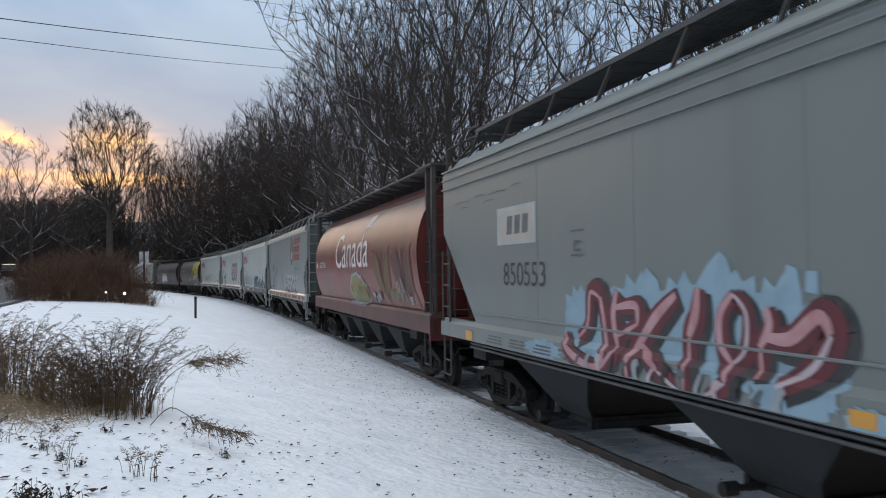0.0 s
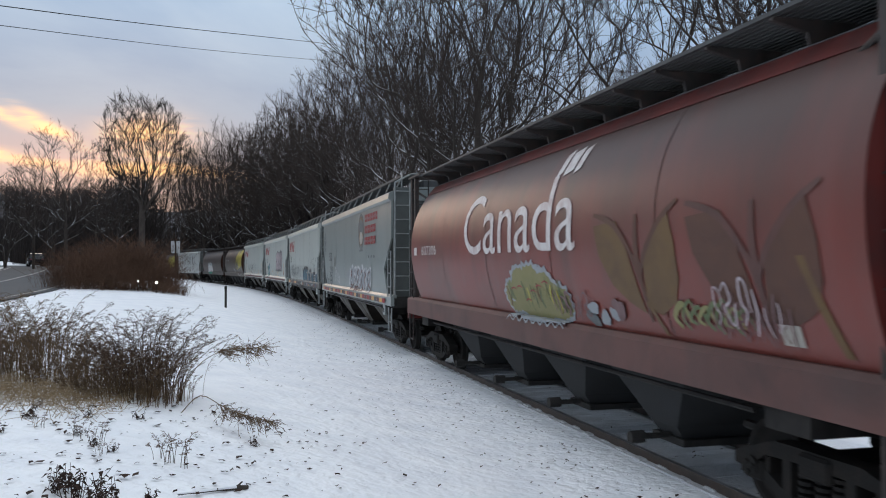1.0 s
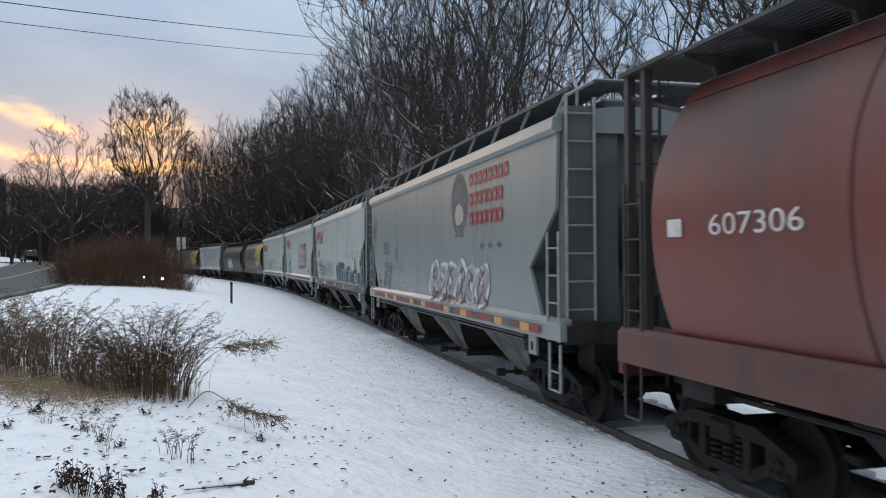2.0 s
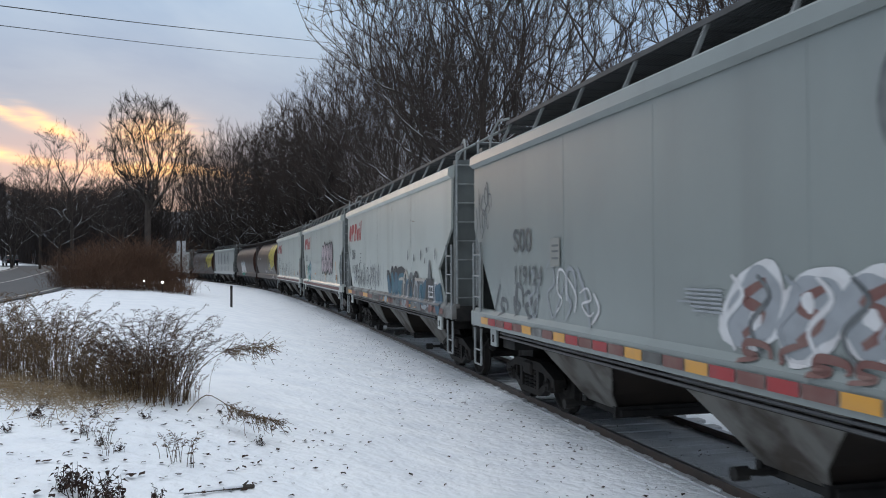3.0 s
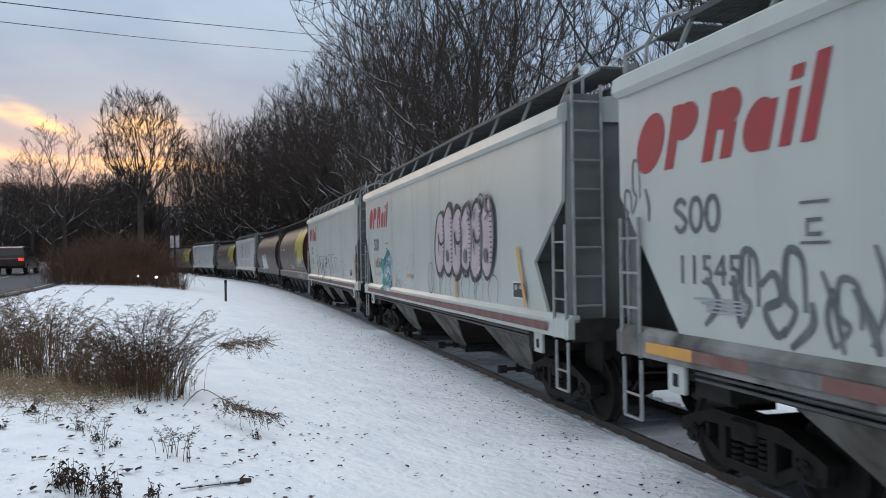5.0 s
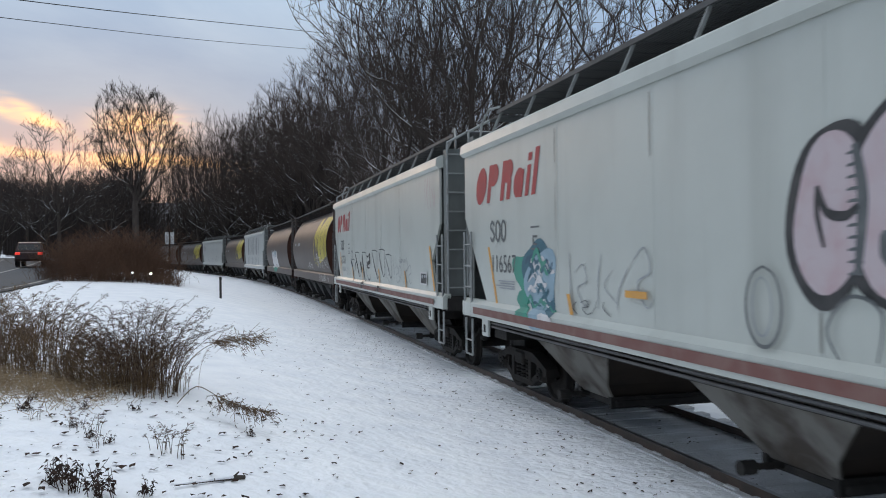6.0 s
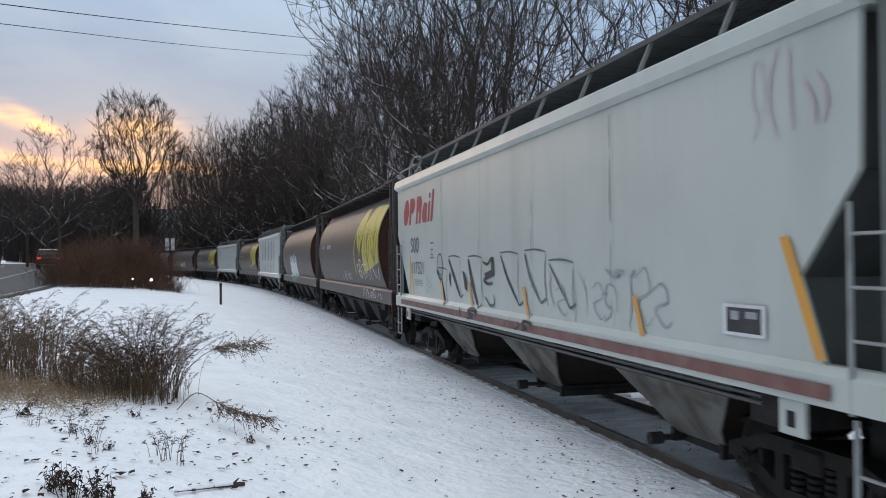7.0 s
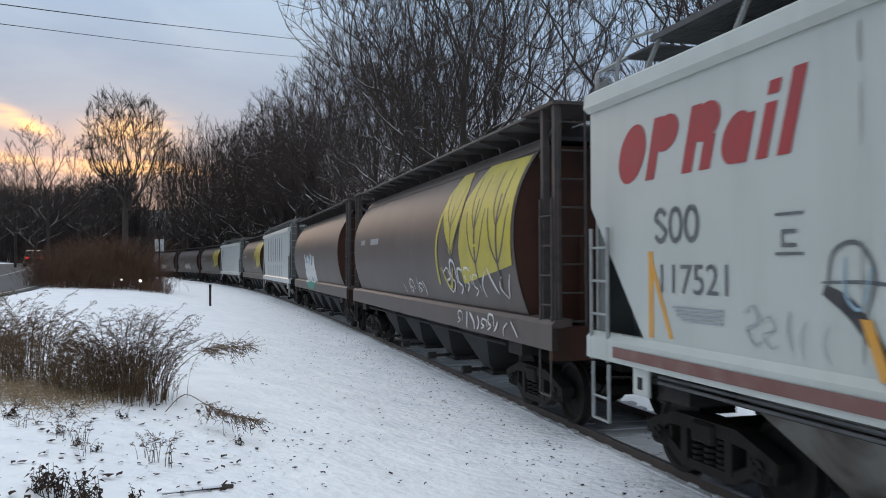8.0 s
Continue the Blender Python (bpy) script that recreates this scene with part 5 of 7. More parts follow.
def car_crest(car, half):
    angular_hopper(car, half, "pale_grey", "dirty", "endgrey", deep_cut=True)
    p = Paint(31)
    p.blob(-2.65, 3.52, .62, .62, "p_dark", 0.0, 30)
    p.blob(-2.65, 3.54, .50, .50, "tan", 0.0, 30)
    p.blob(-2.65, 3.66, .40, .30, "p_dark", 0.1, 24)
    p.blob(-2.65, 3.30, .34, .20, "p_beige", 0.1, 24)
    p.poly([(-2.3, 2.86), (-3.0, 2.86), (-2.85, 3.02), (-2.45, 3.02)], "p_dark")
    for row, n in ((0, 8), (1, 7), (2, 7)):
        for i in range(n):
            x = -3.42 - i * .30
            z = 3.80 - row * .37
            p.poly([(x, z), (x - .21, z), (x - .21, z + .24), (x, z + .24)], "p_red")
            p.rect(x - .15, z + .07, x - .07, z + .15, "pale_grey")
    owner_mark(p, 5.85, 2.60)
    p.text("119124", 5.75, 2.06, .30, "p_dark", 1.2)
    p.rect(3.85, 2.35, 4.2, 2.75, "p_rust")
    for z in (2.45, 2.55, 2.63):
        p.rect(3.9, z, 4.15, z + .03, "p_dark")
    p.tag_bars(-.10, .70, 2.12, .022, 6, "p_mid")
    for i in range(3):
        p.rect(-4.3 - i * .5, 2.62, -4.15 - i * .5, 2.70, "p_dark")
    sill_band(p, half, ("p_orange", "p_red", "p_stripe", "p_red", "p_stripe", "p_orange", "road_film", "p_stripe"), 34)
    decorate(car, "lettering", p, label="round crest, red lettering blocks and reflective sill patches")
    p = Paint(32)
    p.scribble(8.0, 7.2, 2.85, 3.75, 4, .05, "p_dark")
    p.scribble(7.9, 7.0, 3.25, 3.8, 4, .04, "p_dark")
    p.scribble(6.9, 4.6, 1.52, 2.0, 6, .09, "p_dark")
    p.scribble(5.2, 2.9, 1.55, 2.4, 6, .06, "p_mid")
    p.scribble(4.0, 2.4, 1.6, 2.3, 4, .045, "p_white")
    bubble_piece(p, -.2, -4.6, 1.58, 2.35, 6, "p_mid", "p_white", "p_stripe", None, .28, .07)
    for i in range(12):
        x = -.3 - 4.2 * i / 11
        p.stroke([(x, 1.6), (x + .15, 1.85), (x - .12, 2.1), (x + .05, 2.28)], .06, ("p_white", "p_dark", "p_mid")[i % 3])
    p.scribble(-.4, -4.6, 1.5, 1.75, 9, .07, "p_stripe")
    decorate(car, "graffiti", p, label="silver and white graffiti with black tags")


def white_car(car, half, number, seed, body="white", sill=("p_stripe",), sill_paint=None, deep_cut=False):
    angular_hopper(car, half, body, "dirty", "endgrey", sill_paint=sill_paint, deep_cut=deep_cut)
    p = Paint(seed)
    maker_sign(p)
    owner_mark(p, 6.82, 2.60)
    p.text(number, 6.68, 2.08, .29, "p_dark", 1.15)
    small_box(p, 4.88, 2.44)
    p.tag_bars(5.6, 6.5, 1.93, .02, 4, "p_mid")
    for i in range(1, 5):
        x = -half + 1.8 + (2 * half - 3.6) * i / 5
        z = 4.1
        while z > 1.7:
            run = p.rnd.uniform(.15, .75)
            if p.rnd.random() < .55:
                p.stroke([(x + .03, z), (x + .035 + p.rnd.uniform(-.01, .01), z - run / 2), (x + .03, max(z - run, 1.6))], p.rnd.uniform(.012, .03), "p_rust")
            z -= run + p.rnd.uniform(.05, .3)
    sill_band(p, half, sill, 16)
    x = -5.95 if deep_cut else -6.14
    p.rect(x - .62, 1.70, x, 1.98, "p_white")
    p.rect(x - .56, 1.73, x - .06, 1.95, "p_black")
    p.rect(x - .50, 1.86, x - .34, 1.92, "p_mid")
    p.rect(x - .24, 1.84, x - .12, 1.92, "p_mid")
    return p


def car_black_tags(car, half):
    p = white_car(car, half, "115451", 41, sill=("p_orange", "p_stripe", "road_film", "p_stripe"), sill_paint="grimy_sill", deep_cut=True)
    decorate(car, "lettering", p, label="red mark, stencilled numbers and sill patches")
    p = Paint(42)
    p.scribble(7.9, 7.3, 2.7, 3.4, 3, .06, "p_dark")
    p.scribble(6.3, 3.6, 1.6, 2.35, 9, .08, "p_dark")
    p.scribble(5.0, 1.0, 1.55, 2.3, 12, .07, "p_dark")
    p.scribble(3.6, .0, 1.6, 2.45, 9, .05, "p_mid")
    fingers = (([(-.62, 2.02), (-.80, 1.80), (-1.02, 1.62)], .36), ([(-1.25, 2.10), (-1.36, 1.85), (-1.52, 1.62)], .38), ([(-1.80, 2.12), (-1.84, 1.85), (-1.90, 1.60)], .46), ([(-2.62, 2.10), (-2.50, 1.85), (-2.38, 1.60)], .80))
    for pts, w in fingers:
        p.stroke([(x, z + .06) for x, z in pts], w * 1.6, "p_black")
        p.blob(pts[0][0], pts[0][1] + .05, w * .62, .18, "p_black", .12, 20)
    for k, (pts, w) in enumerate(fingers):
        p.stroke([(x, z - .06) for x, z in pts], w * 1.12, "p_teal" if k % 2 else "p_blue")
        p.blob(pts[0][0], pts[0][1] - .05, w * .42, .12, "p_teal" if k % 2 else "p_blue", .12, 18)
    p.stroke([(-2.25, 1.98), (-2.75, 2.0), (-3.05, 1.85), (-3.2, 1.55)], .09, "p_beige")
    p.blob(-2.78, 1.68, .24, .20, "p_black", .2, 20)
    # mist of grey under the piece, then fat arches in black with teal and beige between
    for i in range(9):
        p.blob(-2.95 - .47 * i, 1.66, .36, .30, ("p_dark", "p_mid", "p_blue")[i % 3], .3, 20)
    def arch(x0, x1, top, w, m):
        mid = (x0 + x1) / 2
        p.stroke([(x0, 1.5), (x0 - .02, (1.5 + top) / 2 + .1), (mid, top), (x1 + .02, (1.5 + top) / 2 + .12), (x1, 1.55)], w, m)
    for x0, x1, top, w, m in ((-2.75, -3.15, 2.05, .13, "p_dark"), (-2.85, -3.45, 2.2, .10, "p_beige"), (-3.2, -3.6, 1.95, .14, "p_blue"), (-3.5, -4.05, 2.12, .15, "p_dark"), (-3.6, -3.95, 1.9, .12, "p_black"),
                              (-4.1, -4.65, 2.15, .16, "p_black"), (-4.2, -4.55, 1.95, .10, "p_mid"), (-4.7, -5.2, 2.0, .14, "p_dark"), (-4.8, -5.1, 1.85, .12, "p_teal"), (-5.2, -5.6, 1.95, .14, "p_blue")):
        arch(x0, x1, top, w, m)
    p.rect(-5.35, 1.98, -4.25, 2.05, "p_beige")
    p.poly([(-5.45, 1.5), (-6.3, 1.5), (-6.2, 2.06), (-5.5, 2.06)], "p_black")
    p.poly([(-5.65, 2.06), (-6.0, 2.06), (-5.86, 2.48), (-5.76, 2.48)], "p_dark")
    for a_, b_, c_, d_ in ((-6.18, 1.62, -5.72, 1.66), (-6.18, 1.86, -5.72, 1.90), (-6.18, 1.62, -6.14, 1.9), (-5.76, 1.62, -5.72, 1.9), (-6.18, 1.74, -5.72, 1.765)):
        p.rect(a_, b_, c_, d_, "p_white")
    for i in range(10):
        cx = -2.8 - .43 * i
        p.stroke([(cx + .06, 1.5), (cx - .05, 1.7), (cx - .16, 1.92)], .05, p.rnd.choice(("p_mid", "p_beige", "p_dark", "p_teal")))
    for cx, cz, rz in ((-3.45, 2.62, .12), (-4.15, 2.54, .09), (-4.95, 2.62, .15), (-5.35, 2.46, .08), (-5.55, 2.72, .08), (-6.4, 2.62, .12)):
        p.blob(cx, cz, .045, rz, "p_dark", .35, 16)
    p.rect(-7.0, 1.47, 1.2, 1.53, "p_dark")
    for i in range(12):
        cx = .6 - .62 * i
        p.blob(cx, 1.39, p.rnd.uniform(.1, .3), p.rnd.uniform(.05, .1), ("road_film", "p_dark", "p_mid", "p_stripe")[i % 4], .3, 18)
    slash(p, -3.7, 3.45, 3.5, .55, .1, "tan")
    decorate(car, "graffiti", p, label="black tags and a teal and black painted piece")


def car_pink_piece(car, half):
    p = white_car(car, half, "116567", 51, deep_cut=True)
    decorate(car, "lettering", p, label="red mark, stencilled numbers and oxide sill stripe")
    p = Paint(52)
    slash(p, 6.95, 1.56, 2.5, -.0 + -.42 + .84, .10)
    # teal and white swirl
    for cx, cz, rx, rz, m in ((5.25, 2.1, .42, .26, "p_green"), (5.2, 1.7, .3, .14, "p_green"), (4.55, 2.0, .66, .56, "p_teal"), (4.52, 1.98, .56, .48, "p_sky")):
        p.blob(cx, cz, rx, rz, m, .22, 30)
    r = p.rnd
    for k in range(26):
        x, z, s_ = r.uniform(4.15, 5.0), r.uniform(1.62, 2.4), r.uniform(.12, .3)
        p.stroke([(x + s_, z - s_ * .2), (x + s_ * .3, z + s_ * r.uniform(.1, .5)), (x - s_ * .4, z - s_ * r.uniform(0, .4)), (x - s_, z + s_ * r.uniform(-.2, .3))], r.uniform(.03, .09), ("p_teal", "p_white", "p_blue", "p_white", "p_green")[k % 5])
    p.blob(4.45, 1.43, .55, .13, "p_sky", .3, 24)
    p.blob(5.15, 1.45, .35, .12, "p_green", .3, 24)
    p.blob(4.25, 1.45, .22, .10, "p_white", .3, 20)
    p.scribble(3.7, 1.3, 1.65, 2.35, 6, .022, "p_mid")
    p.scribble(3.4, 2.3, 1.6, 1.8, 4, .02, "p_dark")
    lobes = [(-1.38 - .66 * k, 2.66 + .05 * (k % 2), .40, .60 + .05 * ((k * 2) % 3)) for k in range(6)]
    for cx, cz, rx, rz in lobes:
        p.blob(cx, cz, rx + .10, rz + .10, "p_black", .06, 30, .08)
    for cx, cz, rx, rz in lobes:
        p.blob(cx, cz, rx, rz, "p_rose", .06, 30, .08)
    for k, (cx, cz, rx, rz) in enumerate(lobes):
        x = cx - .33
        p.stroke([(x + .05, cz + .5), (x - .02, cz + .1), (x + .04, cz - .45)], .11, "p_mid" if k % 2 else "p_dark")
        for q in range(11):
            z = cz - .45 + .088 * q
            p.stroke([(x + .13, z), (x + .06, z + .01), (x - .02, z)], .026, "p_maroon" if k % 2 else "p_dark")
        if k in (0, 2, 4):
            p.stroke([(cx + .12, cz + .22), (cx + .02, cz + .02), (cx - .18, cz - .02), (cx - .30, cz + .05)], .075, "p_black")
            p.stroke([(cx + .12, cz + .22), (cx + .12, cz), (cx + .05, cz - .25)], .05, "p_black")
        else:
            p.blob(cx + .04, cz - .32, .12, .13, "p_dark", .15, 18)
    p.scribble(-3.5, -5.0, 3.0, 3.4, 4, .08, "p_dark")
    p.stroke([(-.62 + .24 * math.sin(k * .698), 1.92 + .34 * math.cos(k * .698)) for k in range(10)], .035, "p_dark")
    p.stroke([(-.60 + .13 * math.sin(k * .698), 1.92 + .25 * math.cos(k * .698)) for k in range(10)], .022, "p_mid")
    for i in range(5):
        cx = -1.5 - .85 * i
        p.stroke([(cx, 1.58), (cx + .12, 1.8), (cx - .12, 2.05), (cx - .42, 1.95), (cx - .38, 1.6)], .03, "p_dark")
    for x, z0, z1 in ((3.5, 1.58, 1.85), (-2.55, 1.56, 1.98)):
        slash(p, x, z0, z1, .12)
    p.rect(1.35, 1.88, 1.85, 1.96, "p_orange")
    slash(p, -6.22, 1.60, 2.52, .36, .11)
    decorate(car, "graffiti", p, label="pink bubble graffiti with black outline and a teal swirl")


def car_outline_tags(car, half):
    p = white_car(car, half, "117521", 61)
    decorate(car, "lettering", p, label="red mark, stencilled numbers and oxide sill stripe")
    p = Paint(62)
    slash(p, 6.93, 1.60, 2.50, .44 - .88 + .44, .10)
    slash(p, 6.95, 1.62, 2.48, -.42 + .84, .08)
    bold = ([(4.33, 2.18), (4.0, 2.0), (3.62, 1.55)], [(3.36, 2.42), (3.0, 2.1), (2.58, 1.73)], [(1.98, 2.41), (1.75, 2.0), (1.42, 1.60)], [(.13, 2.46), (-.2, 2.1), (-.66, 1.74)], [(-1.0, 2.48), (-1.2, 2.15), (-1.57, 1.82)], [(-1.96, 2.33), (-2.3, 2.05), (-2.6, 1.80)])
    for k, pts in enumerate(bold):
        p.stroke(pts, (.14, .12, .15, .07, .08, .05)[k], "p_black" if k < 4 else "p_dark")
        x, z = pts[0]
        p.stroke([(x + .02, z + .05), (x - .45, z + .06), (x - .84, z + .02)], .03, "p_dark")
        p.stroke([(x - .84, z), (x - .80, z - .4), (x - .9, z - .75)], .028, "p_mid" if k % 2 else "p_dark")
        p.stroke([pts[2], (pts[2][0] - .1, pts[2][1] - .05), (pts[2][0] - .25, pts[2][1] + .02)], .04, "p_dark")
    p.stroke([(4.28, 2.2), (4.22, 2.46), (3.98, 2.52), (3.82, 2.3), (3.9, 2.0)], .035, "p_dark")
    p.stroke([(4.1, 2.42), (4.1, 2.15), (3.95, 2.05), (3.85, 2.35)], .03, "p_sky")
    p.poly([(2.36, 2.20), (2.18, 2.14), (2.04, 1.98), (2.06, 1.80), (2.2, 1.86)], "p_black")
    p.blob(3.25, 2.02, .06, .14, "p_black", .3, 14)
    p.stroke([(1.07, 2.36), (.82, 2.32), (.57, 2.42), (.53, 2.18), (.8, 2.10), (1.02, 2.04), (.8, 1.98), (.56, 2.0)], .07, "p_black")
    p.poly([(.60, 2.44), (.48, 2.44), (.46, 2.12), (.92, 2.06), (1.0, 2.16), (.62, 2.22)], "p_black")
    p.stroke([(.95, 1.75), (.7, 1.62), (.45, 1.66), (.5, 1.8)], .05, "p_dark")
    p.scribble(-1.8, -5.2, 1.62, 2.3, 9, .025, "p_mid")
    p.scribble(-3.7, -4.5, 2.15, 2.3, 3, .05, "p_mid")
    p.scribble(5.3, 4.2, 1.62, 1.95, 5, .02, "p_mid")
    p.scribble(-6.6, -7.6, 3.3, 4.05, 5, .03, "p_rose")
    for x in (3.95, 1.95, -.9, -4.4):
        slash(p, x, 1.56, 1.98, .18)
    slash(p, -6.95, 1.60, 2.56, .42, .12)
    p.scribble(2.4, 1.2, 1.3, 1.5, 2, .08, "p_black")
    p.scribble(-.6, -1.5, 1.3, 1.5, 2, .07, "p_black")
    decorate(car, "graffiti", p, label="thin black outline tags and amber slashes")


def ear(p, cx, z0, z1, w, m, rim):
    """One stylised ear of grain."""
    h = z1 - z0
    p.poly([(cx - w * .06, z0), (cx + w * .06, z0), (cx + w * .48, z0 + h * .42), (cx + w * .5, z0 + h * .75), (cx + w * .25, z1), (cx - w * .25, z1), (cx - w * .5, z0 + h * .75), (cx - w * .48, z0 + h * .42)], m)
    p.stroke([(cx, z0 - .25), (cx, z0 + h * .35), (cx, z0 + h * .6)], .05, rim)
    for s in (-1, 1):
        p.stroke([(cx, z0 + h * .32), (cx + s * w * .25, z0 + h * .55), (cx + s * w * .36, z0 + h * .9)], .04, rim)
        p.stroke([(cx, z0), (cx + s * w * .3, z0 + h * .25), (cx + s * w * .5, z0 + h * .5)], .045, rim)


def car_grain(car, half, seed=71, tags=True):
    round_hopper(car, half, "brown", "rust_end", "brown")
    p = Paint(seed)
    p.stroke([(-2.65, 1.95), (-2.75, 2.8), (-3.25, 3.6), (-3.9, 4.05)], .13, "wheat", taper=False)
    ear(p, -3.75, 2.55, 4.10, 1.25, "wheat", "brown")
    p.poly([(-4.35, 2.0), (-7.05, 2.35), (-7.10, 3.2), (-7.08, 4.05), (-5.0, 4.12), (-4.5, 3.5), (-4.30, 2.7)], "wheat")
    for cx in (-5.25, -6.4):
        p.stroke([(cx, 2.0), (cx, 2.8), (cx - .05, 3.5)], .09, "brown")
        for s in (-1, 1):
            p.stroke([(cx, 2.35), (cx + s * .3, 2.7), (cx + s * .5, 3.3)], .06, "brown")
            p.stroke([(cx, 2.95), (cx + s * .2, 3.3), (cx + s * .25, 3.9)], .05, "brown")
    p.stroke([(-3.0, 2.3), (-3.4, 1.9), (-3.8, 2.3)], .07, "wheat")
    decorate(car, "grain_emblem", p, True, "large yellow grain-ear emblem")
    p = Paint(seed + 1)
    p.tag_bars(5.3, 6.2, 2.92, .14, 1, "p_mid")
    p.tag_bars(3.3, 4.6, 2.90, .16, 1, "p_mid")
    if tags:
        p.scribble(-3.1, -7.1, 1.75, 2.45, 9, .055, "p_white")
        p.scribble(-3.8, -7.0, 1.2, 1.5, 9, .05, "p_white")
        p.scribble(.9, -1.6, 1.68, 2.05, 6, .045, "p_white")
    decorate(car, "graffiti", p, True, "white looping tags")


def car_plain_round(car, half, seed, patch=True):
    round_hopper(car, half, "brown", "rust_end", "brown")
    p = Paint(seed)
    if patch:
        for i in range(6):
            p.blob(2.6 - .55 * i, 1.95 + .12 * (i % 2), .55, .48, "p_white", .45, 26)
        for i in range(6):
            p.blob(2.5 - .5 * i, 2.55, .18, .25, "p_sky" if i % 2 else "p_white", .5, 18)
        p.blob(1.4, 1.4, 1.5, .14, "p_green", .3, 26)
    else:
        for i in range(5):
            p.blob(1.5 - .8 * i, 2.0, .45, .4, "p_beige", .45, 26)
    decorate(car, "graffiti", p, True, "pale spray-painted patch")


def car_striped(car, half):
    angular_hopper(car, half, "pale", "dirty", "endgrey")
    p = Paint(91)
    for i in range(8):
        x = 4.6 - 1.2 * i
        p.stroke([(x, 4.0), (x - .15, 3.2), (x + .1, 2.5)], .38, "p_mid" if i % 2 else "p_dark")
        p.stroke([(x - .1, 2.3), (x, 1.9), (x - .2, 1.6)], .30, "p_mid")
    decorate(car, "graffiti", p, label="tall grey brushed strokes")


def car_plain_white(car, half, seed):
    angular_hopper(car, half, "pale", "dirty", "endgrey")
    p = Paint(seed)
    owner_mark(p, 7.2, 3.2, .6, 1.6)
    p.scribble(4.0, -5.0, 1.6, 2.3, 8, .05, "p_mid")
    decorate(car, "lettering", p, label="stencilled marks")


M["red_dim"] = material("faded_red_decal", (0.10, 0.042, 0.026), 0.6, 0, (0.07, 0.03, 0.022), amount=0.6, scale=2.5)
M["p_mauve"] = material("dull_mauve_spray", (0.19, 0.11, 0.11), 0.6, 0, (0.12, 0.06, 0.06), amount=0.7, scale=4.0)
M["p_moss"] = material("dull_green_spray", (0.10, 0.13, 0.055), 0.6, 0, (0.16, 0.18, 0.09), amount=0.7, scale=4.0)
M["pale_grey"] = material("pale_grey_paint", (0.235, 0.262, 0.25), 0.36, 0, (0.20, 0.222, 0.215), (0.165, 0.178, 0.17), amount=0.5, scale=0.8, bump=0.08, bump_scale=2.0)

# rear coupling of each car, in metres along the line when the clip starts
REAR = [14.81 - 18.0, 14.81, 32.43, 49.89, 67.88, 85.96, 104.02, 122.16, 139.96, 158.01, 176.04, 194.07, 212.07, 230.1, 248.1]
CARS = [
    ("grey smooth-sided covered hopper car with large graffiti", lambda c, h: car_grey_lead(c, h)),
    ("red cylindrical grain hopper car with white lettering", lambda c, h: car_red(c, h)),
    ("pale grey covered hopper car with round crest and graffiti", lambda c, h: car_crest(c, h)),
    ("white covered hopper car with black tags and teal graffiti", lambda c, h: car_black_tags(c, h)),
    ("white covered hopper car with pink bubble graffiti", lambda c, h: car_pink_piece(c, h)),
    ("white covered hopper car with thin black outline tags", lambda c, h: car_outline_tags(c, h)),
    ("brown cylindrical grain hopper car with yellow grain emblem", lambda c, h: car_grain(c, h)),
    ("brown cylindrical hopper car with white graffiti patch", lambda c, h: car_plain_round(c, h, 81)),
    ("pale covered hopper car with tall grey strokes", lambda c, h: car_striped(c, h)),
    ("brown cylindrical grain hopper car with yellow emblem", lambda c, h: car_grain(c, h, 101, False)),
    ("pale covered hopper car with small marks", lambda c, h: car_plain_white(c, h, 111)),
    ("brown cylindrical grain hopper car with yellow emblem", lambda c, h: car_grain(c, h, 121, False)),
    ("brown cylindrical hopper car with tan graffiti", lambda c, h: car_plain_round(c, h, 131, False)),
    ("dull brown cylindrical hopper car in the rear", lambda c, h: car_plain_round(c, h, 141, False)),
]
TRAIN = []


def build_train():
    for i, (label, make) in enumerate(CARS):
        front = REAR[i] - 18.0 if i == 0 else REAR[i - 1]
        rear = REAR[i]
        car = thing("hopper_car", label, "train car", "cars of the freight train")
        half = round((rear - front) / 2 * 10) / 10 - 0.70
        make(car, half)
        TRAIN.append((car, (front + rear) / 2, half, running_gear(car, half)))


build_train()


def train_shift(t):
    """Metres that the train has rolled along the line since the start."""
    return 11.806 * (t - 1.5) + 0.008 * (t - 1.5) ** 2 + 11.806 * 1.5 - 0.018


def motions():
    for car, mid, half, sets in TRAIN:
        rows = []
        for k in range(33):
            t = k * 0.25
            s = mid - train_shift(t)
            b = half - 1.65
            (xa, ya), (xb, yb) = on_line(s - b), on_line(s + b)
            rows.append((t, pose((xa + xb) / 2, (ya + yb) / 2, 0, 0, 0, math.degrees(math.atan2(yb - ya, xb - xa)))))
        walk(car, rows)
    spin = []
    for k in range(241):
        t = k / 30
        spin.append((t, math.degrees(-train_shift(t) / 0.455)))
    for car, mid, half, sets in TRAIN[:7]:
        for w in sets:
            x = w.matrix_basis.translation.x
            walk(w, [(t, pose(x, 0, 0.455, 0, a, 0)) for t, a in spin])
    for vehicle, rows in TRAFFIC:
        walk(vehicle, rows)


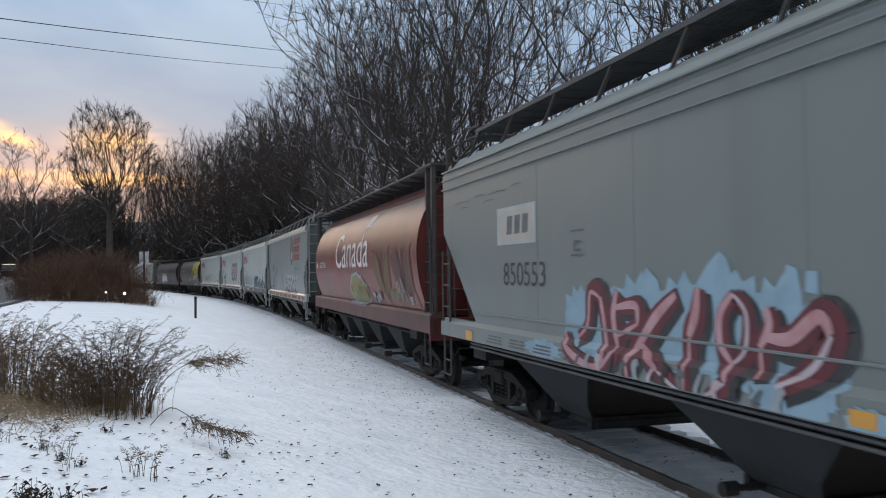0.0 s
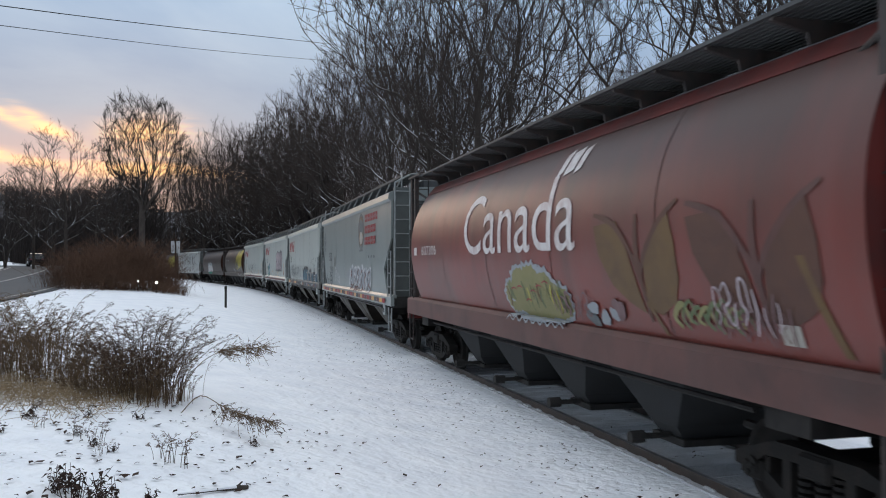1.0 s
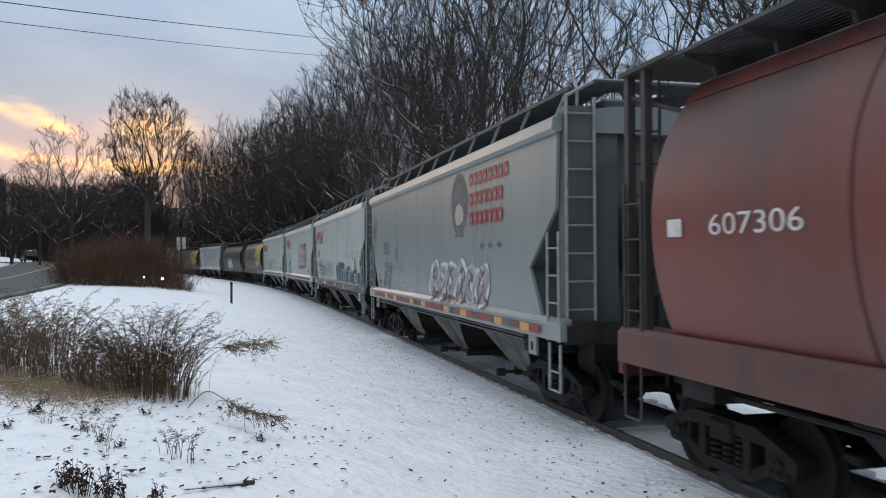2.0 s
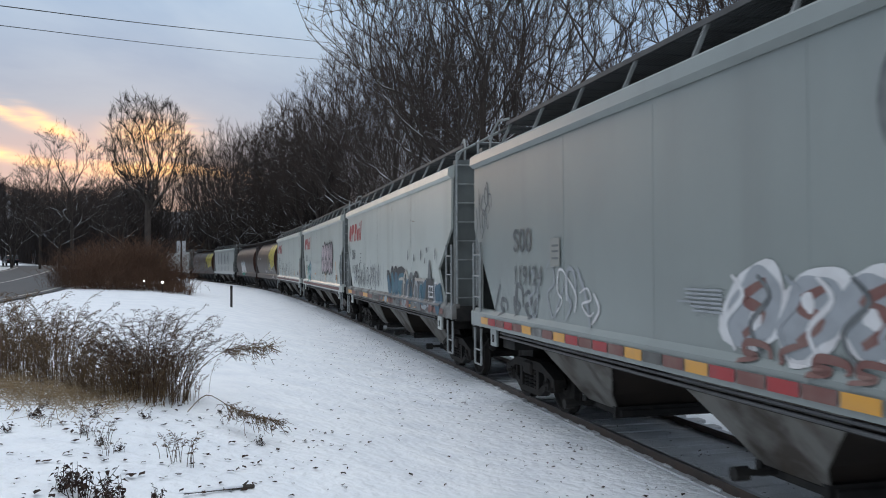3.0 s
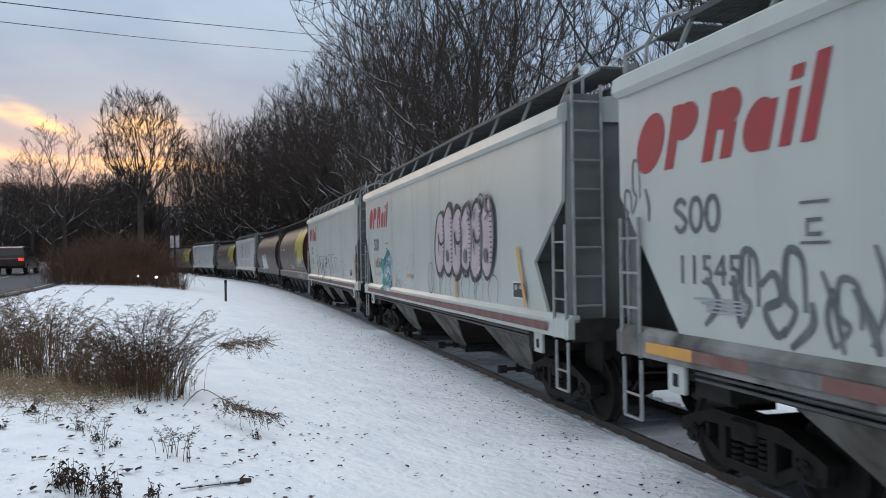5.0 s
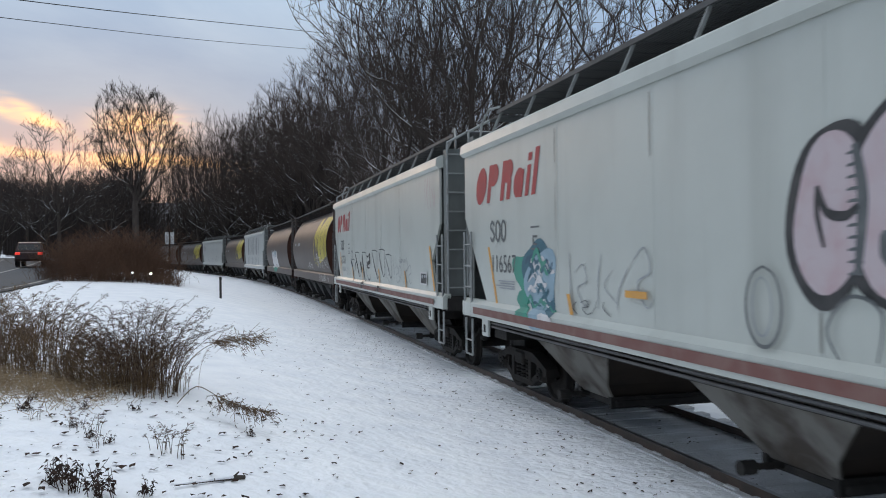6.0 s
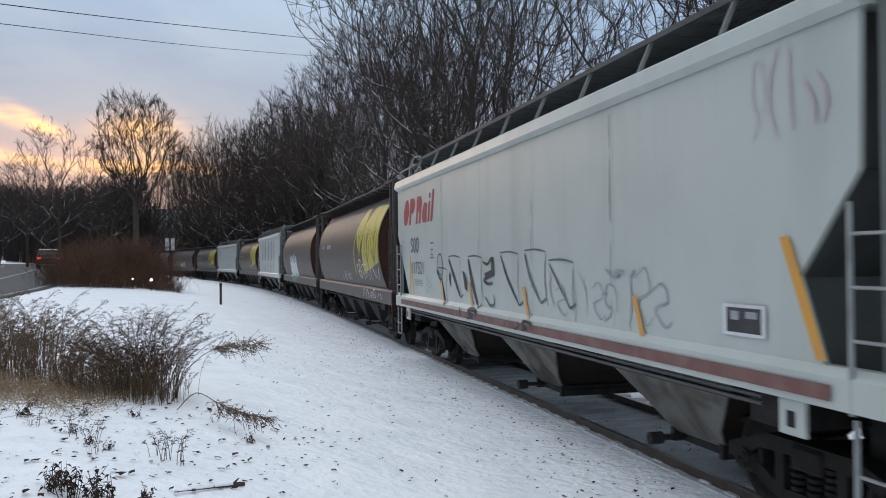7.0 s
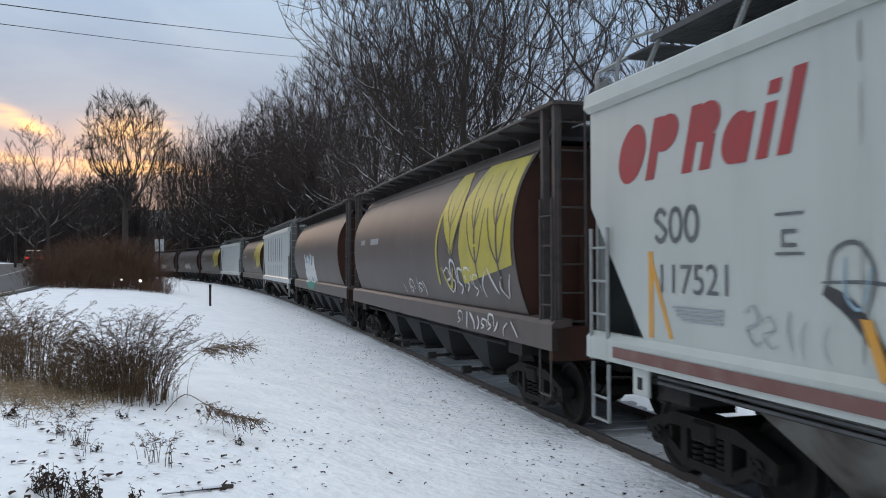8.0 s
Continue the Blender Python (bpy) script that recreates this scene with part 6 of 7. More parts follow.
# ---- bare winter trees ----
def grow_tree(seed, height, crown, fork, tips=800, trunks=1, top=0.8, rise=0.9, balance=0.28, girth=0.0125, twigs=5, wander=1.0, stout=1.0):
    """A bare tree: tips strewn through an egg-shaped crown, each joined to the nearest wood below it; boughs swell where they gather tips.
    crown is (half width, lowest, highest) and fork where the boughs begin, as shares of the height."""
    r = random.Random(seed)
    wide, lo, hi = crown[0] * height, crown[1] * height, crown[2] * height
    pos, up_from, run = [Vector((0, 0, -0.4))], [-1], [0.0]

    def grow(parent, p):
        pos.append(p)
        up_from.append(parent)
        run.append(run[parent] + (p - pos[parent]).length)
        return len(pos) - 1
    starts = []
    for k in range(trunks):
        a = r.uniform(0, 6.28)
        lean = Vector((math.cos(a), math.sin(a), 0)) * (0.16 if trunks > 1 else 0.02)
        at, n = 0, 9
        rise_to = height * top * (1.0 if k == 0 else r.uniform(0.7, 0.95))
        for i in range(1, n + 1):
            f = i / n
            p = Vector((lean.x * rise_to * f + r.gauss(0, .012) * height * f, lean.y * rise_to * f + r.gauss(0, .012) * height * f, rise_to * f))
            at = grow(at, p)
            if p.z > fork * height:
                starts.append(at)
    aim = []
    while len(aim) < tips:
        x, y, z = r.uniform(-1, 1), r.uniform(-1, 1), r.uniform(-1, 1)
        d = math.sqrt(x * x + y * y + z * z)
        if d > 1 or r.random() > 0.25 + 0.75 * d * d:
            continue
        z01 = (z + 1) / 2
        pinch = 0.55 + 0.45 * min(1.0, z01 * 1.8)
        wave = 1 + 0.13 * math.sin(3 * math.atan2(y, x) + seed) + 0.10 * math.sin(5 * z + seed * 2)
        aim.append(Vector((x * wide * pinch * wave, y * wide * pinch * wave, lo + (hi - lo) * z01 * (1 + 0.06 * math.sin(seed + 4 * x + 3 * y)))))
    base = Vector((0, 0, fork * height))
    aim.sort(key=lambda p: (p - base).length)
    P, R, ok = np.zeros((len(aim) * 4 + 64, 3)), np.zeros(len(aim) * 4 + 64), np.zeros(len(aim) * 4 + 64, bool)
    for i in range(len(pos)):
        P[i], R[i], ok[i] = pos[i], run[i], i in starts
    for p in aim:
        n = len(pos)
        v = np.array(p) - P[:n]
        d = np.maximum(np.linalg.norm(v, axis=1), 1e-3)
        cost = d * (1 + rise * (1 - v[:, 2] / d)) + balance * R[:n] + np.where(ok[:n], 0, 1e6)
        at = int(np.argmin(cost))
        q = pos[at]
        span = p - q
        bend = Vector((span.x * 0.12, span.y * 0.12, -abs(span.length) * 0.04)) + Vector((r.gauss(0, .025), r.gauss(0, .025), r.gauss(0, .025))) * span.length * wander
        steps = 3 if span.length > height * 0.05 else 2
        for k in range(1, steps + 1):
            f = k / steps
            i = grow(at, q + span * f + bend * (4 * f * (1 - f)))
            P[i], R[i], ok[i] = pos[i], run[i], True
            at = i
    n = len(pos)
    load = [0.0] * n
    has_child = [False] * n
    for i in range(n - 1, 0, -1):
        if not has_child[i]:
            load[i] += 1.0
        load[up_from[i]] += load[i]
        has_child[up_from[i]] = True
    most = max(load[1:])
    # boughs run smoothly through their forks
    heir = [-1] * n
    for i in range(1, n):
        a = up_from[i]
        if heir[a] < 0 or load[i] > load[heir[a]]:
            heir[a] = i
    for turn in range(4):
        for i in range(1, n):
            if heir[i] > 0:
                pos[i] = pos[i] * 0.4 + (pos[up_from[i]] + pos[heir[i]]) * 0.3
    thick, thin = [], []
    size = [max(girth * height * (l / most) ** 0.56, 0.008) for l in load]
    for i in range(1, n):
        a, b = up_from[i], i
        seg = (pos[a], pos[b], min(size[a], size[b] * 1.35), size[b])
        (thick if size[b] > 0.035 else thin).append(seg)
        if size[b] < 0.03:
            along = (pos[b] - pos[a]).normalized()
            for k in range(twigs if not has_child[i] else max(1, twigs // 2)):
                d = (along + Vector((r.gauss(0, .34), r.gauss(0, .34), r.gauss(.10, .24)))).normalized()
                ln = r.uniform(.35, 1.0) * height * 0.06
                p = pos[a].lerp(pos[b], r.random())
                q = p + d * ln
                thin.append((p, q, 0.0105 * stout, 0.007 * stout))
                for m in range(3):
                    e = (d + Vector((r.gauss(0, .42), r.gauss(0, .42), r.gauss(.05, .3)))).normalized()
                    g = p.lerp(q, r.uniform(.3, .8))
                    thin.append((g, g + e * ln * r.uniform(.35, .65), 0.0085 * stout, 0.006 * stout))
    return thick, thin


TREE_KINDS = [
    grow_tree(1, 17, (0.38, 0.32, 1.0), 0.26, 440, 1, 0.62, 0.75, 0.34, 0.0130, 3),
    grow_tree(2, 18, (0.36, 0.28, 1.0), 0.20, 420, 2, 0.66, 0.85, 0.36, 0.0120, 3),
    grow_tree(3, 16, (0.48, 0.26, 1.0), 0.22, 460, 1, 0.52, 0.65, 0.34, 0.0145, 3, 1.3),
    grow_tree(4, 18, (0.31, 0.36, 1.0), 0.30, 400, 1, 0.72, 0.85, 0.36, 0.0125, 3),
    grow_tree(5, 15, (0.42, 0.20, 1.0), 0.15, 440, 3, 0.60, 0.75, 0.34, 0.0120, 3, 1.2),
]
TREE_MESH = [(tubes_mesh("trunk", a, M["bark"], 5), tubes_mesh("crown", b, M["twig"], 3)) for a, b in TREE_KINDS]
# the lone round-headed tree that stands against the sunset
LONE = grow_tree(11, 15.0, (0.245, 0.40, 1.0), 0.34, 760, 1, 0.46, 0.7, 0.55, 0.0175, 3, 0.7, 1.15)
LONE_MESH = (tubes_mesh("trunk", LONE[0], M["bark"], 5), tubes_mesh("crown", LONE[1], M["twig_far"], 3))


def tree(x, y, kind, scale=1.0, turn=0.0, meshes=None, label="tall bare winter tree, snow caught on its limbs", group="trees along the railway", tall=1.0):
    a, b = meshes or TREE_MESH[kind % len(TREE_MESH)]
    t = thing("tree", label, "tree", group, m=Matrix.LocRotScale((x, y, gz(x, y)), Euler((0, 0, turn)), (scale, scale, scale * tall)))
    part("trunk", a, None, t)
    part("crown", b, None, t, "fine leafless twigs")
    return t


def build_trees():
    r = random.Random(77)
    n = 0
    # two uneven rows behind the track, then scattered deeper
    s = 2.0
    while s < 165:
        for off in (-7.2, -11.5, -17.0) if s < 60 else (-6.4, -9.5, -13.0, -18.0):
            if r.random() < ((0.55 if off > -15 else 0.1) if s < 15 else ((0.50 if off > -15 else 0.08) if s < 40 else (0.68 if off > -15 else 0.25))):
                x, y = on_line(s + r.uniform(-2, 2), off + r.uniform(-2, 2))
                tree(x, y, r.randrange(5), r.uniform(0.98, 1.25) if s < 12 else (r.uniform(1.12, 1.4) if s < 110 else r.uniform(1.1, 1.35)), r.uniform(0, 6.28), tall=r.uniform(0.9, 1.05) if s < 12 else (r.uniform(0.92, 1.08) if s < 35 else r.uniform(1.04, 1.2)))
        s += 5.8 if s < 60 else 8.4
    for px_, d, k, sc in ((262, 74, 0, 1.0),):
        bx = (px_ - 784) / 1475
        y = d / math.sqrt(1 + bx * bx)
        tree(bx * y, y, 0, 1.0, 1.0, LONE_MESH, "lone round-headed bare tree against the sunset", "trees beyond the brush")
    for px_, d, k, sc in ((128, 88, 0, 0.80), (104, 92, 2, 0.62), (70, 96, 0, 0.66), (182, 92, 3, 0.55), (216, 90, 0, 0.55), (338, 104, 3, 0.72), (392, 110, 2, 0.98), (430, 118, 0, 1.15), (462, 112, 2, 1.2), (410, 128, 3, 1.15), (20, 110, 4, 0.7), (352, 96, 4, 0.6)):
        bx = (px_ - 784) / 1475
        y = d / math.sqrt(1 + bx * bx)
        if px_ > 310 and float(side_of_line(bx * y, y)[0]) > -5:
            continue
        tree(bx * y, y, k, sc, r.uniform(0, 6.28), group="trees beyond the brush")


build_trees()


def build_far_woods():
    """Woods too far off to count: thin stems with a haze of twigs."""
    r = random.Random(9)
    segs = []
    for i in range(3000):
        d = 98 + 130 * r.random() ** 1.4
        b = r.uniform(-0.62, -0.28) if i % 5 else r.uniform(-0.28, -0.12)
        y = d / math.sqrt(1 + b * b)
        x = b * y
        u = float(side_of_line(x, y)[0])
        if -7 < u < 10 or float(road_dist(x, y)[0]) < 7:
            continue
        if u > 0 and b > -0.33:
            continue
        h = r.uniform(12, 18) if b > -0.27 else (r.uniform(8.5, 13) if b > -0.51 else r.uniform(7, 10.5))
        h *= 0.95 + 0.7 * noise.noise(Vector((x * 0.09, y * 0.09, 7.0)))
        base = Vector((x, y, gz(x, y) - 0.3))
        top = base + Vector((r.gauss(0, .5), r.gauss(0, .5), h))
        segs.append((base, top, 0.16, 0.03))
        for k in range(15):
            f = r.uniform(0.12, 1.0)
            p = base.lerp(top, f)
            ln = h * r.uniform(.12, .30) * (1.15 - 0.7 * f)
            a = r.uniform(0, 6.28)
            q = p + Vector((math.cos(a) * ln * .75, math.sin(a) * ln * .75, ln * .65))
            segs.append((p, q, 0.055, 0.022))
            for j in range(2):
                g = p.lerp(q, r.uniform(.3, 1))
                a2 = a + r.uniform(-1.2, 1.2)
                segs.append((g, g + Vector((math.cos(a2) * ln * .4, math.sin(a2) * ln * .4, ln * .45)), 0.034, 0.016))
    for i in range(900):
        d, b = r.uniform(215, 430), r.uniform(-0.64, -0.36)
        y = d / math.sqrt(1 + b * b)
        base = Vector((b * y, y, gz(b * y, y) - 0.5))
        h = r.uniform(6, 12)
        segs.append((base, base + Vector((0, 0, h)), 0.22, 0.06))
        for k in range(9):
            p = base + Vector((0, 0, h * r.uniform(.2, .95)))
            a, ln = r.uniform(0, 6.28), h * r.uniform(.15, .32)
            segs.append((p, p + Vector((math.cos(a) * ln, math.sin(a) * ln, ln * .8)), 0.12, 0.05))
    tagged(new("far_woods", tubes_mesh("far_woods", segs, M["twig_far"], 3)), "dark leafless woods in the distance", "woods", kind="stuff")


build_far_woods()


def build_undergrowth():
    """Low brush and saplings between the trees behind the track and beyond the road."""
    r = random.Random(19)
    segs = []
    for i in range(3400):
        if i < 1300:
            s = 200 * r.random() ** 0.7 - 5
            x, y = on_line(s, r.uniform(-40, -6.5))
        else:
            d, b = (r.uniform(85, 150), r.uniform(-0.58, -0.34)) if i < 2250 else (r.uniform(60, 95), r.uniform(-0.62, -0.49))
            y = d / math.sqrt(1 + b * b)
            x = b * y
            if float(side_of_line(x, y)[0]) < 9 or float(road_dist(x, y)[0]) < 6:
                continue
        h = r.uniform(1.5, 6.5) if i < 1300 else (r.uniform(1.0, 3.6) if i < 2250 else r.uniform(1.2, 5.0))
        base = Vector((x, y, gz(x, y) - 0.1))
        top = base + Vector((r.gauss(0, .5), r.gauss(0, .5), h))
        segs.append((base, top, 0.03, 0.012))
        for k in range(9):
            p = base.lerp(top, r.uniform(.2, 1))
            a, ln = r.uniform(0, 6.28), h * r.uniform(.12, .3)
            q = p + Vector((math.cos(a) * ln, math.sin(a) * ln, ln * .7))
            segs.append((p, q, 0.016, 0.008))
            a += r.uniform(-1, 1)
            g = p.lerp(q, .6)
            segs.append((g, g + Vector((math.cos(a) * ln * .5, math.sin(a) * ln * .5, ln * .4)), 0.010, 0.006))
    tagged(new("undergrowth", tubes_mesh("undergrowth", segs, M["twig"], 3)), "tangled leafless saplings under the trees", "undergrowth", kind="stuff")


build_undergrowth()


# ---- dead weeds and brush on the near side ----
def weed_stems(seed, n, radius, height, plume=0.45, lean=0.18, oval=1.0, full=1.0):
    """Dead stalks that arch over at the top, each with a feathery, one-sided head of drooping sprays."""
    r = random.Random(seed)
    stems, heads = [], []
    for i in range(n):
        a, d = r.uniform(0, 6.28), radius * math.sqrt(r.random())
        base = Vector((math.cos(a) * d * oval, math.sin(a) * d, -0.03))
        h = height * (0.35 + 0.72 * r.random() ** 1.1)
        away = (Vector((math.cos(a), math.sin(a), 0)) * (d / radius) * 1.2 + Vector((r.gauss(0, .6), r.gauss(0, .6), 0)))
        out = away * lean * h
        pts = [base + Vector((out.x * f ** 2.2, out.y * f ** 2.2, h * (f - 0.16 * f ** 4))) for f in (0, .2, .4, .6, .75, .88, 1.0)]
        m = len(pts) - 1
        for k in range(m):
            stems.append((pts[k], pts[k + 1], 0.0046 * (1 - .12 * k), 0.0046 * (1 - .12 * (k + 1))))
        for k in range(int(r.randint(12, 19) * full)):
            f = 1 - plume * r.random() ** 0.9
            j = min(int(f * m), m - 1)
            q = pts[j].lerp(pts[j + 1], f * m - j)
            b = math.atan2(out.y, out.x) + r.gauss(0, .9)
            ln = h * r.uniform(.05, .15) * (1.25 - 0.6 * f)
            way = Vector((math.cos(b), math.sin(b), 0))
            e = q + way * ln * .6 + Vector((0, 0, ln * r.uniform(.35, .8)))
            g = e + way * ln * .6 + Vector((0, 0, ln * r.uniform(-.3, .25)))
            stems += [(q, e, 0.0022, 0.0017), (e, g, 0.0017, 0.0011)]
            for c in range(r.randint(2, 5)):
                t = r.uniform(.15, 1)
                u = e.lerp(g, t)
                l2 = r.uniform(.012, .034)
                heads.append((u, u + way * l2 * .8 + Vector((r.gauss(0, .009), r.gauss(0, .009), r.uniform(-.012, .02))), 0.0034, 0.0014))
    return stems, heads


WEEDS = [(tubes_mesh("dry_growth", a, M["weed_dark" if i in (0, 3) else "weed"], 3), tubes_mesh("seed_plume", b, M["weedtop"], 3)) for i, (a, b) in enumerate(
         (weed_stems(31, 95, 0.46, 1.28, 0.60, 0.36), weed_stems(32, 44, 0.75, 1.25, 0.60, 0.30, 1.0, 1.1), weed_stems(33, 105, 0.65, 0.78, 0.7, 0.22, 1.0, 0.7), weed_stems(34, 7, 0.14, 0.40, 0.5, 0.25, 1.0, 0.45)))]


def weed(x, y, kind, scale=1.0, turn=0.0, label="clump of tall dead brown weeds standing in snow"):
    w = thing("weed_clump", label, "weeds", "weeds in the snow", m=Matrix.LocRotScale((x, y, gz(x, y)), Euler((0, 0, turn)), (scale,) * 3))
    part("dry_growth", WEEDS[kind][0], None, w)
    part("seed_plume", WEEDS[kind][1], None, w, "feathery dead seed heads")


def build_weeds():
    r = random.Random(4)
    # the dense clump at the right of the patch, then the looser bank stretching left
    for x, y, k, s in ((-3.75, 10.8, 0, 1.0), (-3.65, 10.7, 2, 0.7), (-4.05, 10.75, 2, 0.75), (-4.0, 11.3, 0, 1.0), (-3.55, 11.0, 1, 0.62), (-4.35, 10.9, 2, 0.8), (-4.9, 11.3, 2, 0.95), (-5.2, 12.0, 1, 0.78), (-5.5, 11.4, 2, 1.0), (-5.9, 12.1, 1, 1.1),
                       (-6.3, 11.6, 2, 1.15), (-6.6, 12.5, 1, 0.85), (-7.1, 12.1, 2, 1.2), (-7.5, 13.0, 1, 1.0), (-6.7, 13.6, 2, 1.2), (-8.2, 13.2, 1, 1.0), (-7.9, 14.4, 1, 0.95)):
        weed(x, y, k, s, r.uniform(0, 6.28))
    for x, y, s in ((-2.38, 7.62, 1.0), (-2.55, 7.75, 0.8), (-3.3, 8.15, 0.7), (-3.55, 8.3, 0.7), (-6.34, 23.15, 1.2), (-3.1, 7.7, 0.5), (-4.1, 8.6, 0.5)):
        weed(x, y, 3, s, r.uniform(0, 6.28), "small tuft of dead stalks poking out of snow")


def leafy_mesh(seed, n, radius):
    """Short dead stalks hung with dark crumpled leaves."""
    r = random.Random(seed)
    bm = bmesh.new()
    for i in range(n):
        a, d = r.uniform(0, 6.28), radius * math.sqrt(r.random())
        x, y, h = math.cos(a) * d, math.sin(a) * d, r.uniform(.07, .22)
        tip = (x + r.gauss(0, .07), y + r.gauss(0, .07), h)
        tube(bm, (x, y, -.02), tip, .004, .002, 4)
        for k in range(r.randint(4, 8)):
            f = r.uniform(.25, 1.05)
            c = Vector((x + (tip[0] - x) * f, y + (tip[1] - y) * f, h * f))
            w, b = r.uniform(.018, .042), r.uniform(0, 6.28)
            e = Vector((math.cos(b), math.sin(b), 0))
            s_ = Vector((-e.y, e.x, r.uniform(-.4, .4)))
            pts = [c, c + e * w * .6 + s_ * w * .5, c + e * w * 1.5 - Vector((0, 0, w * r.uniform(.2, 1.2))), c + e * w * .7 - s_ * w * .5]
            bm.faces.new([bm.verts.new(p) for p in pts])
    return mesh_of("dry_growth", bm, M["leaf"])


def build_leafy():
    kinds = [leafy_mesh(61, 16, .16), leafy_mesh(62, 12, .12)]
    r = random.Random(8)
    for x, y, k, s in ((-2.80, 6.42, 0, 1.0), (-2.62, 6.32, 0, 0.9), (-2.45, 6.22, 1, 0.9), (-2.20, 6.36, 1, 0.6), (-2.95, 6.55, 1, 0.8), (-3.30, 8.05, 1, 0.45), (-3.05, 7.85, 1, 0.4), (-3.6, 8.4, 0, 0.4), (-3.9, 9.3, 0, 0.45), (-3.4, 9.5, 1, 0.5), (-4.6, 9.6, 0, 0.4), (-4.3, 8.2, 1, 0.4), (-1.95, 8.9, 1, 0.5), (-4.4, 9.0, 1, .7)):
        w = thing("withered_plant", "low withered plant with dark curled leaves in snow", "weeds", "withered plants in the snow", m=Matrix.LocRotScale((x, y, gz(x, y)), Euler((0, 0, r.uniform(0, 6.28))), (s,) * 3))
        part("dry_growth", kinds[k], None, w)


build_leafy()
build_weeds()


def plume(name, points, label, heads=170, r0=0.007, spread=0.16, start=0.45):
    """One long leaning weed stalk with a drooping, feathery end."""
    r = random.Random(name)
    pts = [Vector(p) for p in points]
    base = pts[0].copy()
    pts = [p - base for p in pts]
    fine = []
    for i in range(len(pts) - 1):
        a, b, c, d = pts[max(i - 1, 0)], pts[i], pts[i + 1], pts[min(i + 2, len(pts) - 1)]
        for k in range(4):
            t = k / 4
            fine.append(0.5 * (2 * b + (c - a) * t + (2 * a - 5 * b + 4 * c - d) * t * t + (3 * b - a - 3 * c + d) * t ** 3))
    fine.append(pts[-1])
    n = len(fine) - 1
    stem = [(fine[k], fine[k + 1], r0 * (1 - .7 * k / n), r0 * (1 - .7 * (k + 1) / n)) for k in range(n)]
    tops = []
    for k in range(heads):
        f = start + (1 - start) * r.random()
        j = min(int(f * n), n - 1)
        q = fine[j].lerp(fine[j + 1], f * n - j)
        along = (fine[j + 1] - fine[j]).normalized()
        e = q + along * r.uniform(.02, .12) + Vector((r.gauss(0, spread * .4), r.gauss(0, spread * .4), r.gauss(-.05, spread * .35)))
        stem.append((q, e, 0.0028, 0.0018))
        for m in range(3):
            g = q.lerp(e, r.uniform(.3, 1))
            tops.append((g, g + along * .03 + Vector((r.gauss(0, .02), r.gauss(0, .02), r.gauss(-.012, .02))), 0.0045, 0.0015))
    w = thing("leaning_weed", label, "weeds", m=pose(*base))
    part("stem", tubes_mesh("stem", stem, M["weed"], 4), None, w)
    part("seed_plume", tubes_mesh("seed_plume", tops, M["weedtop"], 3), None, w, "drooping dead seed heads")


plume("a", [(-3.38, 10.78, gz(-3.38, 10.78)), (-3.1, 10.7, 1.08), (-2.77, 10.64, 1.30), (-2.5, 10.6, 1.34), (-2.22, 10.56, 1.36)], "dead weed stalk leaning out over the snow", 130, 0.0055, 0.24)
plume("b", [(-3.1, 10.1, gz(-3.1, 10.1) + 0.02), (-2.8, 9.85, 0.86), (-2.45, 9.55, 0.78), (-2.1, 9.2, 0.74), (-1.8, 9.02, 0.70)], "dead weed stalk bent down onto the snow", 130, 0.007, 0.17)


def build_straw():
    """Tufts of pale dead grass at the foot of the weeds."""
    r = random.Random(12)
    segs = []
    for i in range(3400):
        t = r.random()
        x = -4.0 - 4.6 * t + r.gauss(0, .25)
        y = 10.1 + 1.2 * t + r.gauss(0, .6)
        z = gz(x, y)
        a, h = r.uniform(0, 6.28), r.uniform(.03, .20)
        l = r.uniform(.10, .30)
        p = Vector((x, y, z - .01))
        q = p + Vector((math.cos(a) * l * .5, math.sin(a) * l * .5, h * .75))
        e = q + Vector((math.cos(a) * l, math.sin(a) * l, h * r.uniform(-.2, .25)))
        segs += [(p, q, .0035, .0028), (q, e, .0028, .001)]
    tagged(new("dead_grass", tubes_mesh("dead_grass", segs, M["straw"], 3)), "pale dead grass flattened by snow", "grass", kind="stuff")


build_straw()


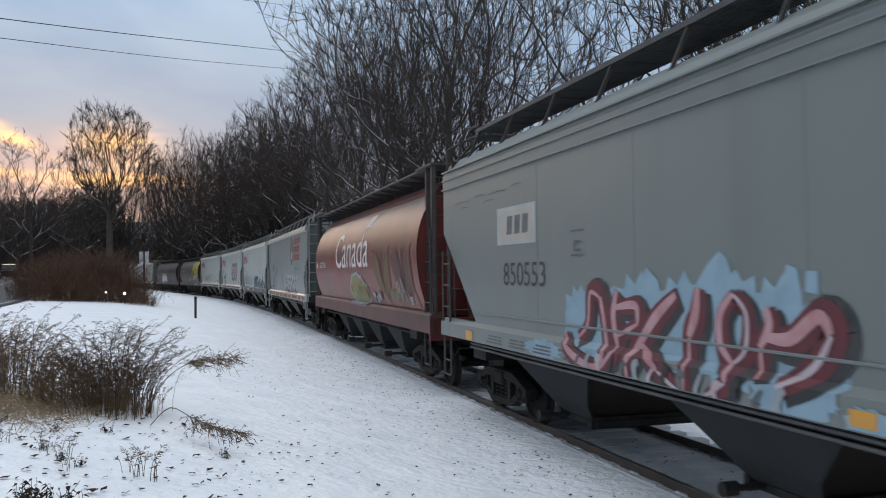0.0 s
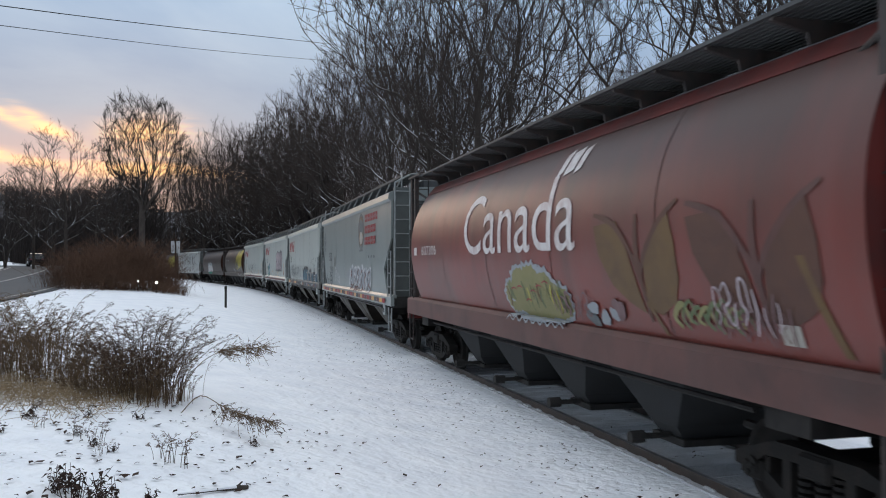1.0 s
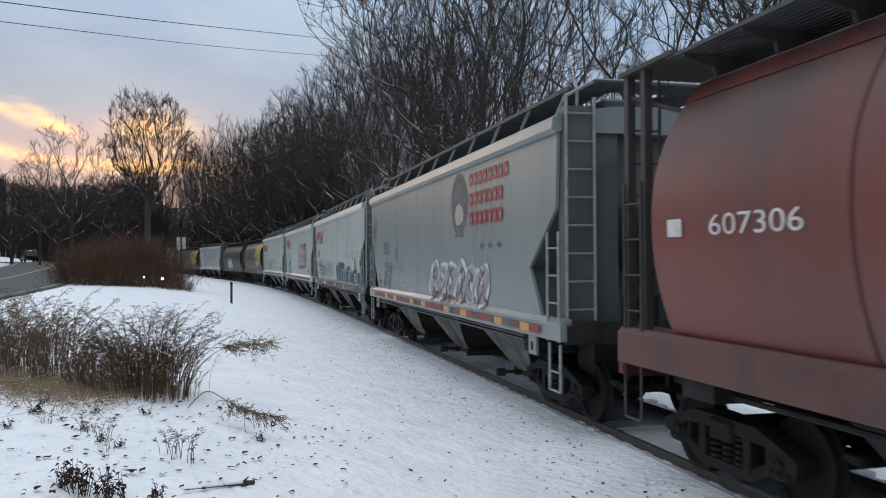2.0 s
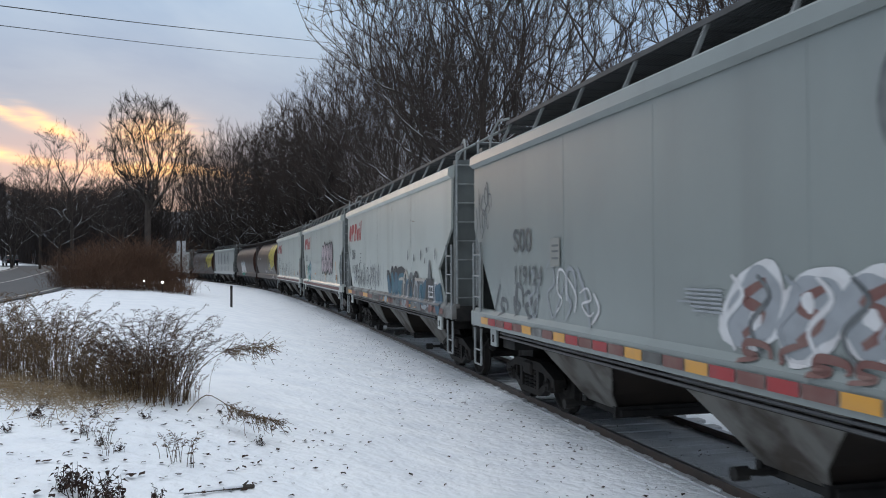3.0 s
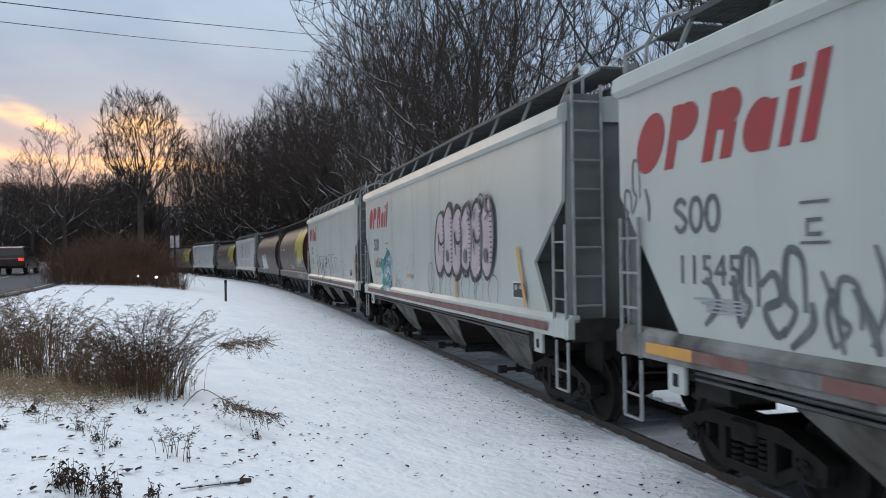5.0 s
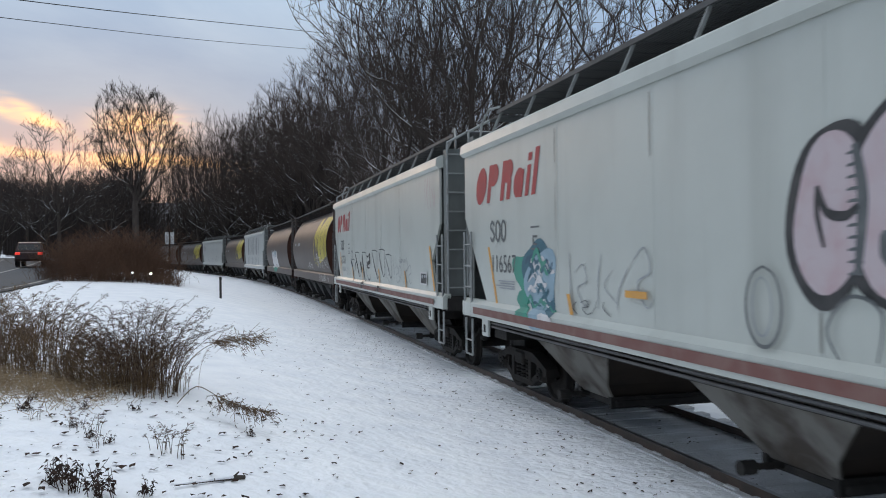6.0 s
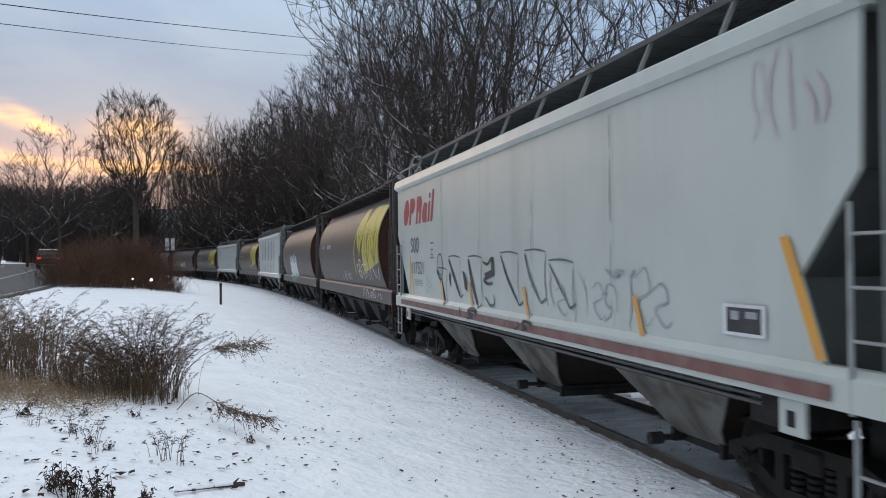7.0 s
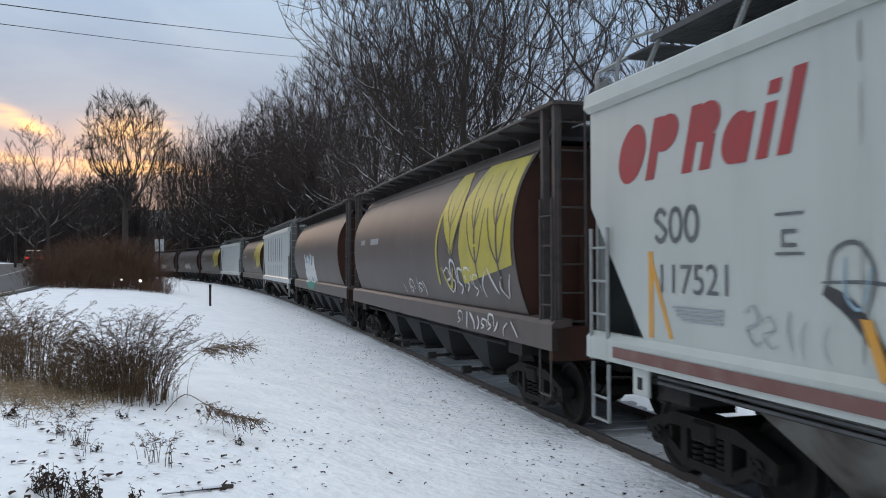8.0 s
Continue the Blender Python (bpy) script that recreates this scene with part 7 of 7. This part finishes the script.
def build_leaves():
    """Fallen leaves, seeds and bits of bark lying on the snow."""
    r = random.Random(15)
    bm = bmesh.new()
    n = 0
    while n < 2300:
        k = r.random()
        if k < 0.50:
            s = -22 + 62 * r.random() ** 1.3
            x, y = on_line(s, 1.25 + abs(r.gauss(0, 0.8)))
        elif k < 0.72:
            x, y = r.uniform(-5.5, -0.9), r.uniform(5.2, 10.5)
        elif k < 0.82:
            s = r.uniform(-20, 20)
            x, y = on_line(s, r.uniform(-0.65, 0.65))
        else:
            x, y = r.uniform(-6, 3), r.uniform(5, 26)
        if k < 0.50 or k >= 0.82:
            u = float(side_of_line(x, y)[0])
            if u < 1.05 or math.hypot(x, y) < 2.5:
                continue
        n += 1
        z = gz(x, y) + 0.012 if not (0.72 <= k < 0.82) else -0.098
        size = r.uniform(0.010, 0.034) * (1.25 if r.random() < .12 else 1) * (r.uniform(0.6, 1.7) if 0.5 <= k < 0.72 else 1)
        a = r.uniform(0, 6.28)
        c, s_ = math.cos(a), math.sin(a)
        shape = [(-1, 0, 0), (-.3, .45, .35), (.5, .4, .2), (1, 0, .5), (.45, -.45, .15), (-.35, -.4, .4)]
        bm.faces.new([bm.verts.new((x + (c * p - s_ * q) * size, y + (s_ * p + c * q) * size, z + w * size * r.uniform(.3, 1.4))) for p, q, w in shape])
    me = mesh_of("leaf_litter", bm, M["leaf"])
    tagged(new("leaf_litter", me), "dark fallen leaves scattered over the snow", "leaves", kind="stuff")


build_leaves()


def build_branch():
    """The fallen branch half covered in snow."""
    b = thing("fallen_branch", "broken branch lying half covered in snow", "branch", m=pose(0, 0, 0))
    pts = [Vector((-2.06, 6.62, 0)), Vector((-1.95, 6.74, 0)), Vector((-1.82, 6.90, 0)), Vector((-1.70, 7.05, 0)), Vector((-1.62, 7.12, 0))]
    for p in pts:
        p.z = gz(p.x, p.y) + 0.022
    rad = [0.006, 0.011, 0.014, 0.020, 0.018]
    bm = bmesh.new()
    for p, q, r0, r1 in zip(pts, pts[1:], rad, rad[1:]):
        tube(bm, p, q, r0, r1, 8)
    tube(bm, pts[3], pts[3] + Vector((0.05, 0.0, 0.05)), 0.012, 0.006, 5)
    part("wood", bm, M["bark"], b)
    bm = bmesh.new()
    for p, q, r0, r1 in zip(pts[:3], pts[1:4], rad, rad[1:]):
        up_ = Vector((0, 0, 0.003))
        tube(bm, p + up_, p.lerp(q, .95) + up_, r0 * 1.1, r1 * 1.05, 8)
    part("snow_cover", bm, M["snow"], b, "snow lying along the branch")


build_branch()


# ---- brush, marker post and sign further on ----
def brush_rods(seed, n, w, h):
    r = random.Random(seed)
    segs = []
    for i in range(n):
        x, y = r.gauss(0, w * .45), r.gauss(0, w * .35)
        base = Vector((x, y, -.1))
        hh = h * r.uniform(.45, 1.0) * math.exp(-(x / w) ** 2 * .5)
        a, l = r.uniform(0, 6.28), hh * r.uniform(.2, .8)
        mid = base + Vector((math.cos(a) * l * .4, math.sin(a) * l * .4, hh * .6))
        tip = mid + Vector((math.cos(a) * l * .8, math.sin(a) * l * .8, hh * .35))
        segs += [(base, mid, .009, .006), (mid, tip, .006, .003)]
        for k in range(7):
            p = (base.lerp(mid, r.uniform(.3, 1)) if r.random() < .5 else mid.lerp(tip, r.random()))
            b, m = r.uniform(0, 6.28), hh * r.uniform(.1, .3)
            q = p + Vector((math.cos(b) * m * .8, math.sin(b) * m * .8, m * .7))
            segs.append((p, q, .006, .003))
            for j in range(2):
                g = p.lerp(q, r.uniform(.3, 1))
                b += r.uniform(-1, 1)
                segs.append((g, g + Vector((math.cos(b) * m * .4, math.sin(b) * m * .4, m * .35)), .0045, .002))
    return segs


BRUSH = [tubes_mesh("thicket", brush_rods(s, 110, 1.9, 2.7), M["brush"], 3) for s in (51, 52)]


def build_brush():
    r = random.Random(6)
    for x, y, s in ((-18.0, 40.6, .72), (-17.2, 41.6, .9), (-16.4, 40.8, 1.0), (-15.6, 41.8, 1.05), (-14.9, 40.9, 1.0), (-14.3, 41.6, .78), (-13.7, 41.0, .5), (-16.8, 43.2, 1.0), (-15.4, 43.4, 1.0),
                    (-18.8, 41.2, .6), (-18.2, 43.4, .8), (-14.6, 43.0, .85), (-13.5, 42.4, .6), (-16.0, 39.8, .8), (-14.9, 39.7, .6), (-17.1, 40.0, .6), (-13.2, 41.2, .36), (-12.7, 40.6, .25), (-12.3, 40.2, .2), (-12.9, 39.6, .25), (-17.6, 42.6, .85)):
        t = thing("shrub", "leafless reddish-brown shrub beside the railway", "shrub", "reddish brush thicket", m=Matrix.LocRotScale((x, y, gz(x, y)), Euler((0, 0, r.uniform(0, 6.28))), (s,) * 3))
        part("thicket", r.choice(BRUSH), None, t)


build_brush()


def build_markers():
    x, y = -9.02, 35.47
    z = gz(x, y)
    p = thing("marker_post", "thin dark steel marker post standing in snow", "post", m=pose(x, y, z))
    bm = bmesh.new()
    box(bm, (-0.045, -0.03, -0.3), (0.045, 0.03, 1.52 - z), 0.008)
    part("stake", bm, M["post"], p)
    bm = bmesh.new()
    box(bm, (-0.05, -0.036, 1.38 - z), (0.05, 0.036, 1.50 - z), 0.006)
    part("cap_band", bm, M["iron"], p)
    x, y = -14.1, 44.83
    z = gz(x, y)
    s = thing("railway_sign", "two white sign backs side by side on a dark pole", "sign", m=pose(x, y, z, 0, 0, 17))
    bm = bmesh.new()
    tube(bm, (0, 0.03, -0.3), (0, 0.03, 3.74 - z), 0.045, sides=8)
    part("pole", bm, M["post"], s)
    for a, b in ((-0.235, -0.035), (0.045, 0.235)):
        bm = bmesh.new()
        box(bm, (a, -0.03, 3.06 - z), (b, -0.02, 3.70 - z), 0.004)
        part("panel", bm, M["sign"], s, "plain pale metal panel")
    for (x, y, zz, rr) in ((-14.15, 39.4, 1.66, 0.035), (-13.28, 39.4, 1.60, 0.055)):
        z = gz(x, y)
        d = thing("reflector_stake", "short stake with a bright lamp in the brush", "marker", "bright markers in the brush", m=pose(x, y, z))
        bm = bmesh.new()
        tube(bm, (0, 0, -0.2), (0, 0, zz - z), 0.02, sides=6)
        part("stake", bm, M["post"], d)
        bm = bmesh.new()
        tube(bm, (0, -0.03, zz - z), (0, 0.02, zz - z), rr, sides=10)
        part("lamp", bm, M["lamp"], d, "small bright white lamp")


build_markers()


def build_wires():
    runs = (("upper", 0.016, [(-13.07, 17.69, 8.51), (-12.72, 23.82, 9.88), (-7.69, 47.38, 15.2), (5.94, 74.76, 20.66), (39.8, 113.2, 27.7)]),
            ("lower", 0.012, [(-13.07, 17.70, 8.02), (-12.71, 23.82, 9.31), (-9.31, 45.05, 13.78), (5.93, 74.77, 19.64), (39.8, 113.2, 26.6)]),
            ("far", 0.010, [(-9.38, 28.5, 12.3), (-7.51, 37.25, 14.72), (-4.26, 49.82, 18.21), (12.44, 84.08, 27.15)]))
    for name, rad, pts in runs:
        cu = bpy.data.curves.new("power_line", "CURVE")
        cu.dimensions, cu.bevel_depth, cu.bevel_resolution, cu.resolution_u = "3D", rad, 1, 8
        sp = cu.splines.new("BEZIER")
        sp.bezier_points.add(len(pts) - 1)
        for b, p in zip(sp.bezier_points, pts):
            b.co = p
            b.handle_left_type = b.handle_right_type = "AUTO"
        ob = new("power_line", cu)
        dg = bpy.context.evaluated_depsgraph_get()
        dg.update()
        me = bpy.data.meshes.new_from_object(ob.evaluated_get(dg))
        bpy.data.objects.remove(ob)
        me.materials.clear()
        me.materials.append(M["wire"])
        tagged(new("power_line", me), "black overhead cable crossing above the track", "cable", "overhead cables")


build_wires()


def build_guardrail():
    pts = [(-46.0, 80.0), (-50.5, 90.0), (-55.5, 100.0), (-61.0, 109.0), (-67.5, 118.0)]
    g = thing("guardrail", "grey steel guardrail along the road's edge", "guardrail", m=pose(0, 0, 0))
    bm = bmesh.new()
    loft(bm, [[(x + dx, y, gz(x, y) + z) for dx, z in ((0, .45), (.05, .50), (.0, .56), (.05, .62), (0, .68), (-.03, .68), (-.03, .45))] for x, y in pts])
    part("rail_beam", bm, M["galv"], g)
    for x, y in pts:
        bm = bmesh.new()
        box(bm, (x - .14, y - .05, gz(x, y) - .2), (x - .04, y + .05, gz(x, y) + .7))
        part("post", bm, M["post"], g)


build_guardrail()


def vehicle(label, paint, lamps="tail"):
    """A sport-utility car: nose towards +y."""
    v = thing("car", label, "car", "cars on the road")
    bm = bmesh.new()
    rings = [(-2.3, .55, .95, .82), (-2.2, .42, 1.05, .90), (-1.2, .38, 1.08, .93), (1.0, .38, 1.05, .93), (1.9, .42, .98, .90), (2.3, .50, .80, .80)]
    loft(bm, [[(-w, y, lo), (w, y, lo), (w * 1.0, y, (lo + hi) / 2), (w * .96, y, hi), (-w * .96, y, hi), (-w, y, (lo + hi) / 2)] for y, lo, hi, w in rings])
    part("body", bm, M[paint], v)
    bm = bmesh.new()
    cab = [(-2.15, 1.03, 1.10, .86), (-1.9, 1.03, 1.66, .72), (-1.2, 1.05, 1.74, .70), (.1, 1.04, 1.70, .70), (.95, 1.02, 1.08, .84)]
    loft(bm, [[(-.90, y, lo), (.90, y, lo), (w, y, hi), (-w, y, hi)] for y, lo, hi, w in cab])
    part("cabin", bm, M[paint], v)
    for pts in ([(-.74, -2.12, 1.16), (.74, -2.12, 1.16), (.64, -1.94, 1.58), (-.64, -1.94, 1.58)], [(-.74, .86, 1.14), (.74, .86, 1.14), (.64, .22, 1.62), (-.64, .22, 1.62)]):
        bm = bmesh.new()
        d = -.03 if pts[0][1] < 0 else .03
        loft(bm, [pts, [(x, y + d, z + .01) for x, y, z in pts]])
        part("window", bm, M["glass"], v, "dark glass")
    for s in (-1, 1):
        bm = bmesh.new()
        pts = [(s * .895, -1.7, 1.12), (s * .895, .6, 1.12), (s * .745, .05, 1.62), (s * .745, -1.6, 1.62)]
        loft(bm, [pts, [(x + s * .02, y, z + .006) for x, y, z in pts]])
        part("window", bm, M["glass"], v, "dark glass")
        bm = bmesh.new()
        x0, x1 = sorted((s * .55, s * .86))
        box(bm, (x0, -2.34, .84), (x1, -2.22, 1.02), .02)
        part("tail_light", bm, M[lamps], v, "red tail light")
        for y in (-1.4, 1.45):
            bm = bmesh.new()
            tube(bm, (s * .70, 0, 0), (s * .93, 0, 0), .35, sides=18)
            wh = part("wheel", bm, M["tyre"], v, at=pose(0, y, .35))
            bm = bmesh.new()
            tube(bm, (s * .90, 0, 0), (s * .935, 0, 0), .21, sides=12)
            part("rim", bm, M["galv"], wh)
    return v


def drive(rows):
    """Poses along the road from seconds and places: the nose points the way it goes."""
    out = []
    for i, (t, x, y) in enumerate(rows):
        a, b = rows[max(i - 1, 0)], rows[min(i + 1, len(rows) - 1)]
        out.append((t, pose(x, y, float(road_z(y)) + 0.01, 0, 0, math.degrees(math.atan2(b[2] - a[2], b[1] - a[1])) - 90)))
    return out


TRAFFIC = [
    (vehicle("dark sport-utility car driving away on the road", "carpaint", "p_maroon"),
     drive([(0.0, -48.0, 101.5), (1.0, -53.5, 111.0), (1.7, -59.5, 121.0), (3.0, -72.0, 138.5), (4.0, -86.0, 156.0), (5.2, -103.0, 173.0), (6.4, -122.0, 191.0), (8.0, -150.0, 211.0)])),
    (vehicle("dark maroon sport-utility car with lit tail lights", "carpaint2"),
     drive([(0.0, -10.2, -8.0), (1.5, -14.2, 8.0), (3.0, -20.0, 28.0), (4.5, -25.6, 48.4), (5.2, -27.0, 54.5), (6.0, -28.6, 60.0), (6.5, -31.2, 67.0), (7.0, -34.4, 75.0), (7.5, -38.0, 83.0), (8.0, -42.6, 92.0)])),
]
motions()
